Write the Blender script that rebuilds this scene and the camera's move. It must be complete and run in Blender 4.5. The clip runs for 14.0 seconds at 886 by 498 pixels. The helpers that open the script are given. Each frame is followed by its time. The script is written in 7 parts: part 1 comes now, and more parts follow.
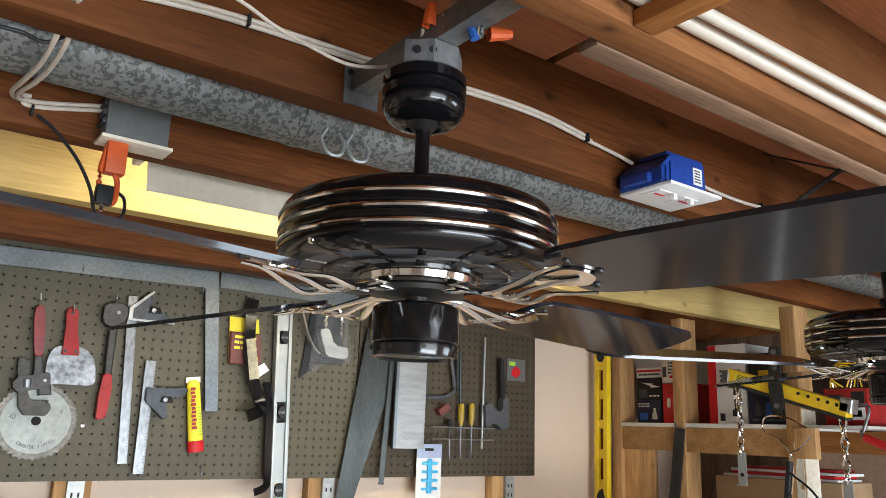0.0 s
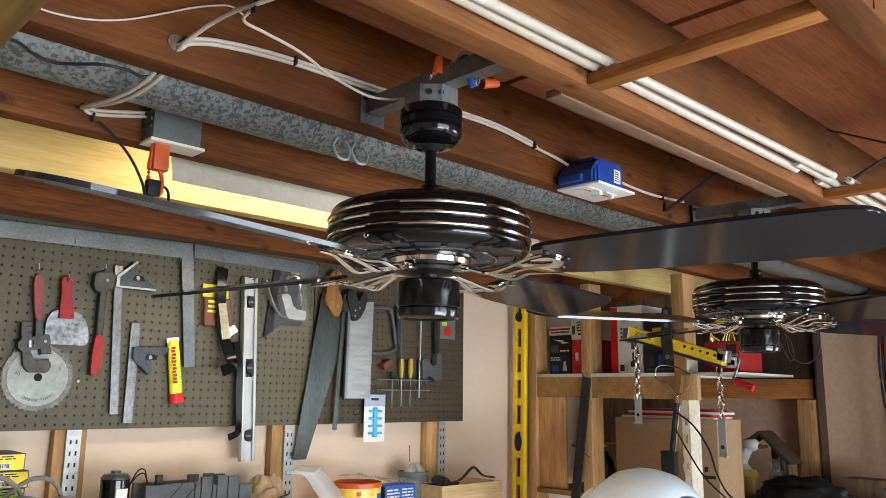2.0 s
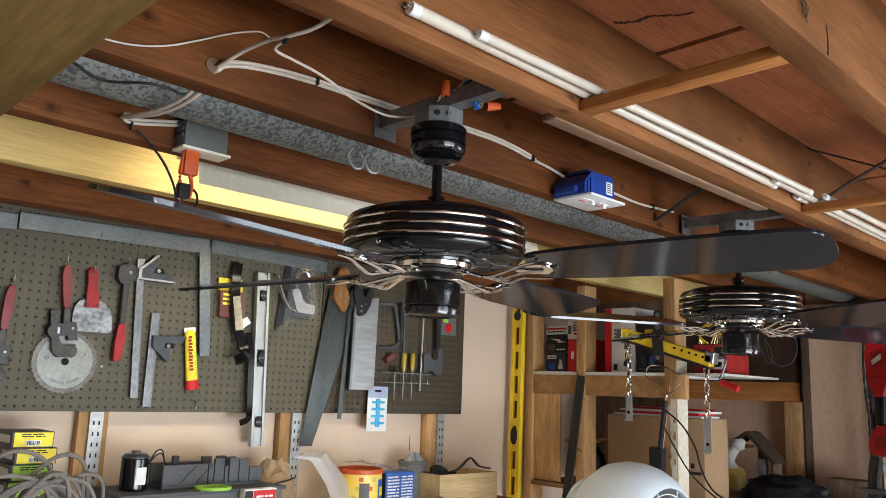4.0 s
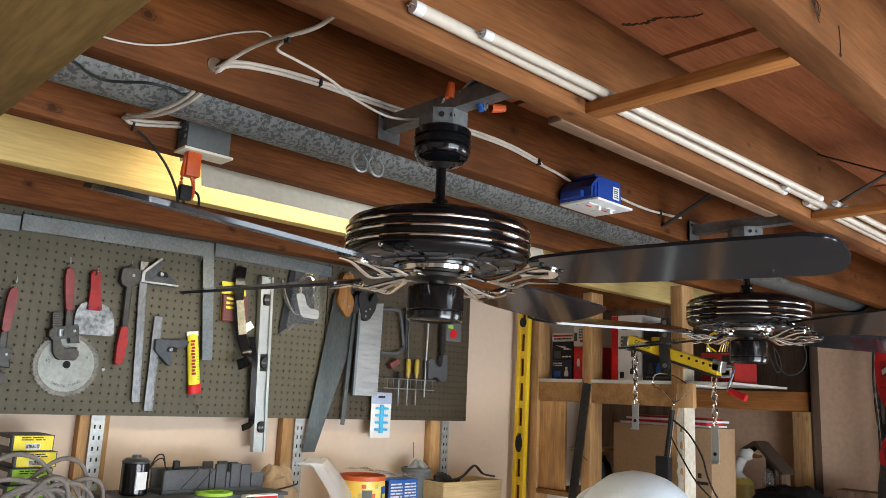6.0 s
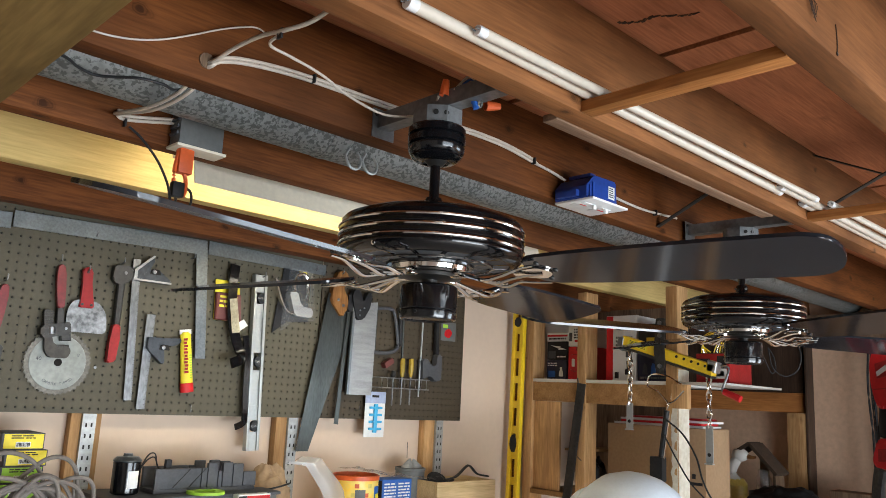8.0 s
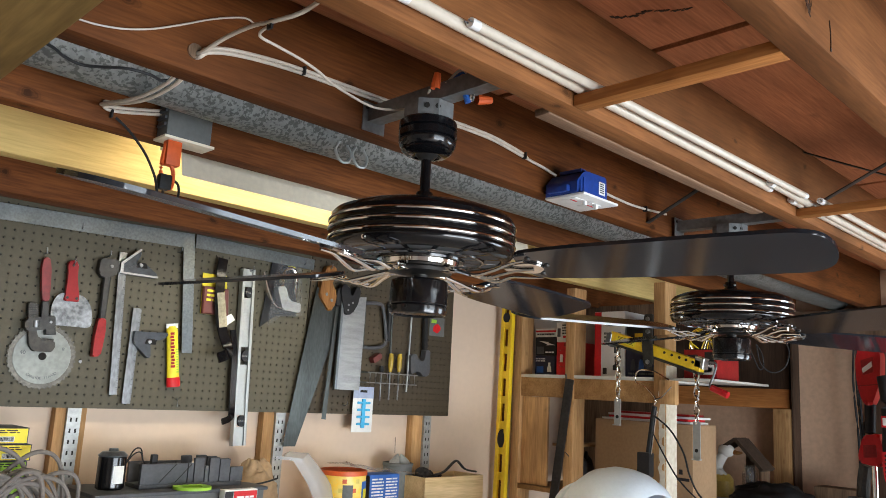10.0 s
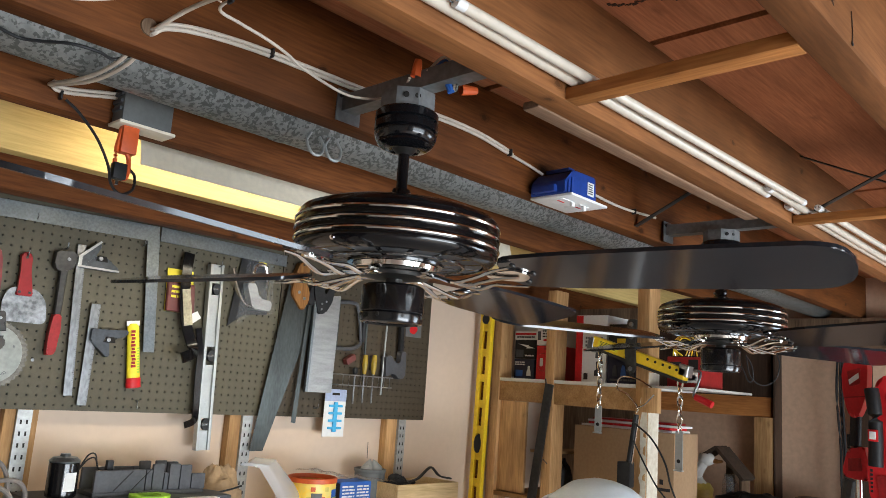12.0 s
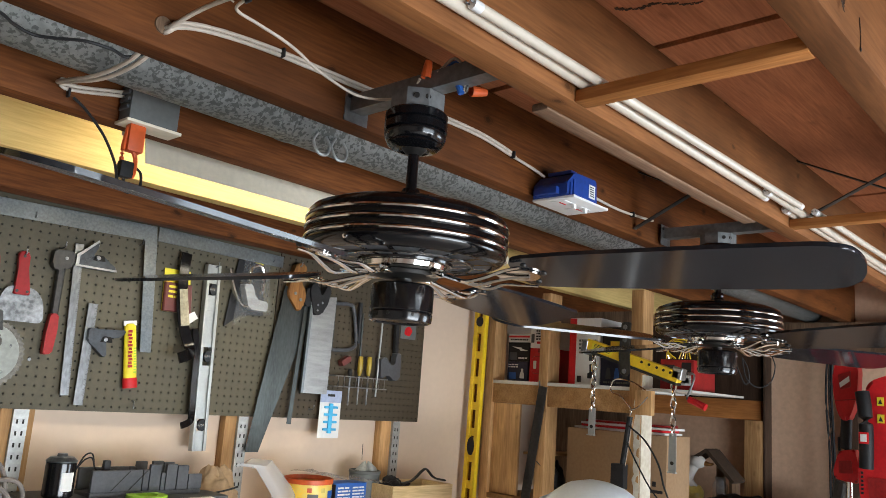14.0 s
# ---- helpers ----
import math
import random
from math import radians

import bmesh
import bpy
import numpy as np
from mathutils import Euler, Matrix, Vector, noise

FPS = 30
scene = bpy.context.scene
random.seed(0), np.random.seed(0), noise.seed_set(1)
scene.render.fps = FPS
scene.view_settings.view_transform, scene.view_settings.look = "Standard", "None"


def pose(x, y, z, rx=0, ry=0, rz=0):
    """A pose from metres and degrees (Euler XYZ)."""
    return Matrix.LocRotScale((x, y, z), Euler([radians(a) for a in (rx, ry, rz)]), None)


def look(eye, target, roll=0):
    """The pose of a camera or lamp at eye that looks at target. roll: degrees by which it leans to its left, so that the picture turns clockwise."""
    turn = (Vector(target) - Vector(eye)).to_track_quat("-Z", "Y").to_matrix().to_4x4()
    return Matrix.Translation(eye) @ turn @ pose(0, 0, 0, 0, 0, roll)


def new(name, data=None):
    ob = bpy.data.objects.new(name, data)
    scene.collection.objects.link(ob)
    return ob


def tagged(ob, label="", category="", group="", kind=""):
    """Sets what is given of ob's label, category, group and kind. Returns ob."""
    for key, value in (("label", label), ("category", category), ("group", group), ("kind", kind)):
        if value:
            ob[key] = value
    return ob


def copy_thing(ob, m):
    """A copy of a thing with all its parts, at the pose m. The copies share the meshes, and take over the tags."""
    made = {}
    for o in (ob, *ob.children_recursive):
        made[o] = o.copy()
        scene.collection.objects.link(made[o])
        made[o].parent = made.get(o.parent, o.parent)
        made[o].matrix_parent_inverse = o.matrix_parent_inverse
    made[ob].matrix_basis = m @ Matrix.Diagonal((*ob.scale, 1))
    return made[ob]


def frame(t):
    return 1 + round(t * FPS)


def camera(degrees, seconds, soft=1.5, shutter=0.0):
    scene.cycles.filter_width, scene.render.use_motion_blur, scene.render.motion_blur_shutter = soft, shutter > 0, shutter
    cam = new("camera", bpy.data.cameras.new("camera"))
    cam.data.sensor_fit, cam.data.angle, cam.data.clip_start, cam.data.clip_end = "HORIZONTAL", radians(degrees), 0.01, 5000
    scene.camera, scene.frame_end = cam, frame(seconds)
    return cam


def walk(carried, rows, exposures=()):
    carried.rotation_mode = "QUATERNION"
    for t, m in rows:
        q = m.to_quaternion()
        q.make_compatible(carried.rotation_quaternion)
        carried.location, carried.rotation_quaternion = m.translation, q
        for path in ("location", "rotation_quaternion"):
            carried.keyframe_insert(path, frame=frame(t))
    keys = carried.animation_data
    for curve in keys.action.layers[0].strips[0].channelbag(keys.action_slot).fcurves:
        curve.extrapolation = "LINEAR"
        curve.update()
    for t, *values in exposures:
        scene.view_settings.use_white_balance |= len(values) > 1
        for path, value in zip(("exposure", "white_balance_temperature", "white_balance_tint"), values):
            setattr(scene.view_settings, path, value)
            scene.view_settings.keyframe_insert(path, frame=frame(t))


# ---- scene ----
cam = camera(59.1, 14.0, soft=0.62)
PATH = [
    (0, (0.068, 0.096, 1.758), (1.233, 1.657, 2.21), 1.8),
    (0.5, (-0.05, 0.089, 1.746), (1.281, 1.515, 2.186), 0.6),
    (1, (-0.132, 0.053, 1.744), (1.283, 1.398, 2.178), 0.1),
    (1.5, (-0.186, -0.027, 1.726), (1.181, 1.373, 2.139), 0.6),
    (2, (-0.274, -0.072, 1.72), (1.1, 1.335, 2.083), 0.7),
    (2.5, (-0.324, -0.116, 1.718), (1.072, 1.276, 2.056), 1.1),
    (3, (-0.356, -0.159, 1.713), (1.043, 1.232, 2.047), 1.6),
    (3.5, (-0.378, -0.176, 1.709), (1.004, 1.229, 2.053), 1.8),
    (6, (-0.356, -0.164, 1.708), (0.998, 1.26, 2.078), 2.6),
    (6.5, (-0.352, -0.16, 1.708), (1.004, 1.263, 2.078), 2.6),
    (7, (-0.35, -0.16, 1.708), (1.005, 1.263, 2.08), 2.7),
    (9.5, (-0.341, -0.153, 1.709), (1.038, 1.25, 2.069), 3.0),
    (10, (-0.342, -0.149, 1.709), (1.044, 1.248, 2.068), 3.0),
    (10.5, (-0.338, -0.146, 1.712), (1.059, 1.24, 2.072), 3.1),
    (11, (-0.329, -0.131, 1.714), (1.078, 1.245, 2.073), 3.3),
    (11.5, (-0.292, -0.104, 1.726), (1.12, 1.266, 2.081), 3.8),
    (12, (-0.261, -0.073, 1.742), (1.162, 1.288, 2.093), 4.0),
    (12.5, (-0.249, -0.042, 1.749), (1.184, 1.308, 2.099), 3.9),
    (13, (-0.269, -0.036, 1.744), (1.171, 1.307, 2.095), 3.7),
    (13.5, (-0.291, -0.041, 1.734), (1.151, 1.299, 2.087), 3.8),
    (14, (-0.292, -0.052, 1.731), (1.152, 1.282, 2.094), 4.2),
]
walk(cam, [(t, look(eye, target, roll)) for t, eye, target, roll in PATH], exposures=[(0, 0.52), (0.7, 0.62), (1.5, 0.58), (2.2, 0.44), (3.0, 0.38), (6.5, 0.38), (14.0, 0.36)])

# ---- light ----
world = bpy.data.worlds.new("daylight")
scene.world = world
world.use_nodes = True
sky = world.node_tree.nodes.new("ShaderNodeTexSky")
sky.sky_type, sky.sun_disc, sky.sun_elevation, sky.sun_rotation = "NISHITA", False, radians(32), radians(187)
world.node_tree.nodes["Background"].inputs["Strength"].default_value = 0.12
world.node_tree.links.new(sky.outputs["Color"], world.node_tree.nodes["Background"].inputs["Color"])


def area_lamp(name, power, sx, sy, m, colour):
    d = bpy.data.lights.new(name, "AREA")
    d.shape, d.size, d.size_y, d.energy, d.color = "RECTANGLE", sx, sy, power, colour
    o = new(name, d)
    o.matrix_world = m
    return o


# daylight in the open garage door behind the camera, and the sun on the drive
area_lamp("door_daylight", 96, 3.6, 2.0, look((0.9, -3.75, 1.1), (0.9, 0, 1.5)), (0.79, 0.93, 1.07))
area_lamp("drive_bounce", 92, 3.4, 0.8, look((0.9, -3.7, 0.5), (0.9, 0.6, 2.3)), (0.9, 0.96, 1.02))
area_lamp("window_daylight", 34, 1.5, 0.95, look((3.84, -1.35, 1.35), (0, -0.9, 1.75)), (0.74, 0.88, 1.0))
sun = bpy.data.lights.new("sun", "SUN")
sun.energy, sun.angle, sun.color = 5.0, radians(0.5), (1.0, 0.97, 0.93)
new("sun", sun).matrix_world = look((0, 0, 0), (-0.12, 0.83, -0.53))


# ---- materials ----
def material(name, colour, rough=0.6, metal=0.0, vary=0.25, scale=6.0, fine=60.0, bump=0.15, stretch=(1, 1, 1), dark=None, coat=0.0, per_object=0.0):
    """A surface whose colour and roughness vary at two scales, with fine relief."""
    m = bpy.data.materials.new(name)
    m.use_nodes = True
    nt = m.node_tree
    n, l = nt.nodes, nt.links
    b = n["Principled BSDF"]
    b.inputs["Roughness"].default_value, b.inputs["Metallic"].default_value = rough, metal
    b.inputs["Coat Weight"].default_value = coat
    tc, mp = n.new("ShaderNodeTexCoord"), n.new("ShaderNodeMapping")
    mp.inputs["Scale"].default_value = stretch
    l.new(tc.outputs["Object"], mp.inputs["Vector"])
    big, small = n.new("ShaderNodeTexNoise"), n.new("ShaderNodeTexNoise")
    big.inputs["Scale"].default_value, small.inputs["Scale"].default_value = scale, fine
    big.inputs["Detail"].default_value, small.inputs["Detail"].default_value = 4, 7
    l.new(mp.outputs[0], big.inputs["Vector"]), l.new(mp.outputs[0], small.inputs["Vector"])
    add = n.new("ShaderNodeMath")
    add.operation = "MULTIPLY_ADD"
    l.new(small.outputs["Fac"], add.inputs[0])
    add.inputs[1].default_value = 0.5
    half = n.new("ShaderNodeMath")
    half.operation = "MULTIPLY"
    half.inputs[1].default_value = 0.5
    l.new(big.outputs["Fac"], half.inputs[0]), l.new(half.outputs[0], add.inputs[2])
    ramp = n.new("ShaderNodeValToRGB")
    low = dark or tuple(c * (1 - vary) for c in colour)
    high = tuple(min(1, c * (1 + vary * 0.6)) for c in colour)
    ramp.color_ramp.elements[0].position, ramp.color_ramp.elements[1].position = 0.36, 0.64
    ramp.color_ramp.elements[0].color, ramp.color_ramp.elements[1].color = (*low, 1), (*high, 1)
    l.new(add.outputs[0], ramp.inputs[0])
    out = ramp.outputs[0]
    if per_object:
        oi, hsv, rng = n.new("ShaderNodeObjectInfo"), n.new("ShaderNodeHueSaturation"), n.new("ShaderNodeMapRange")
        rng.inputs["To Min"].default_value, rng.inputs["To Max"].default_value = 1 - per_object, 1 + per_object
        l.new(oi.outputs["Random"], rng.inputs["Value"]), l.new(rng.outputs[0], hsv.inputs["Value"]), l.new(out, hsv.inputs["Color"])
        out = hsv.outputs[0]
    l.new(out, b.inputs["Base Color"])
    if bump:
        bp = n.new("ShaderNodeBump")
        bp.inputs["Strength"].default_value, bp.inputs["Distance"].default_value = bump, 0.002
        l.new(add.outputs[0], bp.inputs["Height"]), l.new(bp.outputs[0], b.inputs["Normal"])
    return m


def wood(name, colour, dark, axis="x", knots=0.5, rough=0.65, per_object=0.12, grain=1.0, stains=0.7):
    """Sawn timber: long grain, fine saw marks, scattered dark knots and stains."""
    st = {"x": (0.6, 9, 9), "y": (9, 0.6, 9), "z": (9, 9, 0.6)}[axis]
    m = material(name, colour, rough, vary=0.3, scale=2.6 * grain, fine=22 * grain, bump=0.22, stretch=st, dark=dark, per_object=per_object)
    n, l = m.node_tree.nodes, m.node_tree.links
    b = n["Principled BSDF"]
    b.inputs["Specular IOR Level"].default_value = 0.15
    src = b.inputs["Base Color"].links[0].from_socket
    tc, oi = n.new("ShaderNodeTexCoord"), n.new("ShaderNodeObjectInfo")
    sp_, co = n.new("ShaderNodeSeparateXYZ"), n.new("ShaderNodeCombineXYZ")
    l.new(tc.outputs["Object"], sp_.inputs[0])
    along, (c1, c2) = {"x": (0, (1, 2)), "y": (1, (0, 2)), "z": (2, (0, 1))}[axis]
    across, stretch_ = n.new("ShaderNodeMath"), n.new("ShaderNodeMath")
    l.new(sp_.outputs[c1], across.inputs[0]), l.new(sp_.outputs[c2], across.inputs[1])
    stretch_.operation, stretch_.inputs[1].default_value = "MULTIPLY", 0.6
    l.new(sp_.outputs[along], stretch_.inputs[0])
    l.new(stretch_.outputs[0], co.inputs[0]), l.new(across.outputs[0], co.inputs[1])
    shift = n.new("ShaderNodeVectorMath")
    shift.operation = "MULTIPLY_ADD"
    shift.inputs[1].default_value = (1, 1, 1)
    l.new(co.outputs[0], shift.inputs[0]), l.new(oi.outputs["Random"], shift.inputs[2])
    wob = n.new("ShaderNodeTexNoise")
    wob.inputs["Scale"].default_value = 30
    l.new(tc.outputs["Object"], wob.inputs["Vector"])
    bend = n.new("ShaderNodeVectorMath")
    bend.operation = "MULTIPLY_ADD"
    bend.inputs[1].default_value = (0.02, 0.02, 0)
    l.new(wob.outputs["Color"], bend.inputs[0]), l.new(shift.outputs[0], bend.inputs[2])
    vo = n.new("ShaderNodeTexVoronoi")
    vo.voronoi_dimensions = "2D"
    vo.inputs["Scale"].default_value = 7.5
    l.new(bend.outputs[0], vo.inputs["Vector"])
    rings = n.new("ShaderNodeValToRGB")
    stops = rings.color_ramp.elements
    stops[0].position, stops[1].position = 0.0, 0.125
    for at, value in ((0.034, 0.95), (0.046, 0.45), (0.056, 0.75), (0.07, 0.22), (0.08, 0.42), (0.095, 0.12)):
        stops.new(at).color = (value, value, value, 1)
    stops[0].color, stops[-1].color = (1, 1, 1, 1), (0, 0, 0, 1)
    l.new(vo.outputs["Distance"], rings.inputs[0])
    rg = n.new("ShaderNodeMath")
    rg.operation, rg.inputs[1].default_value = "MULTIPLY", knots
    l.new(rings.outputs[0], rg.inputs[0])
    pick, some = n.new("ShaderNodeSeparateColor"), n.new("ShaderNodeMath")
    l.new(vo.outputs["Color"], pick.inputs[0])
    some.operation, some.inputs[1].default_value = "GREATER_THAN", 0.5
    l.new(pick.outputs[0], some.inputs[0])
    gate = n.new("ShaderNodeMath")
    gate.operation = "MULTIPLY"
    l.new(rg.outputs[0], gate.inputs[0]), l.new(some.outputs[0], gate.inputs[1])
    rg = gate
    stain = n.new("ShaderNodeTexNoise")
    stain.inputs["Scale"].default_value, stain.inputs["Detail"].default_value = 3.5, 6
    l.new(shift.outputs[0], stain.inputs["Vector"])
    sr = n.new("ShaderNodeMapRange")
    sr.inputs["From Min"].default_value, sr.inputs["From Max"].default_value = 0.47, 0.72
    sr.inputs["To Max"].default_value = stains
    l.new(stain.outputs["Fac"], sr.inputs["Value"])
    mx = n.new("ShaderNodeMath")
    mx.operation = "MAXIMUM"
    l.new(rg.outputs[0], mx.inputs[0]), l.new(sr.outputs[0], mx.inputs[1])
    mix = n.new("ShaderNodeMix")
    mix.data_type = "RGBA"
    l.new(mx.outputs[0], mix.inputs["Factor"]), l.new(src, mix.inputs["A"])
    mix.inputs["B"].default_value = (*(c * 0.45 for c in dark), 1)
    l.new(mix.outputs["Result"], b.inputs["Base Color"])
    return m


def galvanised(name):
    """Zinc spangle with dull dark flakes."""
    m = material(name, (0.25, 0.262, 0.255), 0.45, metal=0.55, vary=0.25, scale=8, fine=80, bump=0.1)
    n, l = m.node_tree.nodes, m.node_tree.links
    b = n["Principled BSDF"]
    src = b.inputs["Base Color"].links[0].from_socket
    tc, no, vo, add = n.new("ShaderNodeTexCoord"), n.new("ShaderNodeTexNoise"), n.new("ShaderNodeTexVoronoi"), n.new("ShaderNodeMath")
    no.inputs["Scale"].default_value, no.inputs["Detail"].default_value = 120, 5
    vo.inputs["Scale"].default_value = 170
    l.new(tc.outputs["Object"], no.inputs["Vector"]), l.new(tc.outputs["Object"], vo.inputs["Vector"])
    add.operation = "MULTIPLY_ADD"
    sep = n.new("ShaderNodeSeparateColor")
    l.new(vo.outputs["Color"], sep.inputs[0]), l.new(sep.outputs[0], add.inputs[0])
    add.inputs[1].default_value = 0.35
    l.new(no.outputs["Fac"], add.inputs[2])
    rg = n.new("ShaderNodeMapRange")
    rg.inputs["From Min"].default_value, rg.inputs["From Max"].default_value, rg.inputs["To Max"].default_value = 0.66, 0.76, 0.68
    l.new(add.outputs[0], rg.inputs["Value"])
    mix = n.new("ShaderNodeMix")
    mix.data_type = "RGBA"
    l.new(rg.outputs[0], mix.inputs["Factor"]), l.new(src, mix.inputs["A"])
    mix.inputs["B"].default_value = (0.05, 0.055, 0.05, 1)
    l.new(mix.outputs["Result"], b.inputs["Base Color"])
    return m


def glow(name, colour, strength):
    m = bpy.data.materials.new(name)
    m.use_nodes = True
    b = m.node_tree.nodes["Principled BSDF"]
    b.inputs["Emission Color"].default_value, b.inputs["Emission Strength"].default_value = (*colour, 1), strength
    return m


def clear(name, rough=0.1, colour=(1, 1, 1), alpha=0.3):
    """Thin clear plastic or glass."""
    m = bpy.data.materials.new(name)
    m.use_nodes = True
    b = m.node_tree.nodes["Principled BSDF"]
    b.inputs["Base Color"].default_value, b.inputs["Roughness"].default_value = (*colour, 1), rough
    b.inputs["Alpha"].default_value = alpha
    return m


# one joist timber in two tones: the first has shade put into its colour
JOIST_SHADED = wood("shade_toned_joist_timber", (0.172, 0.057, 0.0145), (0.085, 0.026, 0.0068), "x", knots=0.95)
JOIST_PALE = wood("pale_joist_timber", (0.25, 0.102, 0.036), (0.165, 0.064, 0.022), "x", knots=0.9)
JOIST_Y = wood("cross_timber", (0.5, 0.21, 0.062), (0.33, 0.125, 0.035), "y")
STUD = wood("stud_timber", (0.56, 0.34, 0.155), (0.38, 0.205, 0.085), "z")
PINE = wood("new_pine", (0.62, 0.46, 0.185), (0.54, 0.385, 0.14), "x", knots=0.75, stains=0.15)
SUBFLOOR = wood("plywood", (0.5, 0.2, 0.096), (0.36, 0.132, 0.06), "x", knots=0.4, grain=1.1, stains=0.4)
BEAM = wood("yellowed_plank", (0.21, 0.132, 0.043), (0.14, 0.084, 0.025), "y", knots=0.1, grain=0.7)
BOARD_X = wood("shelf_board", (0.42, 0.24, 0.1), (0.28, 0.145, 0.055), "x", knots=0.3)
GREYWOOD = wood("weathered_wood", (0.2, 0.13, 0.08), (0.09, 0.055, 0.035), "z", knots=0.2)
DARKWOOD = wood("dark_old_timber", (0.075, 0.045, 0.03), (0.04, 0.024, 0.016), "z", knots=0.3)
CONDUIT_TAN = wood("tan_conduit_strip", (0.3, 0.19, 0.12), (0.19, 0.11, 0.07), "x", knots=0.2)
PINK = material("pink_wallboard", (0.66, 0.52, 0.4), 0.85, vary=0.035, scale=2.2, fine=40, bump=0.1)
TANBOARD = material("tan_wallboard", (0.6, 0.405, 0.275), 0.85, vary=0.15, scale=2.2, fine=40, bump=0.12)
CONCRETE = material("concrete", (0.56, 0.545, 0.52), 0.85, vary=0.25, scale=1.5, fine=40, bump=0.3)
PLASTER = material("dull_plaster", (0.42, 0.36, 0.3), 0.9, vary=0.15, scale=1.2, fine=30)
PEG2 = material("dark_brown_hardboard", (0.068, 0.053, 0.034), 0.55, vary=0.16, scale=2.5, fine=90, bump=0.08)
PEG = material("brown_hardboard", (0.097, 0.086, 0.057), 0.55, vary=0.14, scale=2.5, fine=90, bump=0.08)
# near-black colour that paints the shade inside holes, slots and hollows
HOLE_SHADE = material("painted_hole_shade", (0.012, 0.01, 0.008), 0.9, vary=0.1, bump=0)
ZINC = galvanised("galvanised_zinc")
SAWRIM = material("browned_saw_rim", (0.13, 0.12, 0.1), 0.42, metal=0.6, vary=0.5, scale=24, fine=120, bump=0.1)
STEEL = material("brushed_steel", (0.26, 0.27, 0.28), 0.3, metal=0.9, vary=0.3, scale=9, fine=120, bump=0.06, stretch=(3, 3, 1))
ALU = material("dull_aluminium", (0.2, 0.225, 0.24), 0.32, metal=0.85, vary=0.3, scale=7, fine=150, bump=0.05)
OLDSTEEL = material("worn_saw_steel", (0.062, 0.068, 0.064), 0.32, metal=0.75, vary=0.32, scale=5, fine=50, bump=0.06, stretch=(3, 1, 0.8))
DARKSTEEL = material("dark_steel", (0.05, 0.048, 0.045), 0.45, metal=0.6, vary=0.35, scale=14, fine=90, bump=0.15)
SCUFFED = material("scuffed_steel", (0.24, 0.25, 0.26), 0.4, metal=0.8, vary=0.65, scale=14, fine=70, bump=0.1)
PINEBOX = wood("pale_box_pine", (0.7, 0.53, 0.3), (0.56, 0.4, 0.2), "x", knots=0.5)
BRACKETZINC = material("dusty_bracket_zinc", (0.2, 0.205, 0.205), 0.45, metal=0.5, vary=0.3, scale=12, fine=90, bump=0.08)
STANDARD = material("dull_galvanised_strip", (0.4, 0.41, 0.4), 0.45, metal=0.5, vary=0.25, scale=10, fine=90, bump=0.06)
BRIGHTSTEEL = material("bright_sheet_steel", (0.36, 0.365, 0.36), 0.4, metal=0.75, vary=0.25, scale=12, fine=120, bump=0.05, stretch=(1, 1, 6))
ALUWHITE = material("pale_anodised_aluminium", (0.4, 0.42, 0.41), 0.4, metal=0.5, vary=0.1, scale=8, fine=120, bump=0.03)
CHROME = material("chrome", (0.82, 0.8, 0.76), 0.12, metal=1.0, vary=0.06, scale=20, fine=200, bump=0)
BLACKGLOSS = material("black_gloss_enamel", (0.006, 0.006, 0.007), 0.16, vary=0.3, scale=9, fine=120, bump=0.01, coat=0.1)
BLADE = material("black_lacquer_blade", (0.02, 0.0225, 0.028), 0.1, vary=0.3, scale=8, fine=150, bump=0.01)
BLACK = material("black_plastic", (0.018, 0.018, 0.019), 0.5, vary=0.3, scale=20, fine=120, bump=0.1)
GREY = material("grey_plastic", (0.075, 0.078, 0.085), 0.5, vary=0.2, scale=12, fine=120, bump=0.08)
GREYBOX = material("grey_pvc", (0.13, 0.135, 0.13), 0.55, vary=0.15, scale=9, fine=90, bump=0.05)
WHITE = material("white_plastic", (0.78, 0.78, 0.77), 0.4, vary=0.06, scale=10, fine=90, bump=0.03)
COOLWHITE = material("cool_white_plastic", (0.7, 0.78, 0.86), 0.35, vary=0.05, scale=8, fine=80, bump=0.02)
HOOD = material("white_enamel_sheet", (0.62, 0.6, 0.55), 0.45, vary=0.1, scale=5, fine=70, bump=0.04)
TUBEWHITE = material("phosphor_glass", (0.64, 0.57, 0.47), 0.3, vary=0.08, scale=4, fine=60, bump=0.01)
CABLE = material("white_cable_sheath", (0.54, 0.47, 0.39), 0.55, vary=0.14, scale=12, fine=90, bump=0.05)
CORD = material("grey_cord_rubber", (0.2, 0.175, 0.155), 0.6, vary=0.25, scale=14, fine=100, bump=0.1)
WRENCHRED = material("old_dark_red_paint", (0.2, 0.01, 0.013), 0.35, vary=0.3, scale=22, fine=110, bump=0.12)
FLAKED = material("flaked_cream_paint", (0.4, 0.35, 0.23), 0.6, vary=0.45, scale=40, fine=120, bump=0.3)
CASTHEAD = material("blue_grey_casting", (0.045, 0.052, 0.062), 0.4, metal=0.3, vary=0.4, scale=20, fine=90, bump=0.12)
RULE = material("etched_rule_steel", (0.24, 0.25, 0.26), 0.3, metal=0.85, vary=0.35, scale=16, fine=140, bump=0.05, stretch=(1, 1, 0.4))
KNIFERED = material("dull_red_plastic", (0.3, 0.012, 0.015), 0.38, vary=0.15, scale=15, fine=90, bump=0.04)
RED = material("red_plastic", (0.58, 0.018, 0.022), 0.38, vary=0.15, scale=15, fine=90, bump=0.04)
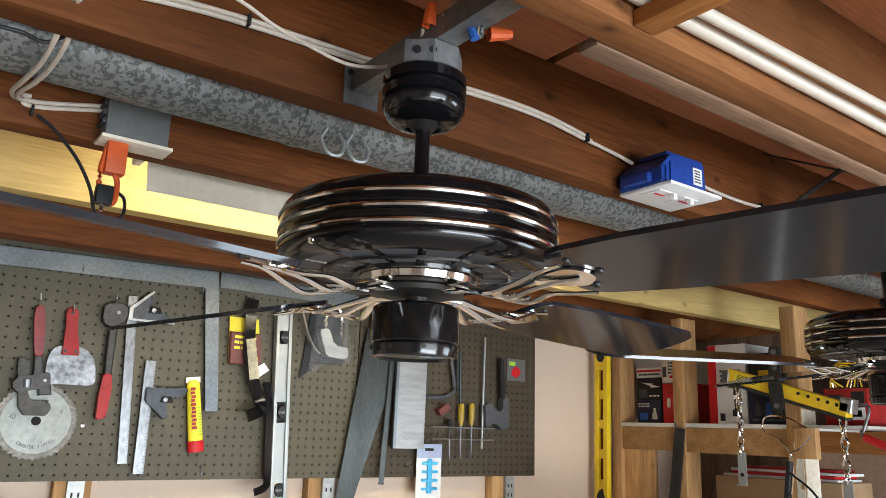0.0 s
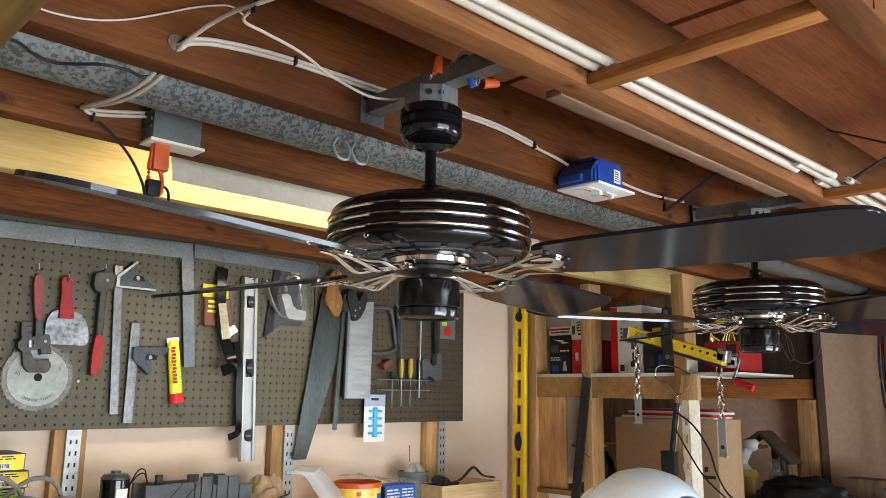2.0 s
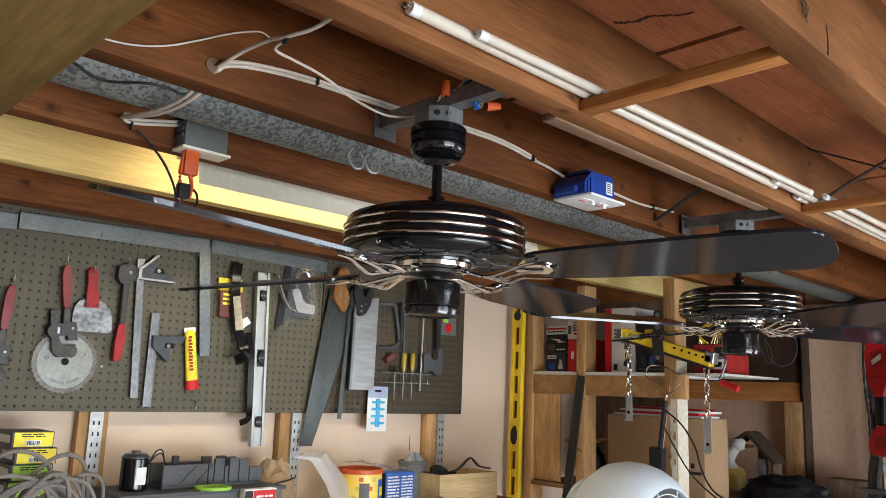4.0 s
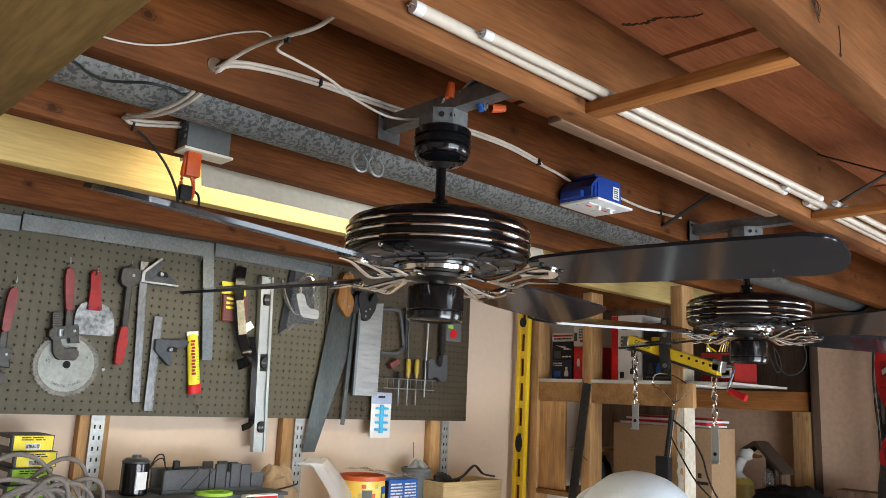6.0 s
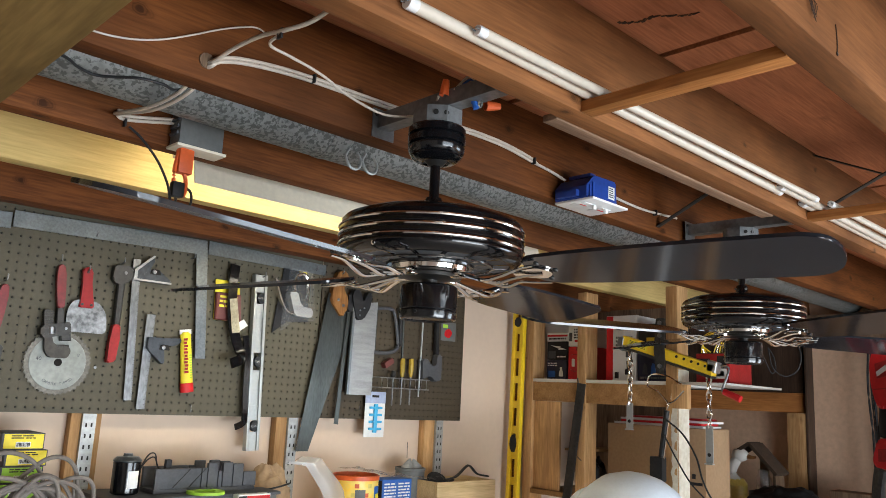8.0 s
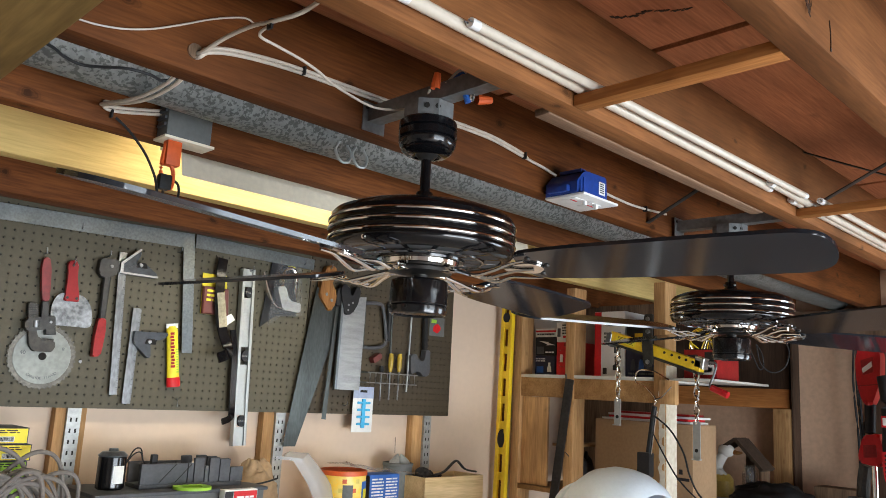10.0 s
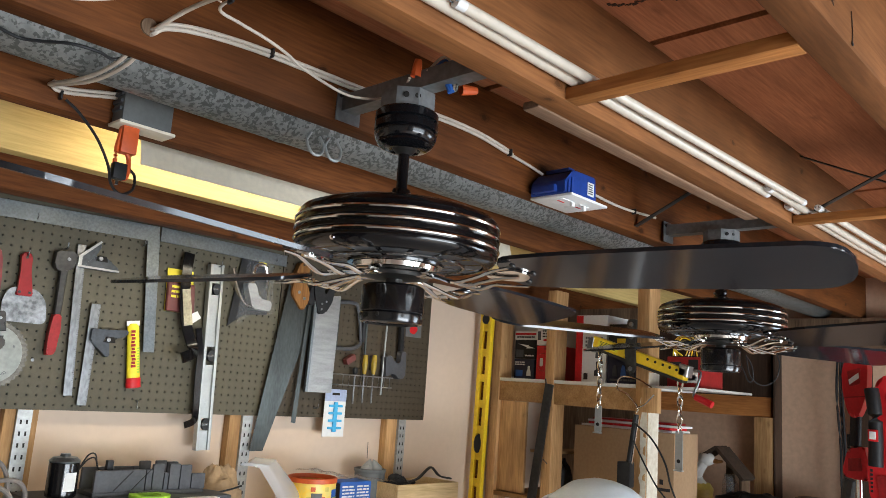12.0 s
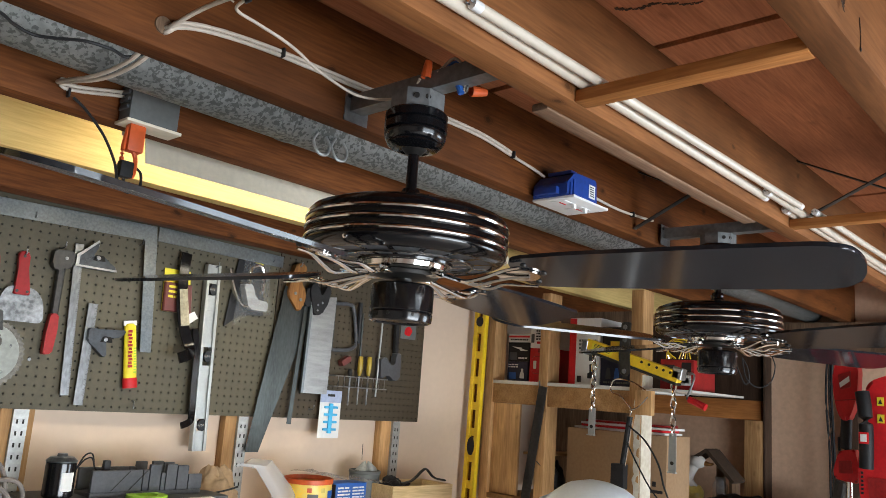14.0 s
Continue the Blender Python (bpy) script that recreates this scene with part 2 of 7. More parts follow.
REDGRIP = material("dark_red_paint", (0.33, 0.018, 0.018), 0.4, vary=0.25, scale=22, fine=110, bump=0.12)
ORANGE = material("orange_plastic", (0.62, 0.1, 0.02), 0.45, vary=0.12, scale=20, fine=100, bump=0.03)
YELLOW = material("yellow_paint", (0.83, 0.56, 0.02), 0.4, vary=0.12, scale=14, fine=90, bump=0.04)
YELLOWCARD = material("yellow_card", (0.82, 0.68, 0.03), 0.55, vary=0.08, scale=10, fine=80, bump=0.02)
GREENCARD = material("lime_card", (0.34, 0.62, 0.05), 0.55, vary=0.08, scale=10, fine=80, bump=0.02)
BLUE = material("blue_plastic", (0.012, 0.05, 0.28), 0.42, vary=0.2, scale=18, fine=90, bump=0.05)
NAVY = material("navy_card", (0.012, 0.014, 0.045), 0.4, vary=0.3, scale=14, fine=90, bump=0.02)
BLUECARD = material("blue_card", (0.02, 0.11, 0.42), 0.5, vary=0.12, scale=12, fine=90, bump=0.02)
CYAN = material("light_blue_plastic", (0.05, 0.42, 0.72), 0.4, vary=0.1, scale=14, fine=80, bump=0.03)
CARD = material("brown_cardboard", (0.36, 0.23, 0.125), 0.8, vary=0.12, scale=5, fine=80, bump=0.06)
SAWGREY = material("pale_grey_coating", (0.21, 0.22, 0.2), 0.4, metal=0.35, vary=0.25, scale=12, fine=80, bump=0.03)
PAPER = material("white_paper", (0.75, 0.75, 0.73), 0.7, vary=0.06, scale=12, fine=90, bump=0.02)
KRAFT = material("crumpled_kraft", (0.32, 0.215, 0.12), 0.8, vary=0.25, scale=14, fine=60, bump=0.5)
HANDLEWOOD = wood("handle_wood", (0.3, 0.14, 0.045), (0.17, 0.07, 0.02), "z", knots=0.0)
AMBER = material("amber_handle", (0.36, 0.25, 0.03), 0.25, vary=0.15, scale=20, fine=90, bump=0.02)
INK = material("dark_ink", (0.03, 0.028, 0.03), 0.6, vary=0.1, bump=0)
CLEARBAG = clear("clear_film", 0.12, (0.85, 0.87, 0.88), 0.035)
CLEARBAG.node_tree.nodes["Principled BSDF"].inputs["Specular IOR Level"].default_value = 0.12
GLASS = clear("clear_glass", 0.05, (0.9, 0.92, 0.92), 0.22)
CERAMIC = material("white_glaze", (0.75, 0.73, 0.68), 0.25, vary=0.06, scale=14, fine=80, bump=0.03)
YELLOWGLAZE = material("yellow_glaze", (0.68, 0.52, 0.12), 0.35, vary=0.15, scale=18, fine=80, bump=0.1)
SHINGLE = material("old_shingle", (0.062, 0.037, 0.021), 0.9, vary=0.35, scale=30, fine=120, bump=0.5)
TRIMPAINT = material("flaked_white_paint", (0.8, 0.77, 0.66), 0.6, vary=0.14, scale=9, fine=50, bump=0.3, dark=(0.64, 0.57, 0.44))
PALEBLUE = material("pale_blue_card", (0.34, 0.4, 0.56), 0.45, vary=0.12, scale=12, fine=90, bump=0.02)
# cream enamel; on the shop light's reflector the warm tone stands for lamp light
HOODWARM = material("cream_and_lamplit_enamel", (0.8, 0.73, 0.58), 0.5, vary=0.1, scale=5, fine=70, bump=0.04)
for hb in (PEG, PEG2, REDGRIP, RED, KNIFERED, BLACK, GREY, INK, GREYBOX):
    hb.node_tree.nodes["Principled BSDF"].inputs["Specular IOR Level"].default_value = 0.25
LAMP = glow("lit_lamp_tube", (1.0, 0.94, 0.8), 13.0)


# ---- mesh helpers ----
def part(name, bm, mat, parent=None, label="", smooth=True, angle=35):
    """Links a bmesh as one mesh object; under a parent its vertices are taken as local to it."""
    me = bpy.data.meshes.new(name)
    bmesh.ops.recalc_face_normals(bm, faces=bm.faces)
    bm.to_mesh(me)
    bm.free()
    me.materials.append(mat)
    if smooth:
        for p in me.polygons:
            p.use_smooth = True
        me.set_sharp_from_angle(angle=radians(angle))
    ob = new(name, me)
    if parent:
        ob.parent = parent
    if label:
        tagged(ob, label)
    return ob


def thing(name, label, category, x=0, y=0, z=0, rz=0, group="", kind="", rx=0, ry=0):
    ob = new(name)
    ob.empty_display_size = 0.05
    ob.matrix_world = pose(x, y, z, rx, ry, rz)
    return tagged(ob, label, category, group, kind)


def box(bm, x0, x1, y0, y1, z0, z1, bevel=0.0):
    g = bmesh.ops.create_cube(bm, size=1.0, matrix=Matrix.LocRotScale(((x0 + x1) / 2, (y0 + y1) / 2, (z0 + z1) / 2), None, (abs(x1 - x0), abs(y1 - y0), abs(z1 - z0))))
    if bevel:
        edges = {e for v in g["verts"] for e in v.link_edges}
        bmesh.ops.bevel(bm, geom=list(edges), offset=bevel, segments=2, profile=0.6, affect="EDGES")
    return bm


def boxed(*a, bevel=0.0):
    return box(bmesh.new(), *a, bevel=bevel)


def lathe(bm, profile, segments=32, m=None, a0=0.0, a1=360.0):
    """Turns (radius, height) pairs about z."""
    m = m or Matrix()
    full = abs(a1 - a0) >= 359.9
    count = segments if full else segments + 1
    rings = []
    for r, h in profile:
        if r < 1e-6:
            rings.append([bm.verts.new(m @ Vector((0, 0, h)))])
        else:
            rings.append([bm.verts.new(m @ Vector((r * math.cos(radians(a0 + (a1 - a0) * i / segments)), r * math.sin(radians(a0 + (a1 - a0) * i / segments)), h))) for i in range(count)])
    for a, b in zip(rings, rings[1:]):
        for i in range(segments):
            j = (i + 1) % count
            if len(a) == 1 and len(b) == 1:
                continue
            if len(a) == 1:
                bm.faces.new((a[0], b[i], b[j]))
            elif len(b) == 1:
                bm.faces.new((a[i], a[j], b[0]))
            else:
                bm.faces.new((a[i], a[j], b[j], b[i]))
    return bm


def turned(profile, segments=32, m=None):
    return lathe(bmesh.new(), profile, segments, m)


def smooth_path(points, steps=6):
    """Points on a Catmull-Rom curve through those given."""
    p = [Vector(q) for q in points]
    p = [p[0] * 2 - p[1]] + p + [p[-1] * 2 - p[-2]]
    out = []
    for i in range(1, len(p) - 2):
        for s in range(steps):
            t = s / steps
            a, b, c, d = p[i - 1], p[i], p[i + 1], p[i + 2]
            out.append(0.5 * (2 * b + (c - a) * t + (2 * a - 5 * b + 4 * c - d) * t * t + (3 * b - a - 3 * c + d) * t ** 3))
    return out + [p[-2]]


def sweep(bm, points, r, sides=8, steps=6, flat=1.0, taper=None):
    """A round or flattened rod along a smooth path."""
    path = smooth_path(points, steps) if steps > 1 else [Vector(q) for q in points]
    rings, up = [], Vector((0, 0, 1))
    for i, q in enumerate(path):
        d = (path[min(i + 1, len(path) - 1)] - path[max(i - 1, 0)]).normalized()
        side = d.cross(up)
        if side.length < 0.05:
            side = d.cross(Vector((0, 1, 0)))
        side.normalize()
        top = side.cross(d).normalized()
        k = r if taper is None else r * (1 + (taper - 1) * i / (len(path) - 1))
        rings.append([bm.verts.new(q + side * k * math.cos(2 * math.pi * j / sides) + top * k * flat * math.sin(2 * math.pi * j / sides)) for j in range(sides)])
    for a, b in zip(rings, rings[1:]):
        for j in range(sides):
            bm.faces.new((a[j], a[(j + 1) % sides], b[(j + 1) % sides], b[j]))
    bm.faces.new(rings[0]), bm.faces.new(rings[-1])
    return bm


def rod(points, r, sides=8, steps=6, flat=1.0, taper=None):
    return sweep(bmesh.new(), points, r, sides, steps, flat, taper)


def plate(bm, outline, y0, y1, bevel=0.0):
    """A flat piece cut to an outline of (x, z), from y0 to y1."""
    a = [bm.verts.new((x, y0, z)) for x, z in outline]
    b = [bm.verts.new((x, y1, z)) for x, z in outline]
    f = bm.faces.new(a)
    bm.faces.new(b[::-1])
    for i in range(len(a)):
        j = (i + 1) % len(a)
        bm.faces.new((a[i], b[i], b[j], a[j]))
    if bevel:
        bmesh.ops.bevel(bm, geom=list(f.edges), offset=bevel, segments=1, affect="EDGES")
    return bm


def plated(outline, y0, y1, bevel=0.0):
    return plate(bmesh.new(), outline, y0, y1, bevel)


def moved(bm, m):
    bmesh.ops.transform(bm, matrix=m, verts=bm.verts)
    return bm


def round_outline(points, radius=0.01, steps=4):
    """Softens the corners of an outline."""
    out, n = [], len(points)
    for i in range(n):
        p, a, b = Vector(points[i]), Vector(points[i - 1]), Vector(points[(i + 1) % n])
        r = min(radius, (a - p).length * 0.45, (b - p).length * 0.45)
        s, e = p + (a - p).normalized() * r, p + (b - p).normalized() * r
        for k in range(steps + 1):
            t = k / steps
            q = s * (1 - t) ** 2 + p * 2 * t * (1 - t) + e * t * t
            out.append((q.x, q.y))
    return out


def bars(parent, x0, x1, y, z0, z1, rows, mat=INK, seed=1, name="print_line"):
    """Unreadable print as plain bars, lying on a face that looks to -y."""
    rnd = random.Random(seed)
    bm = bmesh.new()
    h = (z1 - z0) / rows
    for i in range(rows):
        x = x0
        while x < x1 - 0.004:
            w = min(x1 - x, rnd.uniform(0.2, 0.6) * (x1 - x0))
            box(bm, x, x + w * 0.85, y - 0.0006, y, z0 + h * (i + 0.25), z0 + h * (i + 0.75))
            x += w
    return part(name, bm, mat, parent, smooth=False)


def bar_code(parent, x0, x1, y, z0, z1, seed=3):
    rnd = random.Random(seed)
    part("label", boxed(x0, x1, y - 0.0006, y, z0, z1), PAPER, parent, "white label")
    bm, x = bmesh.new(), x0 + 0.002
    while x < x1 - 0.003:
        w = rnd.uniform(0.0008, 0.0022)
        box(bm, x, x + w, y - 0.0013, y - 0.0006, z0 + (z1 - z0) * 0.15, z1 - (z1 - z0) * 0.15)
        x += w + rnd.uniform(0.0008, 0.002)
    part("bar_mark", bm, INK, parent, smooth=False)


# ---- the large structure ----
X0, X1, Y0, Y1, FLOOR_TOP = -3.2, 3.8, -3.9, 2.33, 0.0
JOIST_LOW, JOIST_HIGH = 2.2, 2.4


def structure(name, bm, mat, label, category, smooth=False):
    return tagged(part(name, bm, mat, None, smooth=smooth), label, category, kind="structure")


structure("floor", boxed(X0 - 0.2, X1 + 0.2, Y0 - 0.2, Y1 + 0.2, -0.12, 0), CONCRETE, "bare grey concrete garage floor", "floor")
structure("ground", boxed(-40, 40, -60, Y0 - 0.21, -0.2, -0.02), CONCRETE, "pale concrete drive outside the garage door", "ground")
structure("wall_north", boxed(X0 - 0.12, X1 + 0.12, Y1, Y1 + 0.12, 0, 2.52), PINK, "pink wallboard between bare studs", "wall")
bm = bmesh.new()
box(bm, X1, X1 + 0.12, -0.55, Y1 - 0.003, 0, 2.52)
box(bm, X1, X1 + 0.12, Y0 - 0.12, -2.15, 0, 2.52)
box(bm, X1, X1 + 0.12, -2.149, -0.551, 0, 0.85)
box(bm, X1, X1 + 0.12, -2.149, -0.551, 1.85, 2.52)
structure("wall_east", bm, TANBOARD, "tan wallboard behind rough timber framing", "wall")
win = thing("window_1", "plain side window with a pale timber frame", "window", X1 + 0.06, -1.35, 0.85, kind="structure")
for a in ((-0.03, 0.03, -0.799, 0.799, 0.001, 0.045), (-0.03, 0.03, -0.799, 0.799, 0.955, 0.999), (-0.03, 0.03, -0.799, -0.755, 0.046, 0.954), (-0.03, 0.03, 0.755, 0.799, 0.046, 0.954), (-0.02, 0.02, -0.02, 0.02, 0.046, 0.954)):
    part("window_frame", boxed(*a, bevel=0.003), WHITE, win)
structure("wall_west", boxed(X0 - 0.12, X0, Y0 - 0.12, Y1 - 0.003, 0, 2.52), PLASTER, "dull plastered garage wall", "wall")
bm = bmesh.new()
box(bm, X0, -1.0, Y0 - 0.12, Y0, 0, 2.52)
box(bm, 2.8, X1, Y0 - 0.12, Y0, 0, 2.52)
box(bm, -0.998, 2.798, Y0 - 0.12, Y0, 2.12, 2.52)
structure("wall_south", bm, PLASTER, "plastered wall round the open garage door", "wall")

bm = bmesh.new()
edges = [X0 - 0.1, -1.47, -0.25, 0.972, 2.19, X1 + 0.1]
for a, b in zip(edges, edges[1:]):
    for c, d in ((Y0 - 0.1, -1.62), (-1.615, 0.226), (0.232, 2.45)):
        box(bm, a + 0.0095, b - 0.0095, c, d, JOIST_HIGH, JOIST_HIGH + 0.018)
structure("ceiling", bm, SUBFLOOR, "dark stained plywood subfloor with open seams", "ceiling")
rnd = random.Random(21)
bm = bmesh.new()
for i in range(34):
    u = i / 33
    cx, cy, w = 0.8 + 0.052 * u + 0.006 * math.sin(9 * u) + rnd.uniform(-0.003, 0.003), 0.592 - 0.125 * u, rnd.uniform(0.0004, 0.0036) * (1.6 - u)
    box(bm, cx - w, cx + w, cy - 0.003, cy + 0.003, JOIST_HIGH - 0.0012, JOIST_HIGH - 0.0002)
structure("ceiling_split", bm, DARKWOOD, "dark ragged split in the plywood ceiling", "ceiling")
# added deck that closes the top, coloured dark so the open seams look shaded
structure("roof_deck", boxed(X0 - 0.12, X1 + 0.12, Y0 - 0.12, Y1 + 0.12, 2.53, 2.6), DARKWOOD, "unseen dark deck added behind the subfloor seams", "roof")

# joists run along x, sixteen inches apart
k = 0
y = 1.405
while y > Y0 + 0.1:
    bm = boxed(X0, X1 - 0.004, y, y + 0.048, JOIST_LOW, JOIST_HIGH - 0.002, bevel=0.003)
    # far joists get the darker copy, which paints in the shade there
    o = structure("joist", bm, JOIST_PALE if y < 0.7 else JOIST_SHADED, "pale orange timber ceiling joist" if y < 0.7 else "rough brown timber ceiling joist with shade put into its colour", "joist", True)
    y -= 0.4
structure("joist", boxed(X0, X1 - 0.004, 1.805, 1.853, JOIST_LOW, JOIST_HIGH - 0.002, bevel=0.003), PINE, "pale yellow new pine ceiling joist lit by the lamp", "joist", True)
structure("rim_beam", boxed(X0, X1 - 0.004, 2.16, 2.24, 2.182, JOIST_HIGH - 0.002, bevel=0.004), JOIST_SHADED, "brown timber rim beam above the pegboard", "beam", True)
structure("top_plate", boxed(X0, X1 - 0.004, 2.243, 2.326, 2.24, JOIST_HIGH - 0.002), GREYWOOD, "dark timber top plate over the wall", "beam")
structure("cross_plank", boxed(-0.62, -0.012, -1.0, 2.0, 2.168, 2.198, bevel=0.004), BEAM, "wide yellowed plank nailed under the joists", "plank", True)
# flat wooden strip put in place of a round tan conduit
structure("side_strip", boxed(0.7, 1.6, 0.656, 0.688, 2.199, 2.213, bevel=0.003), CONDUIT_TAN, "flat tan strip standing in for a conduit along the joist", "trim", True)

for bx in (0.70, 1.68, 2.66):
    structure("blocking", boxed(bx, bx + 0.036, 0.254, 0.604, 2.2, 2.22, bevel=0.002), JOIST_Y, "pale timber blocking strip between two joists", "blocking", True)


def bridging(x, ya, yb):
    """Two crossed steel straps between neighbouring joists."""
    t = thing("cross_bridging", "rusty dark steel cross bridging between joists", "bridging", x, ya, 2.2, kind="structure")
    w = yb - ya
    for s, dx in ((0, 0.0), (1, 0.02)):
        za, zb = (0.02, 0.19) if s else (0.19, 0.02)
        bm = boxed(-0.009, 0.009, 0, math.hypot(w, zb - za), -0.0015, 0.0015, bevel=0.001)
        moved(bm, Matrix.Translation((dx, 0.001, za)) @ Matrix.Rotation(math.atan2(zb - za, w), 4, "X"))
        part("strap", bm, DARKSTEEL, t)


bridging(1.73, 0.254, 0.604)
bridging(1.63, 0.654, 1.004)

# wall studs with steel shelf standards under the pegboard
for sx in (-0.15, 0.568, 1.274, 2.0):
    structure("stud", boxed(sx - 0.045, sx + 0.045, 2.292, Y1 - 0.001, 0, 2.239, bevel=0.003), STUD, "bare timber wall stud with stained edges", "stud", True)
for sx in (-0.15, 0.572, 1.292, 2.03):
    t = thing("shelf_standard", "slotted galvanised steel shelf standard on a stud", "shelf standard", sx, 2.291, 0.6)
    bm = bmesh.new()
    box(bm, -0.02, 0.02, -0.012, -0.010, 0, 1.005)
    box(bm, -0.02, -0.0185, -0.0099, 0, 0, 1.005)
    box(bm, 0.0185, 0.02, -0.0099, 0, 0, 1.005)
    part("channel", bm, STANDARD, t, smooth=False)
    bm, z = bmesh.new(), 0.012
    while z < 0.99:
        box(bm, -0.0105, -0.0055, -0.0125, -0.0121, z, z + 0.012)
        box(bm, 0.0055, 0.0105, -0.0125, -0.0121, z, z + 0.012)
        z += 0.0318
    # slots are not cut: dark strips on the channel paint their shade
    part("slot", bm, HOLE_SHADE, t, "slots drawn as dark strips of painted shade", smooth=False)

# ---- pegboard ----


def pegboard(x0, x1, z0, z1, y, label, face):
    pitch, r, depth = 0.0254, 0.0033, 0.005
    nx, nz = int((x1 - x0) / pitch), int(round((z1 - z0) / pitch))
    px, pz = (x1 - x0) / nx, (z1 - z0) / nz
    verts, faces = [], []
    for i in range(nx + 1):
        for k in range(nz + 1):
            verts.append((x0 + i * px, y, z0 + k * pz))
    base = lambda i, k: i * (nz + 1) + k
    ring = [(math.cos(math.pi * (0.25 + 0.25 * j)), math.sin(math.pi * (0.25 + 0.25 * j))) for j in range(8)]
    for i in range(nx):
        for k in range(nz):
            cx, cz, s = x0 + (i + 0.5) * px, z0 + (k + 0.5) * pz, len(verts)
            verts += [(cx + r * c, y, cz + r * d) for c, d in ring] + [(cx + r * c, y + depth, cz + r * d) for c, d in ring]
            tr, tl, bl, br = base(i + 1, k + 1), base(i, k + 1), base(i, k), base(i + 1, k)
            faces += [(tr, tl, s + 2, s + 1, s), (tl, bl, s + 4, s + 3, s + 2), (bl, br, s + 6, s + 5, s + 4), (br, tr, s, s + 7, s + 6)]
            faces += [(s + j, s + (j + 1) % 8, s + 8 + (j + 1) % 8, s + 8 + j) for j in range(8)]
    me = bpy.data.meshes.new("pegboard")
    me.from_pydata(verts, [], faces)
    me.materials.append(face)
    t = tagged(new("pegboard", me), label, "pegboard")
    bm = bmesh.new()
    box(bm, x0, x1, y + 0.0002, y + depth, z0 - 0.0015, z0 - 0.0001)
    box(bm, x0, x0 + 0.001, y + 0.0002, y + depth, z0, z1)
    box(bm, x1 - 0.001, x1, y + 0.0002, y + depth, z0, z1)
    part("edge", bm, face, t, smooth=False)
    # near-black sheet close behind the board paints the shade in its holes
    part("backing", boxed(x0 + 0.002, x1 - 0.002, y + depth + 0.0005, y + depth + 0.002, z0 + 0.002, z1), HOLE_SHADE, t, "near-black sheet painting the shade behind the holes", smooth=False)
    return t


pegboard(-1.05, 1.372, 1.607, 2.2166, 2.284, "brown hardboard pegboard sheet hung with hand tools", PEG)
pegboard(1.376, 2.155, 1.607, 2.2166, 2.283, "darker brown pegboard sheet hung with saws and screwdrivers", PEG2)

# ---- duct ----
duct = thing("round_duct", "mottled galvanised steel duct pipe between joists", "duct", 0, 1.21, 2.27)
mx = Matrix.Rotation(radians(90), 4, "Y")
for a, b in ((X0 + 0.01, -0.9), (-0.9, 0.6), (0.6, 2.1), (2.1, X1 - 0.01)):
    part("pipe_length", turned([(0.064, a), (0.064, b - 0.02), (0.0655, b - 0.018), (0.0655, b)], 40, mx), ZINC, duct)

# ---- ceiling fans ----
FAN_LABEL = "black ceiling fan with chrome rings and ornate chrome blade arms"


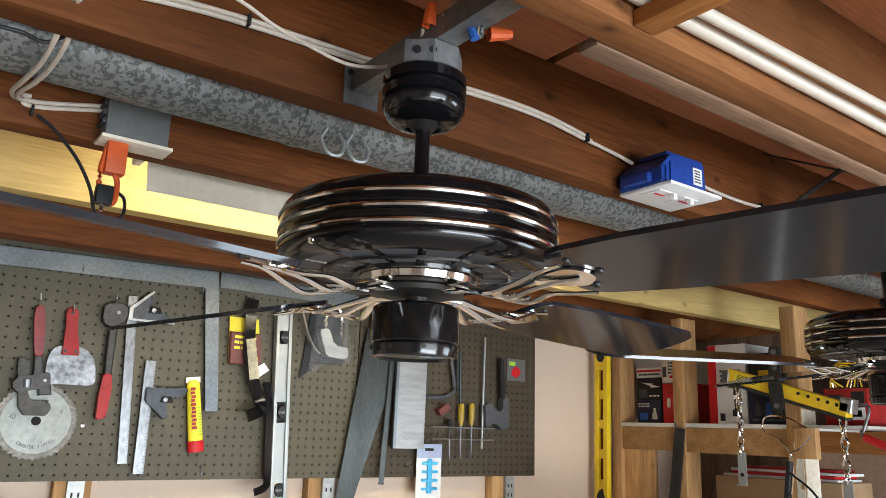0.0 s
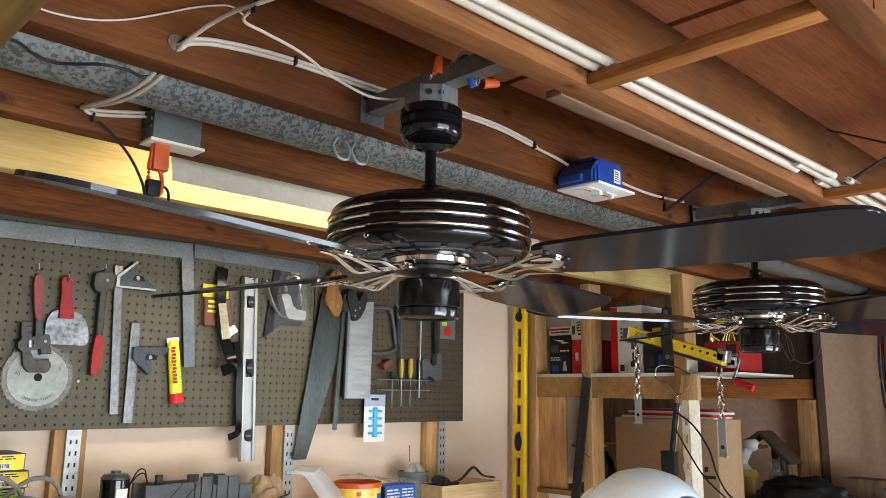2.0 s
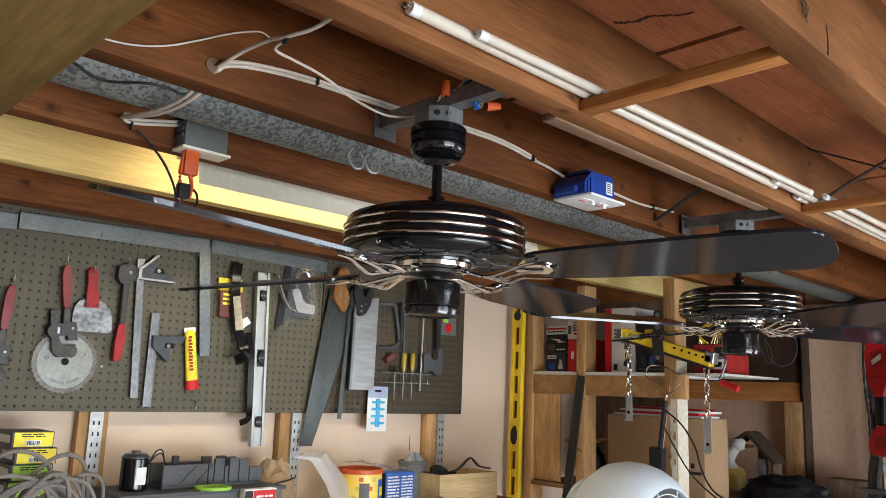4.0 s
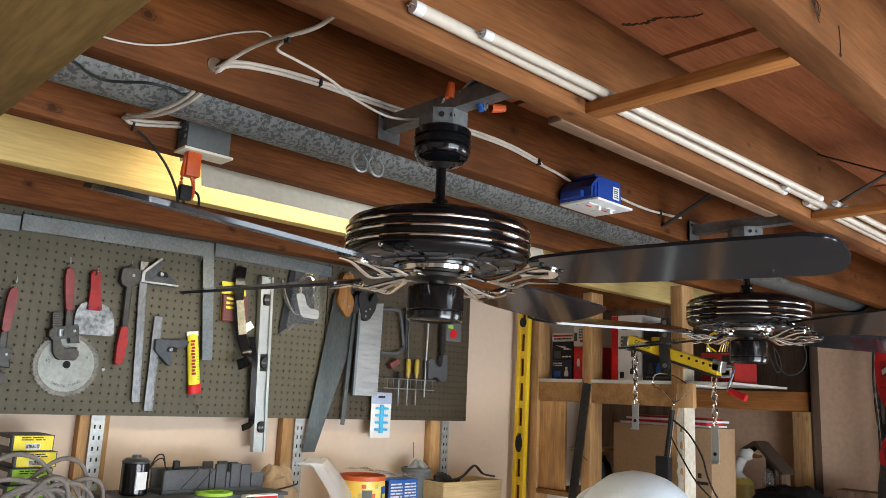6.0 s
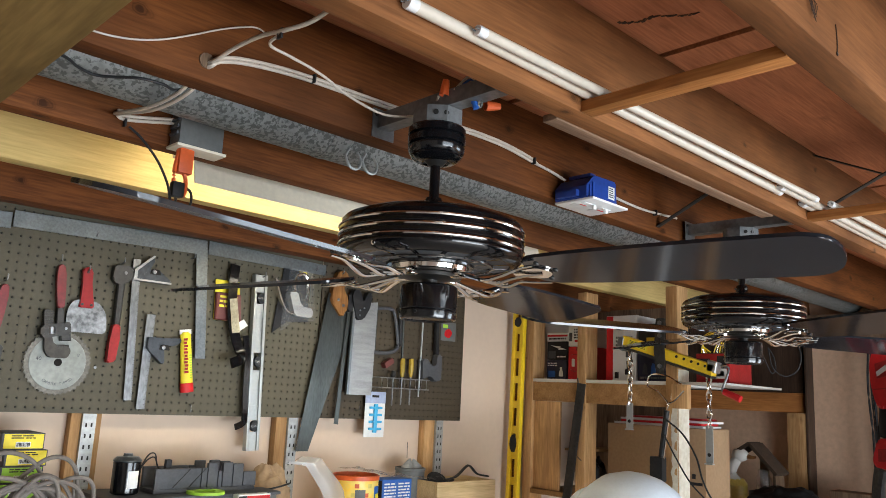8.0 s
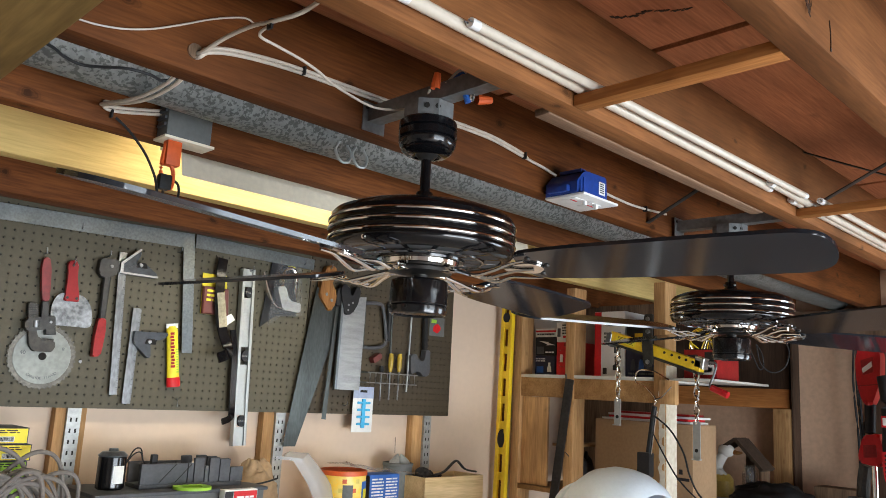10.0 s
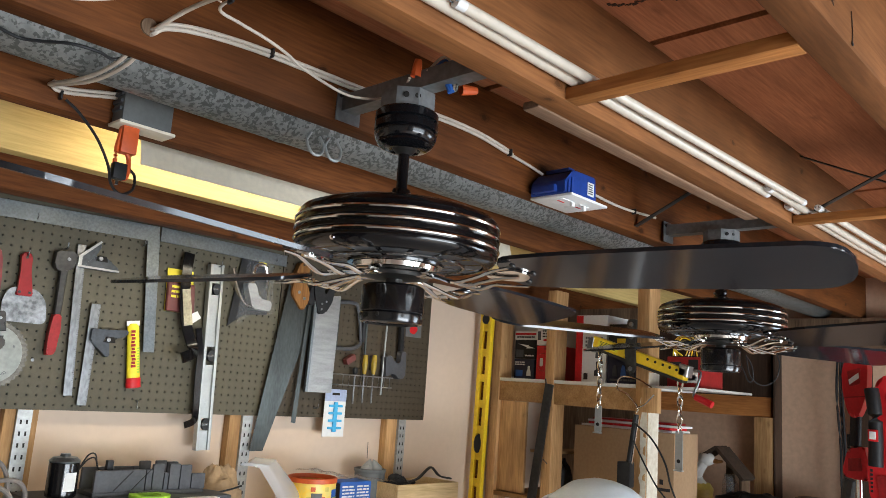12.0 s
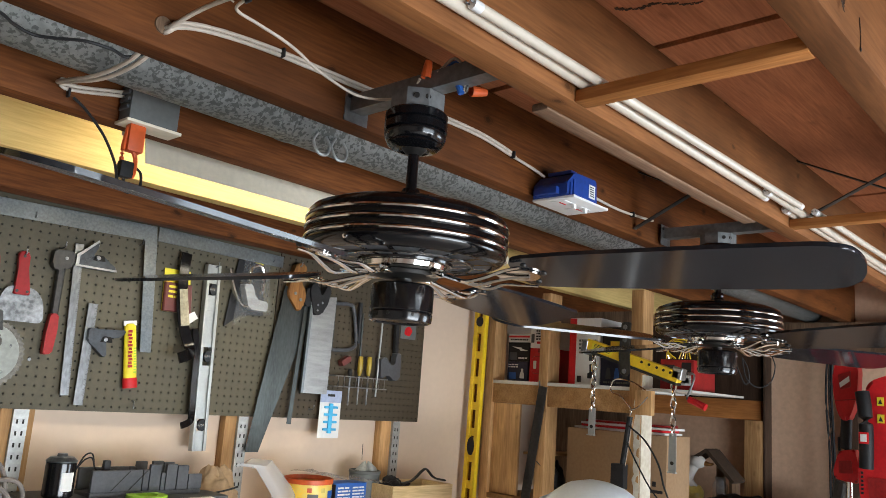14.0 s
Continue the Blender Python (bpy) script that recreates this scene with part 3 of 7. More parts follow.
def ceiling_fan(x, y, z, turn):
    f = thing("ceiling_fan", FAN_LABEL, "ceiling fan", x, y, z, turn, group="ceiling fans")
    part("canopy", turned([(0, -0.011), (0.05, -0.011), (0.0525, -0.014), (0.0530, -0.026), (0.0475, -0.0275), (0.0475, -0.0305), (0.0532, -0.032), (0.0530, -0.043), (0.0475, -0.0445), (0.0475, -0.0475), (0.0525, -0.049),
                           (0.0515, -0.056), (0.0485, -0.062), (0.046, -0.064), (0.0462, -0.067), (0.043, -0.070), (0.036, -0.0745), (0.026, -0.076), (0.02, -0.072), (0, -0.07)], 48), BLACKGLOSS, f)
    part("hanger_ball", turned([(0, -0.06), (0.018, -0.064), (0.021, -0.073), (0.014, -0.081), (0.009, -0.083)], 24), DARKSTEEL, f)
    part("downrod", turned([(0.0092, -0.078), (0.0092, -0.16)], 20), BLACKGLOSS, f)
    c = part("coupling", turned([(0.0092, -0.142), (0.0145, -0.143), (0.0158, -0.147), (0.0158, -0.159), (0.0195, -0.162), (0.0195, -0.172), (0, -0.172)], 24), BLACKGLOSS, f)
    for a in (20, 160, 270):
        part("set_screw", moved(turned([(0, 0.004), (0.0035, 0.003), (0.0035, -0.004)], 8), pose(0.0165 * math.cos(radians(a)), 0.0165 * math.sin(radians(a)), -0.153, 0, 90, a)), STEEL, c)
    part("motor_housing", turned([(0, -0.169), (0.04, -0.170), (0.09, -0.174), (0.135, -0.181), (0.157, -0.190), (0.163, -0.197), (0.1635, -0.2045), (0.1655, -0.2105), (0.1655, -0.218), (0.1635, -0.2205), (0.1635, -0.2265),
                                  (0.1655, -0.229), (0.1655, -0.2345), (0.1635, -0.237), (0.1635, -0.243), (0.1648, -0.246), (0.164, -0.252), (0.159, -0.259), (0.149, -0.2635), (0.142, -0.265), (0.141, -0.2615), (0.078, -0.2645), (0.077, -0.269), (0.0, -0.270)], 72), BLACKGLOSS, f)
    part("vent_plate", turned([(0.079, -0.2652), (0.14, -0.2625)], 48), GREY, f, "dull grey plate behind the vents")
    for zz in (-0.2075, -0.2235, -0.240):
        part("trim_ring", turned([(0.1635, zz + 0.0024), (0.1664, zz + 0.0022), (0.1673, zz), (0.1664, zz - 0.0022), (0.1635, zz - 0.0024)], 72), CHROME, f, "polished chrome ring")
    for i in range(16):
        bm = boxed(0.074, 0.143, -0.0045, 0.0045, -0.0022, 0.0012, bevel=0.001)
        part("vent_rib", moved(bm, Matrix.Rotation(radians(22.5 * i), 4, "Z") @ Matrix.Translation((0, 0, -0.266)) @ Matrix.Rotation(radians(-2), 4, "Y")), BLACKGLOSS, f)
    part("vent_ring", turned([(0.107, -0.2655), (0.108, -0.268), (0.112, -0.268), (0.113, -0.2655)], 48), BLACKGLOSS, f)
    for a in (60, 180, 300):
        part("housing_screw", moved(turned([(0, 0.003), (0.0035, 0.0025), (0.004, 0)], 10), Matrix.Rotation(radians(a), 4, "Z") @ Matrix.Translation((0.1625, 0, -0.2545)) @ Matrix.Rotation(radians(110), 4, "Y")), CHROME, f)
    part("hub_ring", turned([(0.066, -0.2655), (0.069, -0.270), (0.067, -0.277), (0.058, -0.281), (0.05, -0.282), (0.048, -0.272)], 48), CHROME, f, "polished chrome hub ring")
    part("flywheel", turned([(0.05, -0.281), (0.056, -0.283), (0.056, -0.289), (0.03, -0.291), (0.014, -0.292), (0.012, -0.303), (0.0, -0.304)], 40), DARKSTEEL, f)
    cup = part("switch_cup", turned([(0.0, -0.302), (0.046, -0.302), (0.0505, -0.305), (0.0512, -0.309), (0.0512, -0.345), (0.0495, -0.347), (0.0512, -0.349), (0.0512, -0.356), (0.0495, -0.362), (0.046, -0.3635), (0.044, -0.361), (0.02, -0.3605), (0, -0.3605)], 48), BLACKGLOSS, f)
    for i in range(8):
        a = radians(45 * i + 10)
        part("cup_screw", moved(turned([(0, 0.0022), (0.0028, 0.0018), (0.0034, 0)], 8), Matrix.Rotation(a, 4, "Z") @ Matrix.Translation((0.0505, 0, -0.3525)) @ Matrix.Rotation(radians(90), 4, "Y")), DARKSTEEL, cup)
    for i in range(4):
        a = 90 * i
        m = Matrix.Rotation(radians(a), 4, "Z")
        arm = part("blade_arm", moved(boxed(0.046, 0.088, -0.012, 0.012, -0.290, -0.2825, bevel=0.002), m), CHROME, f, "ornate chrome scrolled blade arm")
        for s in (-1, 0, 1):
            pts = [(0.07, 0.007 * s, -0.286), (0.10, 0.02 * s, -0.294), (0.135, 0.036 * s, -0.303), (0.165, 0.034 * s, -0.297), (0.195, (0.02 + 0.012 * abs(s)) * s, -0.293 - 0.006 * s), (0.222, 0.036 * s, -0.292 - 0.008 * s)]
            part("scroll", moved(rod(pts, 0.0062, 8, 5, flat=0.6, taper=0.5), m), CHROME, arm)
            curl = [(0.135 + 0.014 * math.cos(t) * (1 - t / 9), 0.014 * s + 0.012 * math.sin(t) * (1 - t / 9), -0.301) for t in np.linspace(0, 5.5, 9)]
            if s:
                part("scroll", moved(rod(curl, 0.003, 6, 2, flat=0.7), m), CHROME, arm)
        leaf = plated(round_outline([(0.17, -0.006), (0.198, -0.018), (0.222, -0.022), (0.236, -0.009), (0.24, 0), (0.236, 0.009), (0.222, 0.022), (0.198, 0.018), (0.17, 0.006)], 0.008), -0.0015, 0.0015)
        moved(leaf, Matrix.Rotation(radians(90), 4, "X"))
        part("leaf_plate", moved(leaf, m @ Matrix.Translation((0, 0, -0.2885)) @ Matrix.Rotation(radians(-13), 4, "X")), CHROME, arm)
        outline = [(0.2, -0.05), (0.3, -0.061), (0.5, -0.068), (0.62, -0.069), (0.65, -0.055), (0.662, -0.02), (0.662, 0.02), (0.65, 0.055), (0.62, 0.069), (0.5, 0.068), (0.3, 0.061), (0.2, 0.05)]
        bm = plated(round_outline(outline, 0.03, 4), -0.003, 0.003, 0.0012)
        moved(bm, Matrix.Rotation(radians(90), 4, "X"))
        blade = part("blade", moved(bm, m @ Matrix.Translation((0, 0, -0.283)) @ Matrix.Rotation(radians(-13), 4, "X")), BLADE, f, "glossy black blade")
        for sx, sy in ((0.225, 0.03), (0.225, -0.03), (0.245, 0)):
            bs = turned([(0, -0.0065), (0.004, -0.0055), (0.005, -0.003)], 10)
            part("blade_screw", moved(bs, m @ Matrix.Translation((0, 0, -0.283)) @ Matrix.Rotation(radians(-13), 4, "X") @ Matrix.Translation((sx, sy, 0))), DARKSTEEL, blade)
    return f


def fan_bracket(x, y):
    """A steel hanger bar between two joists with its outlet box."""
    t = thing("fan_bracket", "galvanised steel fan hanger bar with a round outlet box", "bracket", x, y, 2.2, group="fan brackets")
    bm = bmesh.new()
    box(bm, -0.016, 0.016, -0.188, 0.158, 0.022, 0.0245)
    box(bm, -0.016, -0.0135, -0.188, 0.158, 0.0245, 0.052)
    box(bm, 0.0135, 0.016, -0.188, 0.158, 0.0245, 0.052)
    part("hanger_bar", bm, BRACKETZINC, t, smooth=False)
    for s in (-0.1895, 0.1585):
        part("end_flange", boxed(-0.028, 0.028, s - 0.001, s + 0.001, 0.003, 0.062), BRACKETZINC, t, smooth=False)
    for s in (-0.02, 0.02):
        part("flange_nail", turned([(0, 0.004), (0.004, 0.003), (0.0045, 0)], 8, Matrix.Translation((s, 0.1565, 0.05)) @ Matrix.Rotation(radians(90), 4, "X")), DARKSTEEL, t)
    b = part("outlet_box", turned([(0.03, -0.0095), (0.048, -0.0095), (0.048, 0.021), (0, 0.021)], 8, Matrix.Rotation(radians(22.5), 4, "Z")), BRACKETZINC, t, "octagonal galvanised box with round knockouts", smooth=False)
    for a in (222, 246):
        part("knockout", moved(turned([(0, 0.0012), (0.0048, 0.001), (0.0048, -0.002)], 14), Matrix.Rotation(radians(a), 4, "Z") @ Matrix.Translation((0.0462, 0, 0.007)) @ Matrix.Rotation(radians(90), 4, "Y")), HOLE_SHADE, b)
    return t


FAN1, FAN2 = (0.59, 0.845), (1.795, 0.834)
first = fan_bracket(*FAN1)
copy_thing(first, pose(FAN2[0], FAN2[1], 2.2))
fan = ceiling_fan(FAN1[0], FAN1[1], 2.201, 12.0)
fan2 = copy_thing(fan, pose(FAN2[0], FAN2[1], 2.201, 0, 0, -27.6))
cw, cd = math.cos(radians(-16)), math.sin(radians(-16))
for pts in ([(0.052, -0.33), (0.065, -0.36), (0.078, -0.385), (0.09, -0.375), (0.085, -0.34), (0.07, -0.315)],
            [(0.07, -0.315), (0.082, -0.37), (0.115, -0.392), (0.15, -0.375), (0.163, -0.335), (0.155, -0.305)]):
    part("wire_lead", rod([(r * cw, r * cd, z) for r, z in pts], 0.0017, 6, 5), BLACK, fan2, "thin dark loose wire")

# ---- shop light between the joists ----
sl = thing("shop_light", "white enamelled fluorescent shop light between two joists", "lamp", 1.08, 1.59, 2.3)
prof = [(-0.09, -0.136), (-0.06, -0.02), (0.03, 0.05), (0.075, 0.03)]
for (ya, za), (yb, zb) in zip(prof, prof[1:]):
    bm = bmesh.new()
    q = [(-0.634, ya, za), (0.634, ya, za), (0.634, yb, zb), (-0.634, yb, zb)]
    a = [bm.verts.new(v) for v in q]
    b = [bm.verts.new((v[0], v[1] + 0.0015, v[2] - 0.0015)) for v in q]
    bm.faces.new(a), bm.faces.new(b[::-1])
    for i in range(4):
        bm.faces.new((a[i], a[(i + 1) % 4], b[(i + 1) % 4], b[i]))
    # panel's outer face has the lamp's warm light put into its colour
    part("reflector_panel", bm, HOODWARM, sl, smooth=False)
part("ballast_box", boxed(-0.63, 0.63, -0.03, 0.03, 0.052, 0.09, bevel=0.003), HOOD, sl)
for yy in (-0.01, 0.035):
    part("lamp_tube", turned([(0, -0.61), (0.013, -0.608), (0.013, 0.608), (0, 0.61)], 16, Matrix.Translation((0, yy, -0.035 + 0.02 * (yy > 0))) @ mx), LAMP, sl, "lit fluorescent tube")
for sx in (-0.622, 0.622):
    part("lamp_holder", boxed(sx - 0.008, sx + 0.008, -0.03, 0.055, -0.05, 0.03, bevel=0.003), WHITE, sl)


# ---- the pegboard and its tools ----
def wpart(name, bm, mat, parent, label="", smooth=True, angle=35):
    """As part(), for a bmesh given in the world's coordinates."""
    root = parent
    while root.parent:
        root = root.parent
    return part(name, moved(bm, root.matrix_basis.inverted()), mat, parent, label, smooth, angle)


PEGY = 2.284


def tool(name, label, category, x, z, group="", y=None):
    return thing(name, label, category, x, PEGY if y is None else y, z, group=group)


def hook(t, x, z, reach=0.035):
    wpart("peg_hook", rod([(x, PEGY + 0.004, z), (x, PEGY - reach * 0.6, z - 0.001), (x, PEGY - reach, z + 0.004), (x, PEGY - reach, z + 0.016)], 0.0022, 6, 3), STEEL, t, "bent steel peg hook")


def bar(a, b, w0, w1, y0, y1, bevel=0.001):
    """A flat bar from a to b, (x, z), of the widths w0 and w1."""
    a, b = Vector(a), Vector(b)
    d = (b - a).normalized()
    n = Vector((-d.y, d.x))
    q = [a + n * w0 / 2, a - n * w0 / 2, b - n * w1 / 2, b + n * w1 / 2]
    return plated([(v.x, v.y) for v in q], y0, y1, bevel)


IRON = material("rusty_cast_iron", (0.05, 0.045, 0.038), 0.5, metal=0.5, vary=0.35, scale=18, fine=90, bump=0.25)


def pipe_wrench(hx, hz, tilt, s=1.0):
    t = thing("pipe_wrench", "pipe wrench with a red handle and worn steel jaws", "wrench", hx, PEGY - 0.02, hz, group="pipe wrenches", ry=tilt)
    part("handle", plated(round_outline([(-0.008, 0), (0.008, 0), (0.013, -0.03), (0.012, -0.09), (0.009, -0.128), (-0.009, -0.128), (-0.012, -0.09), (-0.013, -0.03)], 0.006), -0.008, 0.008, 0.003), WRENCHRED, t, "worn red painted handle")
    part("shank", plated([(-0.009, -0.127), (0.009, -0.127), (0.013, -0.20), (-0.013, -0.20)], -0.007, 0.007, 0.002), DARKSTEEL, t)
    part("housing", plated(round_outline([(-0.052, -0.178), (0.026, -0.168), (0.028, -0.205), (-0.05, -0.215)], 0.006), -0.012, 0.012, 0.003), DARKSTEEL, t, "dark steel jaw housing")
    part("adjusting_nut", turned([(0.004, -0.011), (0.012, -0.01), (0.012, 0.01), (0.004, 0.011)], 20, Matrix.Translation((-0.025, -0.004, -0.193))), STEEL, t, "knurled steel nut")
    part("hook_jaw", plated(round_outline([(-0.045, -0.13), (-0.02, -0.135), (-0.022, -0.215), (-0.015, -0.235), (0.024, -0.24), (0.032, -0.255), (0.02, -0.275), (-0.03, -0.27), (-0.042, -0.25)], 0.006), -0.007, 0.007, 0.002), IRON, t, "worn steel hook jaw")
    for k in range(6):
        part("thread_ridge", boxed(-0.0465, -0.0185, -0.0085, 0.0085, -0.172 + 0.0065 * k, -0.1685 + 0.0065 * k, bevel=0.001), DARKSTEEL, t)
    for k in range(5):
        part("jaw_tooth", boxed(-0.008 + 0.007 * k, -0.004 + 0.007 * k, -0.0095, 0.0095, -0.2415, -0.236), DARKSTEEL, t, smooth=False)
    part("frame_bridge", plated(round_outline([(-0.056, -0.184), (-0.044, -0.184), (-0.044, -0.204), (-0.056, -0.206)], 0.004), -0.0145, 0.0145, 0.002), IRON, t)
    part("pin", moved(turned([(0, 0.002), (0.004, 0.0015), (0.004, 0)], 10), Matrix.Translation((0.014, -0.0122, -0.188)) @ Matrix.Rotation(radians(90), 4, "X")), STEEL, t)
    part("heel_jaw", plated([(0.0, -0.2), (0.028, -0.2), (0.031, -0.224), (0.002, -0.224)], -0.009, 0.009, 0.002), DARKSTEEL, t)
    part("peg_hook", rod([(0, 0.024, 0.012), (0, 0.0, 0.012), (0, -0.006, 0.015), (0, -0.006, 0.03)], 0.0022, 6, 3), STEEL, t, "bent steel peg hook")
    return t


pipe_wrench(0.288, 1.957, 4)
pipe_wrench(0.428, 2.034, -6)

saw = tool("circular_saw_blade", "grey carbide-tipped circular saw blade on a hook", "saw blade", 0.459, 1.75)
bm = bmesh.new()
out = []
for i in range(40):
    for da, r in ((0.0, 0.0905), (0.02, 0.0945), (0.06, 0.095), (0.09, 0.0915), (0.12, 0.0905)):
        a = 2 * math.pi * i / 40 + da
        out.append((0.459 + r * math.cos(a), 1.75 + r * math.sin(a)))
wpart("blade_disc", plated(out, 2.276, 2.279), SAWRIM, saw, smooth=False)
wpart("grey_coat", moved(turned([(0, 0.0005), (0.079, 0.0005), (0.0795, -0.0005), (0, -0.0005)], 48), Matrix.Translation((0.459, 2.2755, 1.75)) @ Matrix.Rotation(radians(90), 4, "X")), SAWGREY, saw, "pale grey printed face")
wpart("arbor", moved(turned([(0, 0.001), (0.011, 0.001), (0.011, -0.001), (0, -0.001)], 20), Matrix.Translation((0.459, 2.2745, 1.75)) @ Matrix.Rotation(radians(90), 4, "X")), HOLE_SHADE, saw)


def lettering(parent, text, size, x, y, z, mat, turn=0.0, name="lettering"):
    c = bpy.data.curves.new(name, "FONT")
    c.body, c.size, c.extrude, c.align_x, c.align_y = text, size, 0.0002, "CENTER", "CENTER"
    c.materials.append(mat)
    o = new(name, c)
    root = parent
    o.parent = parent
    o.matrix_basis = root.matrix_basis.inverted() @ Matrix.Translation((x, y, z)) @ Matrix.Rotation(radians(turn), 4, "Y") @ Matrix.Rotation(radians(90), 4, "X")
    return o


for i, ch in enumerate("CARBIDE TIPPED"):
    a = radians(238 + i * 5.6)
    if ch != " ":
        lettering(saw, ch, 0.011, 0.459 + 0.063 * math.cos(a), 2.2745, 1.75 + 0.063 * math.sin(a), GREY, -(math.degrees(a) - 270), "letter")
lettering(saw, "40", 0.016, 0.405, 2.2745, 1.758, GREY)
lettering(saw, "8", 0.013, 0.514, 2.2745, 1.774, GREY)

pk = tool("taping_knife", "broad steel taping knife with a red plastic handle", "putty knife", 0.505, 2.05)
wpart("handle", plated(round_outline([(0.49, 2.028), (0.498, 2.037), (0.512, 2.037), (0.52, 2.028), (0.521, 1.99), (0.532, 1.932), (0.536, 1.915), (0.49, 1.915), (0.494, 1.932), (0.494, 1.99)], 0.008), 2.258, 2.272, 0.003), KNIFERED, pk, "red plastic handle")
wpart("blade", plated(round_outline([(0.478, 1.938), (0.549, 1.938), (0.577, 1.905), (0.584, 1.842), (0.463, 1.842), (0.462, 1.905)], 0.02), 2.267, 2.2688), SCUFFED, pk, "scuffed steel blade")
for dx, dz in ((0.499, 1.925), (0.526, 1.925), (0.505, 2.022)):
    wpart("rivet", moved(turned([(0, 0.0015), (0.004, 0.001), (0.004, -0.001)], 10), Matrix.Translation((dx, 2.257, dz)) @ Matrix.Rotation(radians(90), 4, "X")), DARKSTEEL, pk)
hook(pk, 0.505, 2.026)

st = tool("siding_hatchet", "dark steel shingling hammer with a red rubber grip", "hammer", 0.606, 2.06)
wpart("head", plated(round_outline([(0.58, 2.055), (0.632, 2.06), (0.642, 2.035), (0.63, 2.006), (0.606, 2.0), (0.592, 1.996), (0.578, 2.012)], 0.006), 2.252, 2.276, 0.003), DARKSTEEL, st, "dark steel head")
wpart("shank", bar((0.609, 2.005), (0.609, 1.872), 0.022, 0.019, 2.258, 2.272, 0.003), DARKSTEEL, st)
wpart("grip", plated(round_outline([(0.598, 1.875), (0.619, 1.875), (0.622, 1.83), (0.616, 1.762), (0.592, 1.757), (0.592, 1.82)], 0.006), 2.254, 2.275, 0.004), REDGRIP, st, "worn red rubber grip")
wpart("bolt", moved(turned([(0, 0.002), (0.005, 0.0015), (0.005, -0.001)], 10), Matrix.Translation((0.615, 2.2515, 2.035)) @ Matrix.Rotation(radians(90), 4, "X")), STEEL, st)
hook(st, 0.606, 2.066)


def combination_square(x, top, low, tilt, w, head, label):
    """A rule of x, z with a sliding head, whose outline is given."""
    t = tool("combination_square", label, "square", x, top)
    wpart("rule", bar((x, top), (x + tilt, low), w, w, 2.268, 2.2705, 0.0006), RULE, t, "etched steel rule")
    wpart("head", plated(round_outline(head[0], 0.004), 2.254, 2.277, 0.002), CASTHEAD, t, "dark cast head")
    for o in head[1:]:
        wpart("head_face", plated(o, 2.2525, 2.254), BRIGHTSTEEL, t)
    hx, hz = sum(p[0] for p in head[0]) / len(head[0]), sum(p[1] for p in head[0]) / len(head[0])
    # flat dark plate on the head stands for the shade in its hollow
    wpart("recess", plated(round_outline([(hx - 0.018, hz - 0.008), (hx + 0.02, hz - 0.008), (hx + 0.014, hz + 0.009), (hx - 0.012, hz + 0.009)], 0.004), 2.2532, 2.2539), HOLE_SHADE, t, "dark plate painting the shaded hollow of the casting")
    wpart("clamp_nut", moved(turned([(0, 0.007), (0.006, 0.006), (0.007, 0)], 14), Matrix.Translation((hx - 0.004, 2.2532, hz)) @ Matrix.Rotation(radians(90), 4, "X")), STEEL, t, "knurled steel clamp nut")
    bm = bmesh.new()
    n = 80
    for i in range(n):
        u = i / n
        cx, cz = x + tilt * u, top + (low - top) * u
        box(bm, cx + w * (0.38 if i % 4 else 0.25), cx + w * 0.48, 2.2677, 2.268, cz, cz + 0.0007)
    wpart("scale_mark", bm, INK, t, smooth=False)
    return t


combination_square(0.652, 2.086, 1.648, 0.022, 0.025,
                   ([(0.645, 2.05), (0.7, 2.098), (0.705, 2.088), (0.69, 2.055), (0.722, 2.058), (0.74, 2.045), (0.763, 2.03), (0.763, 2.018), (0.648, 2.018)],
                    [(0.642, 2.052), (0.7, 2.104), (0.704, 2.1), (0.652, 2.05), (0.652, 2.018), (0.642, 2.018)], [(0.65, 2.024), (0.765, 2.024), (0.765, 2.018), (0.65, 2.018)]), "long steel combination square with a dark cast head")
combination_square(0.718, 1.918, 1.622, -0.001, 0.028,
                   ([(0.712, 1.846), (0.76, 1.846), (0.82, 1.85), (0.822, 1.838), (0.80, 1.824), (0.765, 1.82), (0.772, 1.768), (0.764, 1.764), (0.728, 1.795), (0.712, 1.81)],), "small steel combination square with a blue-grey head")

fs = tool("framing_square", "large aluminium framing square hung under the beam", "square", 0.86, 2.175)
wpart("body", plated([(0.283, 2.17), (0.283, 2.122), (0.845, 2.134), (0.878, 1.79), (0.914, 1.79), (0.885, 2.136), (0.878, 2.184)], 2.262, 2.2645, 0.0006), ALU, fs)
hook(fs, 0.517, 2.135, 0.026)
hook(fs, 0.838, 2.118, 0.026)
se = tool("straightedge", "dull aluminium straightedge strip over the pegboard", "straightedge", 0.0, 2.15, "straightedges")
wpart("strip", plated([(-0.7, 2.135), (-0.7, 2.088), (0.28, 2.117), (0.28, 2.163)], 2.267, 2.2695, 0.0006), ALU, se)
hook(se, -0.4, 2.115, 0.026), hook(se, 0.2, 2.13, 0.026)
se = tool("straightedge", "pale aluminium straightedge strip beside the square", "straightedge", 1.1, 2.18, "straightedges")
wpart("strip", plated([(0.889, 2.186), (0.889, 2.14), (1.375, 2.135), (1.375, 2.175)], 2.267, 2.2695, 0.0006), ALU, se)
hook(se, 1.33, 2.15, 0.026)

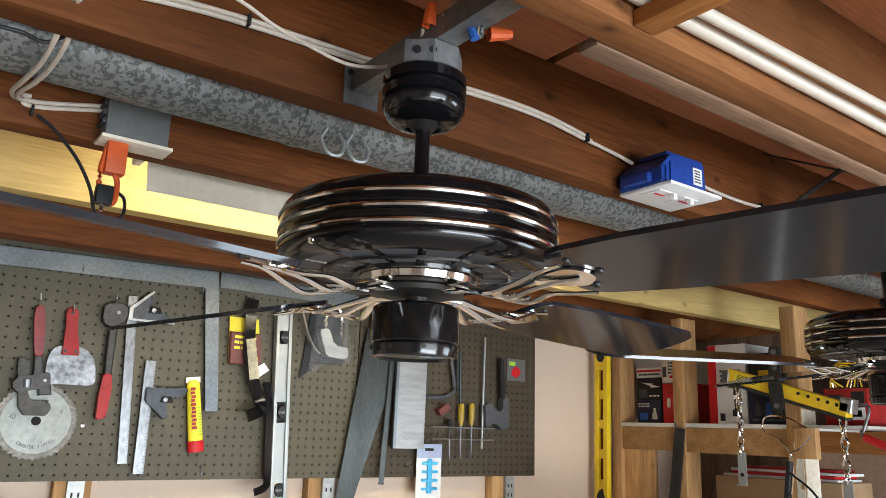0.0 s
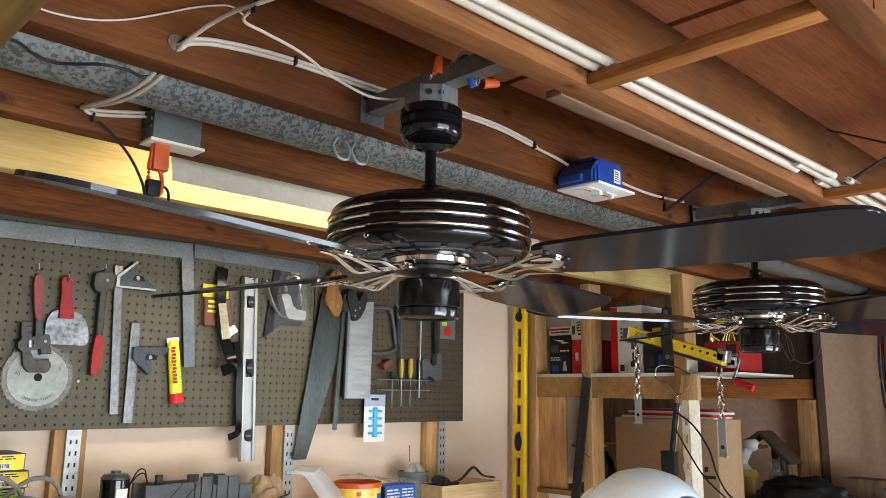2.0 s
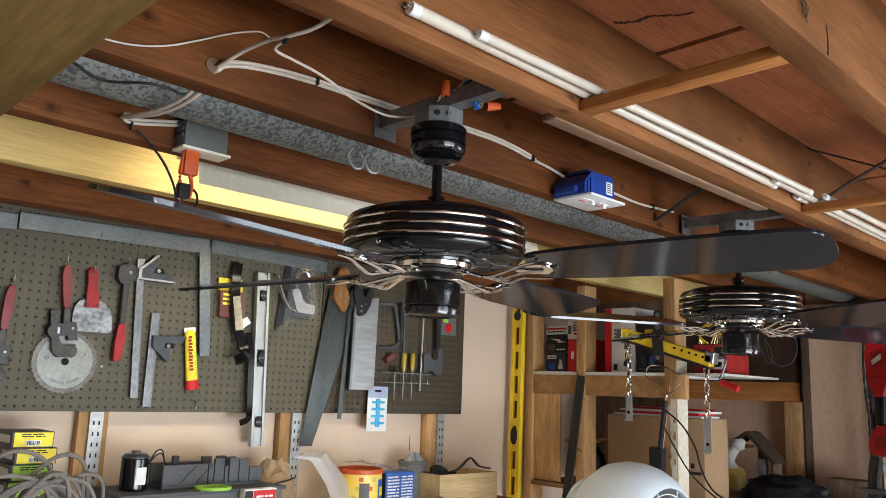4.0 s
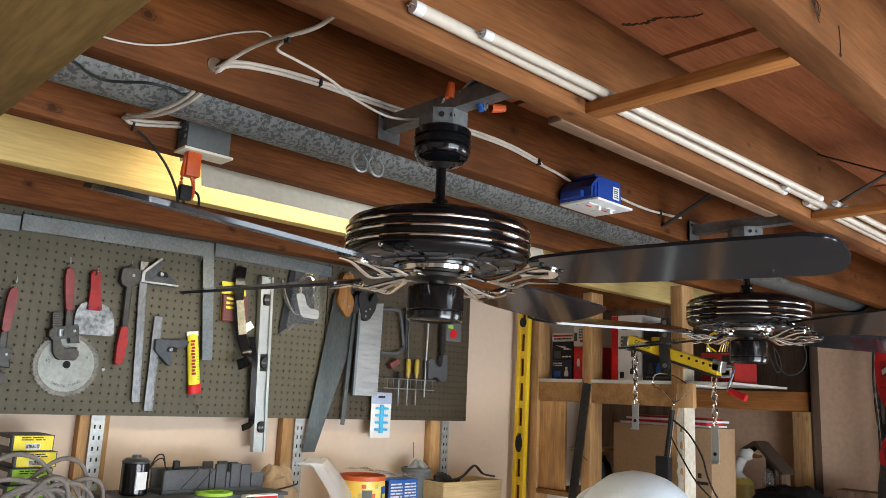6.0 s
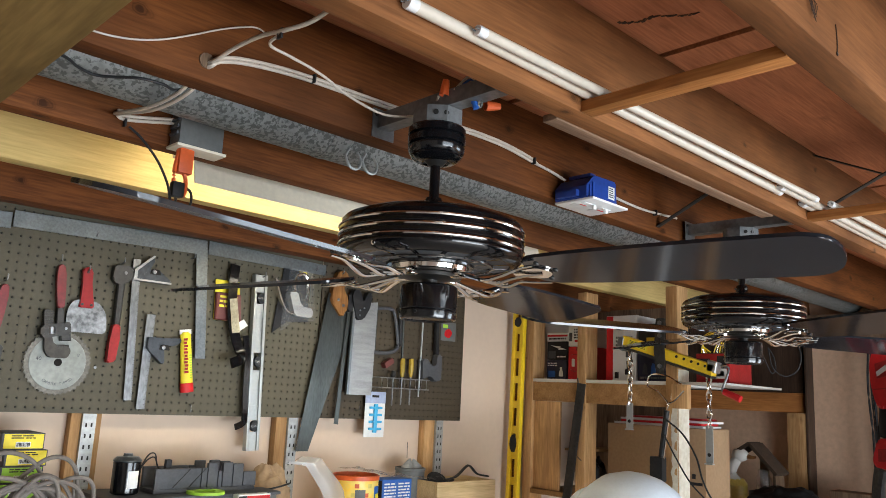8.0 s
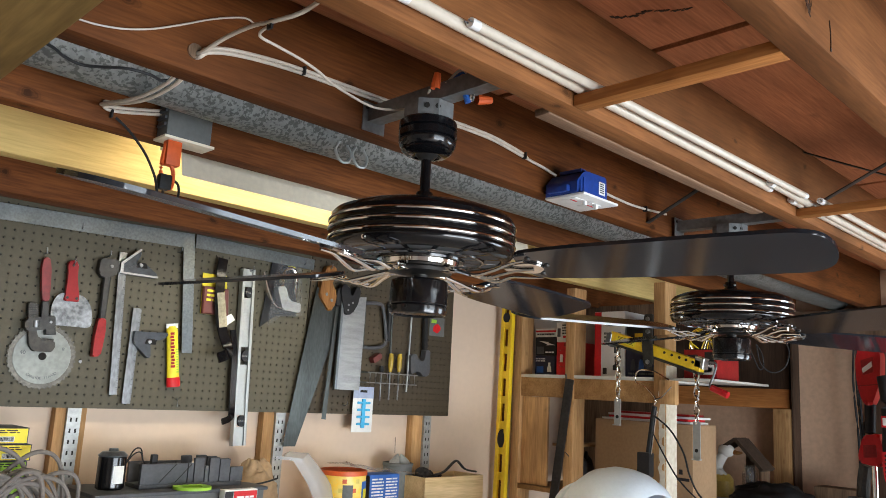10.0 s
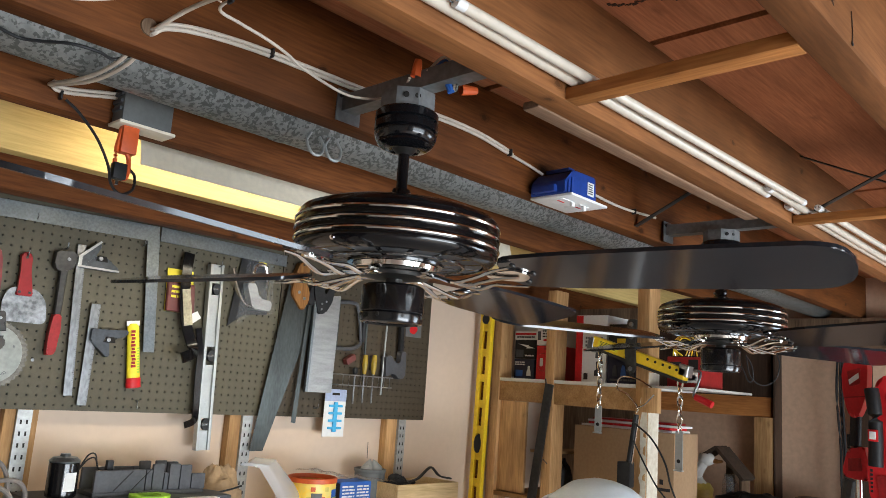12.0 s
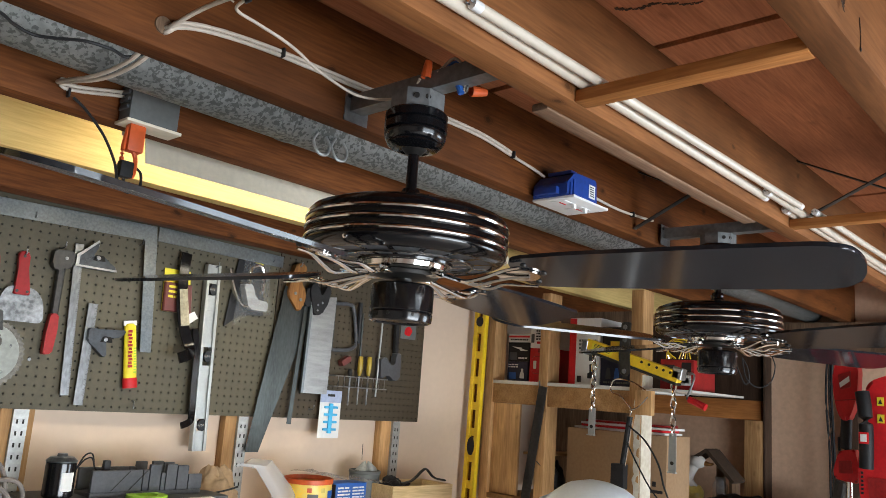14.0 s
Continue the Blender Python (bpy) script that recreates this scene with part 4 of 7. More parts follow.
ct = tool("adhesive_tube", "yellow adhesive tube with red cap and bar print", "tube", 0.86, 1.884)
m = Matrix.Translation((0.865, 2.268, 1.68)) @ Matrix.Rotation(radians(-8), 4, "Y")
wpart("body", moved(turned([(0, 0.195), (0.012, 0.194), (0.02, 0.185), (0.0225, 0.03), (0.0225, 0.024)], 20), m @ Matrix.Diagonal((0.92, 0.55, 1, 1))), YELLOWCARD, ct, "yellow printed body")
wpart("cap", moved(turned([(0.0235, 0.03), (0.0245, 0.026), (0.0245, 0.0), (0, -0.002)], 20), m @ Matrix.Diagonal((0.92, 0.6, 1, 1))), RED, ct, "red plastic cap")
wpart("crimp", moved(boxed(-0.02, 0.02, -0.002, 0.002, 0.188, 0.203), m), WHITE, ct)
bm = bmesh.new()
for i in range(11):
    box(bm, -0.013 + 0.001 * (i % 3), 0.001 - 0.002 * (i % 2), -0.0143, -0.0138, 0.062 + 0.0105 * i, 0.0695 + 0.0105 * i)
wpart("print_line", moved(bm, m), REDGRIP, ct, "red print bars", smooth=False)
bm = bmesh.new()
for i in range(10):
    box(bm, 0.006, 0.014, -0.0122, -0.0117, 0.045 + 0.008 * i, 0.049 + 0.008 * i)
wpart("small_print", moved(bm, m), GREENCARD, ct, smooth=False)
wpart("peg_pin", rod([(0.887, PEGY + 0.003, 1.64), (0.887, PEGY - 0.012, 1.64), (0.887, PEGY - 0.014, 1.617)], 0.0022, 6, 3), STEEL, ct)

np_ = tool("nail_pack", "yellow and maroon carded pack hung on the board", "package", 0.975, 2.06)
wpart("card", plated([(0.93, 2.062), (1.02, 2.062), (1.035, 1.925), (0.936, 1.925)], 2.274, 2.277), YELLOWCARD, np_, "yellow card header")
wpart("pouch", plated([(0.932, 2.018), (1.026, 2.018), (1.035, 1.925), (0.936, 1.925)], 2.262, 2.2735, 0.003), material("maroon_card", (0.13, 0.03, 0.025), 0.4, vary=0.2), np_, "maroon pouch")
bars(np_, 0.945 - 0.975, 1.015 - 0.975, 2.2615 - PEGY, 1.965 - 2.06, 2.012 - 2.06, 3, YELLOWCARD, 4)
wpart("badge", moved(turned([(0, 0.0006), (0.02, 0.0006), (0.02, -0.0006), (0, -0.0006)], 20), Matrix.Translation((1.0, 2.261, 1.945)) @ Matrix.Rotation(radians(90), 4, "X") @ Matrix.Diagonal((1, 0.6, 1, 1))), YELLOW, np_)


def pry_bar(pts, w, y, mat, label):
    t = tool("pry_bar", label, "pry bar", pts[0][0], pts[0][1], "pry bars")
    path = smooth_path([(x, y - d, z) for x, z, d in pts], 5)
    bm = bmesh.new()
    rings = []
    for i, q in enumerate(path):
        d = (path[min(i + 1, len(path) - 1)] - path[max(i - 1, 0)]).normalized()
        s = Vector((d.z, 0, -d.x)).normalized() if abs(d.z) + abs(d.x) > 0.01 else Vector((1, 0, 0))
        n = d.cross(s).normalized()
        rings.append([bm.verts.new(q + s * a * w / 2 + n * b * 0.003) for a, b in ((-1, -1), (1, -1), (1, 1), (-1, 1))])
    for a, b in zip(rings, rings[1:]):
        for j in range(4):
            bm.faces.new((a[j], a[(j + 1) % 4], b[(j + 1) % 4], b[j]))
    bm.faces.new(rings[0]), bm.faces.new(rings[-1])
    wpart("bar", bm, mat, t)
    return t


pb = pry_bar([(0.99, 2.118, 0.01), (0.984, 2.05, 0.016), (0.988, 1.955, 0.018), (1.01, 1.87, 0.02), (1.03, 1.82, 0.026), (1.02, 1.797, 0.05), (0.975, 1.78, 0.07)], 0.034, 2.268, BLACKGLOSS, "flat black pry bar with flaked cream paint")
wpart("paint_patch", bar((0.986, 2.0), (1.008, 1.885), 0.028, 0.03, 2.2435, 2.2445, 0), FLAKED, pb, "flaked cream paint")
wpart("price_tag", plated([(1.037, 1.934), (1.054, 1.914), (1.024, 1.892), (1.004, 1.895), (1.01, 1.918)], 2.25, 2.251), PAPER, pb, "small white tag")
pry_bar([(1.053, 1.88, 0.012), (1.066, 1.80, 0.016), (1.07, 1.70, 0.016), (1.074, 1.605, 0.02), (1.06, 1.585, 0.035), (1.025, 1.574, 0.05)], 0.02, 2.27, BLACKGLOSS, "black steel pry bar with a hooked foot")

lv = tool("spirit_level", "white aluminium spirit level hung from a hook", "level", 1.1, 2.1, "levels")
m = Matrix.Translation((1.104, 2.262, 1.795)) @ Matrix.Rotation(radians(-2.4), 4, "Y") @ Matrix.Diagonal((0.8, 1, 1, 1))
bm = bmesh.new()
for a, b in ((-0.031, -0.019), (0.019, 0.031)):
    box(bm, a, b, -0.012, 0.012, -0.302, 0.302, bevel=0.001)
for z0, z1 in ((-0.302, -0.24), (-0.2, -0.15), (-0.06, -0.03), (0.03, 0.06), (0.15, 0.2), (0.24, 0.302)):
    box(bm, -0.019, 0.019, -0.005, 0.005, z0, z1)
wpart("frame", moved(bm, m), ALUWHITE, lv, "white aluminium frame")
for z0, z1 in ((-0.15, -0.06), (0.06, 0.15)):
    wpart("web", moved(boxed(-0.019, 0.019, -0.002, 0.002, z0, z1), m), ALUWHITE, lv)
for zz in (-0.22, 0.0, 0.22):
    v = wpart("vial_holder", moved(turned([(0.0, 0.006), (0.019, 0.006), (0.019, -0.006), (0, -0.006)], 20), m @ Matrix.Translation((0.008, -0.003, zz)) @ Matrix.Rotation(radians(90), 4, "X")), BLACK, lv, "black round vial holder")
    wpart("vial", moved(turned([(0, -0.014), (0.004, -0.012), (0.004, 0.012), (0, 0.014)], 10), m @ Matrix.Translation((0, -0.010, zz)) @ Matrix.Rotation(radians(90), 4, "Y")), GLASS, v)
hook(lv, 1.1, 2.092, 0.045)

sg = tool("staple_gun", "chrome staple gun in a clear plastic pack", "staple gun", 1.22, 2.13)
wpart("body", plated(round_outline([(1.205, 2.05), (1.235, 1.968), (1.31, 1.965), (1.312, 2.0), (1.26, 2.005), (1.24, 2.055)], 0.008), 2.24, 2.27, 0.004), BRIGHTSTEEL, sg, "chrome body")
wpart("grip_plate", plated(round_outline([(1.225, 2.04), (1.245, 1.995), (1.3, 1.99), (1.285, 2.04)], 0.008), 2.246, 2.272, 0.003), BLACK, sg)
wpart("lever", rod([(1.15, 2.255, 2.095), (1.175, 2.255, 2.03), (1.205, 2.255, 1.985), (1.235, 2.255, 1.975)], 0.011, 8, 5, flat=0.5), CHROME, sg, "chrome squeeze lever")
wpart("loop_handle", rod([(1.235, 2.255, 2.015), (1.232, 2.255, 2.09), (1.245, 2.255, 2.118), (1.275, 2.255, 2.122), (1.29, 2.255, 2.09), (1.292, 2.255, 2.02)], 0.0075, 8, 5), CHROME, sg, "chrome loop handle")
wpart("blister", plated(round_outline([(1.195, 2.14), (1.295, 2.137), (1.318, 1.955), (1.225, 1.945), (1.17, 1.9)], 0.01), 2.232, 2.2335), CLEARBAG, sg, "clear plastic front").visible_shadow = False
wpart("backing_card", plated([(1.195, 2.14), (1.295, 2.137), (1.318, 1.955), (1.225, 1.945), (1.165, 1.9)], 2.2735, 2.2755), BLACK, sg, "dark card")
wpart("yellow_flash", plated([(1.262, 2.136), (1.294, 2.136), (1.296, 2.12), (1.263, 2.12)], 2.2725, 2.2735), YELLOWCARD, sg)


def hand_saw(top_l, top_r, bot_l, bot_r, y, label, mat):
    t = tool("hand_saw", label, "saw", (top_l[0] + top_r[0]) / 2, top_l[1], "hand saws")
    n = 46
    left = [(top_l[0] + (bot_l[0] - top_l[0]) * i / n + (0.0016 if i % 2 else 0), top_l[1] + (bot_l[1] - top_l[1]) * i / n) for i in range(n + 1)]
    wpart("blade", plated([top_r] + left + [bot_r], y, y + 0.0014), mat, t, "tarnished steel blade", smooth=False)
    return t


hs = hand_saw((1.392, 2.075), (1.532, 2.02), (1.298, 1.488), (1.352, 1.488), 2.262, "old tapered hand saw with a wooden handle", OLDSTEEL)
wpart("handle", plated(round_outline([(1.40, 2.04), (1.405, 2.1), (1.425, 2.16), (1.465, 2.165), (1.475, 2.13), (1.452, 2.11), (1.458, 2.085), (1.482, 2.06), (1.47, 2.0), (1.45, 1.985)], 0.012), 2.25, 2.274, 0.005), HANDLEWOOD, hs, "varnished wooden handle")
hook(hs, 1.44, 2.15, 0.045)
for dx, dz in ((1.43, 2.05), (1.455, 2.03)):
    wpart("saw_screw", moved(turned([(0, 0.002), (0.006, 0.001), (0.006, -0.001)], 12), Matrix.Translation((dx, 2.2485, dz)) @ Matrix.Rotation(radians(90), 4, "X")), STEEL, hs)
hs = hand_saw((1.625, 2.062), (1.512, 2.045), (1.62, 1.697), (1.506, 1.697), 2.25, "bright mitre saw with a black handle", BRIGHTSTEEL)
wpart("spine", bar((1.508, 2.05), (1.502, 1.697), 0.012, 0.012, 2.245, 2.256), ALU, hs, "bright steel spine")
wpart("handle", plated(round_outline([(1.49, 2.07), (1.5, 2.1), (1.53, 2.095), (1.545, 2.05), (1.57, 2.1), (1.59, 2.09), (1.578, 2.03), (1.55, 1.985), (1.52, 1.98), (1.505, 2.02)], 0.01), 2.24, 2.264, 0.004), BLACK, hs, "black plastic handle")
for dx, dz in ((1.53, 2.02), (1.55, 2.03), (1.53, 2.0)):
    wpart("saw_screw", moved(turned([(0, 0.002), (0.004, 0.001), (0.004, -0.001)], 12), Matrix.Translation((dx, 2.2385, dz)) @ Matrix.Rotation(radians(90), 4, "X")), STEEL, hs)
hs = hand_saw((1.482, 2.02), (1.497, 2.02), (1.455, 1.587), (1.475, 1.584), 2.256, "narrow dark keyhole saw", OLDSTEEL)
wpart("handle", plated(round_outline([(1.475, 2.01), (1.505, 2.01), (1.51, 2.08), (1.48, 2.08)], 0.01), 2.248, 2.266, 0.004), BLACK, hs)

hk = tool("hacksaw", "grey steel hacksaw frame hung from a peg", "hacksaw", 1.69, 2.04)
wpart("frame", rod([(1.632, 2.262, 2.04), (1.70, 2.262, 2.045), (1.728, 2.262, 2.025), (1.752, 2.262, 1.91), (1.742, 2.262, 1.882), (1.70, 2.262, 1.868), (1.632, 2.262, 1.865)], 0.0055, 8, 5, flat=1.3), GREY, hk, "grey steel bow")
wpart("blade", bar((1.633, 2.05), (1.633, 1.86), 0.012, 0.012, 2.262, 2.2632), OLDSTEEL, hk)
wpart("grip", rod([(1.76, 2.262, 2.06), (1.764, 2.262, 1.9)], 0.009, 8, 1), BLACK, hk)

rk = tool("wire_rack", "chrome wire screwdriver rack on the pegboard", "rack", 1.78, 1.76)
for zz, yy in ((1.769, 2.235), (1.73, 2.24)):
    wpart("rail", rod([(1.64, 2.28, zz), (1.645, yy, zz), (1.915, yy, zz), (1.92, 2.28, zz)], 0.0026, 6, 1), BRIGHTSTEEL, rk)
for i in range(9):
    wpart("hoop", rod([(1.66 + 0.03 * i, 2.28, 1.769), (1.66 + 0.03 * i, 2.237, 1.769), (1.66 + 0.03 * i, 2.237, 1.73)], 0.0022, 6, 1), BRIGHTSTEEL, rk)


def screwdriver(x, top, z_mid, tip, mat, label, y=2.258):
    t = tool("screwdriver", label, "screwdriver", x, top, "screwdrivers", y)
    part("handle", turned([(0, 0), (0.009, -0.003), (0.011, -0.02), (0.0105, z_mid - top + 0.02), (0.006, z_mid - top), (0, z_mid - top)], 12), mat, t)
    part("shaft", turned([(0.003, z_mid - top), (0.003, tip - top + 0.004), (0.001, tip - top)], 10), STEEL, t, "steel shaft")


screwdriver(1.782, 1.853, 1.776, 1.664, AMBER, "screwdriver with an amber handle in the wire rack")
screwdriver(1.829, 1.855, 1.778, 1.664, AMBER, "screwdriver with an amber handle in the wire rack")
screwdriver(1.735, 1.80, 1.765, 1.66, BLACK, "short black-handled awl in the wire rack")
fl = tool("round_file", "long round steel file standing in the rack", "file", 1.777, 2.02)
wpart("rod", rod([(1.776, 2.262, 2.02), (1.782, 2.262, 1.75)], 0.005, 8, 1), OLDSTEEL, fl)
fl = tool("white_rod", "long white rod standing in the rack", "rod", 1.882, 2.02)
wpart("rod", rod([(1.888, 2.262, 2.09), (1.880, 2.262, 1.7)], 0.0035, 8, 1), ALUWHITE, fl)
fl = tool("sanding_sponge", "small red and grey block on the rack", "block", 1.72, 1.83)
wpart("block", plated(round_outline([(1.69, 1.805), (1.73, 1.83), (1.72, 1.85), (1.68, 1.825)], 0.004), 2.25, 2.275, 0.002), bpy.data.materials["maroon_card"], fl)
cg = tool("rivet_gun", "grey hand rivet tool with a dark lever", "rivet tool", 1.93, 1.85)
wpart("body", plated(round_outline([(1.88, 1.852), (1.91, 1.86), (1.93, 1.83), (1.96, 1.83), (1.965, 1.88), (1.99, 1.88), (1.992, 1.775), (1.96, 1.765), (1.93, 1.79), (1.885, 1.772)], 0.008), 2.245, 2.275, 0.004), GREY, cg)
wpart("lever", bar((1.972, 1.88), (1.966, 2.02), 0.02, 0.016, 2.252, 2.27, 0.003), BLACK, cg)

cp = tool("card_pack", "white hanging card with light blue plastic parts", "package", 1.652, 1.712, y=2.262)
wpart("card", boxed(1.603, 1.704, 2.2605, 2.262, 1.538, 1.712), PAPER, cp)
wpart("header", boxed(1.603, 1.704, 2.2593, 2.2602, 1.668, 1.712), PALEBLUE, cp, "pale blue header")
bm = bmesh.new()
box(bm, 1.644, 1.662, 2.252, 2.259, 1.555, 1.665, bevel=0.003)
for i in range(4):
    zz = 1.565 + 0.027 * i
    box(bm, 1.622, 1.686, 2.253, 2.258, zz, zz + 0.009, bevel=0.002)
wpart("clip_set", bm, CYAN, cp, "light blue plastic clips")
wpart("header_slot", boxed(1.635, 1.67, 2.2585, 2.2592, 1.69, 1.699), HOLE_SHADE, cp, smooth=False)
lb = tool("paper_label", "small grey card with red and green print", "label", 2.055, 1.985)
wpart("sheet", boxed(2.01, 2.1, 2.279, 2.281, 1.945, 2.026), GREYBOX, lb)
wpart("red_mark", plated(round_outline([(2.03, 1.965), (2.06, 1.955), (2.08, 1.98), (2.06, 2.0), (2.035, 1.99)], 0.01), 2.278, 2.279), RED, lb, "red printed shape")
wpart("green_mark", boxed(2.02, 2.05, 2.278, 2.2788, 2.0, 2.015), GREENCARD, lb)
hk1 = tool("peg_hooks", "loose steel hooks on the pegboard's lower edge", "hook", 1.57, 1.64)
hook(hk1, 1.57, 1.64, 0.03)
wpart("screw_head", moved(turned([(0, 0.002), (0.0045, 0.0015), (0.005, 0)], 12), Matrix.Translation((0.57, PEGY - 0.0005, 1.742)) @ Matrix.Rotation(radians(90), 4, "X")), STEEL, hk1)


# ---- the wall shelf and what stands on it ----
SH = 1.262
ws = thing("wall_shelf", "long dusty timber wall shelf on steel brackets", "shelf", 0.6, 2.13, SH - 0.02)
wpart("board", boxed(-1.0, 2.31, 1.975, 2.276, SH - 0.02, SH, bevel=0.002), BOARD_X, ws)
for sx in (-0.15, 0.572, 1.283, 2.03):
    wpart("bracket", moved(plated([(2.276, SH - 0.021), (1.99, SH - 0.021), (1.99, SH - 0.033), (2.276, SH - 0.085)], sx - 0.003, sx + 0.003), Matrix(((0, 1, 0, 0), (1, 0, 0, 0), (0, 0, 1, 0), (0, 0, 0, 1)))), STEEL, ws, "steel shelf bracket", smooth=False)


def fastener_box(z, mat, colour, dx):
    t = thing("fastener_box", colour + " carton of drywall fasteners in a stack", "box", 0.35 + dx, 2.17, z, group="stacked fastener cartons")
    part("carton", boxed(-0.052, 0.052, -0.068, 0.07, 0.0005, 0.042, bevel=0.001), GREY, t)
    part("front", boxed(-0.047, 0.049, -0.0692, -0.0682, 0.003, 0.04), mat, t, colour + " printed front")
    bar_code(t, -0.018, 0.018, -0.0694, 0.006, 0.02, seed=int(z * 1000))
    bars(t, -0.03, 0.03, -0.0694, 0.027, 0.038, 2, INK, seed=int(z * 900))
    part("end_label", boxed(-0.0532, -0.0522, -0.05, 0.04, 0.012, 0.032), PAPER, t)


for i in range(7):
    fastener_box(SH + 0.0426 * i, YELLOWCARD if i > 4 else GREENCARD, "yellow" if i > 4 else "lime green", 0.006 * ((i * 7) % 3 - 1))

cr = thing("storage_crate", "low grey plastic crate under the loose tools", "crate", 0.82, 2.14, SH)
part("body", boxed(-0.26, 0.26, -0.12, 0.1, 0, 0.125, bevel=0.006), GREYBOX, cr)
part("rim", boxed(-0.268, 0.268, -0.128, 0.108, 0.118, 0.1285, bevel=0.003), GREY, cr)

mo = thing("electric_motor", "small black cylindrical motor with a white label", "motor", 0.634, 2.12, SH + 0.129)
part("can", turned([(0, 0.092), (0.03, 0.092), (0.038, 0.088), (0.0385, 0.004), (0.034, 0), (0, 0)], 32), BLACKGLOSS, mo)
part("end_bell", turned([(0.0385, 0.09), (0.0395, 0.094), (0.03, 0.103), (0.014, 0.105), (0.012, 0.112), (0, 0.112)], 32), ALU, mo, "cast aluminium end bell")
bm = lathe(bmesh.new(), [(0.0389, 0.018), (0.0389, 0.066)], 8, None, 255, 305)
part("label", bm, PAPER, mo, "white rating label")
for s in (0, 1):
    part("lead", rod([(0.035, -0.01, 0.07), (0.055, -0.01, 0.095 + 0.012 * s), (0.075, -0.01, 0.1 + 0.01 * s), (0.085, -0.012, 0.075), (0.1, -0.012, 0.065), (0.115, -0.012, 0.075)], 0.0021, 6, 5), BLACK, mo)
part("plug", boxed(0.108, 0.126, -0.02, -0.004, 0.066, 0.094, bevel=0.003), BLACK, mo)

mb = thing("mitre_box", "dark grey plastic mitre box with saw slots", "mitre box", 0.865, 2.12, SH + 0.129)
part("base", boxed(-0.165, 0.165, -0.045, 0.05, 0, 0.012, bevel=0.002), GREY, mb)
for y0, y1 in ((-0.045, -0.032), (0.037, 0.05)):
    ends, tops = (-0.165, -0.02, 0.0, 0.035, 0.05, 0.085, 0.122, 0.168), (0.07, 0.07, 0.084, 0.06, 0.084, 0.08, 0.055)
    for a, b, h in ((e + 0.0012, f - 0.0012, k) for e, f, k in zip(ends, ends[1:], tops)):
        part("fence", boxed(a, b, y0, y1, 0.0122, h, bevel=0.0025), GREY, mb)
for sx in (-0.11, -0.06):
    # uncut slot: a dark strip on the fence paints its shade
    part("angled_slot", plated([(sx, 0.016), (sx + 0.003, 0.016), (sx + 0.053, 0.068), (sx + 0.05, 0.068)], -0.0462, -0.0452), HOLE_SHADE, mb, "angled saw slot drawn as a dark painted strip", smooth=False)
rb = thing("small_carton", "white and red carton lying before the crate", "box", 0.975, 1.996, SH)
part("carton", boxed(-0.055, 0.055, -0.016, 0.016, 0, 0.128, bevel=0.001), PAPER, rb)
part("red_panel", boxed(-0.025, 0.053, -0.0172, -0.0162, 0.07, 0.124), RED, rb, "red printed panel")
bars(rb, -0.015, 0.045, -0.0173, 0.088, 0.112, 2, PAPER, 8)
part("black_panel", boxed(-0.054, -0.027, -0.0172, -0.0162, 0.07, 0.124), INK, rb)
gt = thing("tape_roll", "lime green tape roll lying on the crate", "tape", 0.845, 2.04, SH + 0.129)
part("roll", moved(turned([(0.03, 0), (0.055, 0), (0.055, 0.008), (0.03, 0.008), (0.03, 0)], 32), Matrix()), GREENCARD, gt)

cc = thing("extension_lead", "coiled grey-brown extension cord in loose loops", "cord", 0.33, 2.02, SH)
rnd = random.Random(5)
for i in range(11):
    w, h, dx, dy = rnd.uniform(0.07, 0.13), rnd.uniform(0.17, 0.265), rnd.uniform(-0.1, 0.09), rnd.uniform(-0.035, 0.03)
    lean = rnd.uniform(-0.05, 0.06)
    pts = [(dx - w, dy, 0.012), (dx - w * 0.95 + lean * 0.4, dy + 0.01, h * 0.55), (dx - w * 0.4 + lean, dy, h * 0.93), (dx + w * 0.1 + lean, dy - 0.008, h), (dx + w * 0.62 + lean * 0.6, dy, h * 0.85), (dx + w * 0.98, dy + 0.008, h * 0.45), (dx + w * 1.12, dy + 0.012, 0.012)]
    part("loop", rod(pts, 0.0058, 8, 7), CORD, cc)


def crumpled(bm, cx, cy, cz, rx, ry, rz, seed, rough=0.25, u=18, v=12):
    """An irregular crumpled lump on a flat base."""
    off = Vector((seed * 3.1, seed * 1.7, seed))
    rings = []
    for j in range(v + 1):
        ph = math.pi * 0.5 * j / v
        ring = []
        for i in range(u):
            th = 2 * math.pi * i / u
            d = Vector((math.cos(th) * math.cos(ph), math.sin(th) * math.cos(ph), math.sin(ph)))
            k = 1 + rough * noise.noise(d * 2.6 + off) + rough * 0.5 * noise.noise(d * 7 + off)
            ring.append(bm.verts.new((cx + d.x * rx * k, cy + d.y * ry * k, cz + max(0, d.z * rz * k))))
        rings.append(ring)
    for a, b in zip(rings, rings[1:]):
        for i in range(u):
            bm.faces.new((a[i], a[(i + 1) % u], b[(i + 1) % u], b[i]))
    bm.faces.new(rings[0][::-1]), bm.faces.new(rings[-1])
    return bm


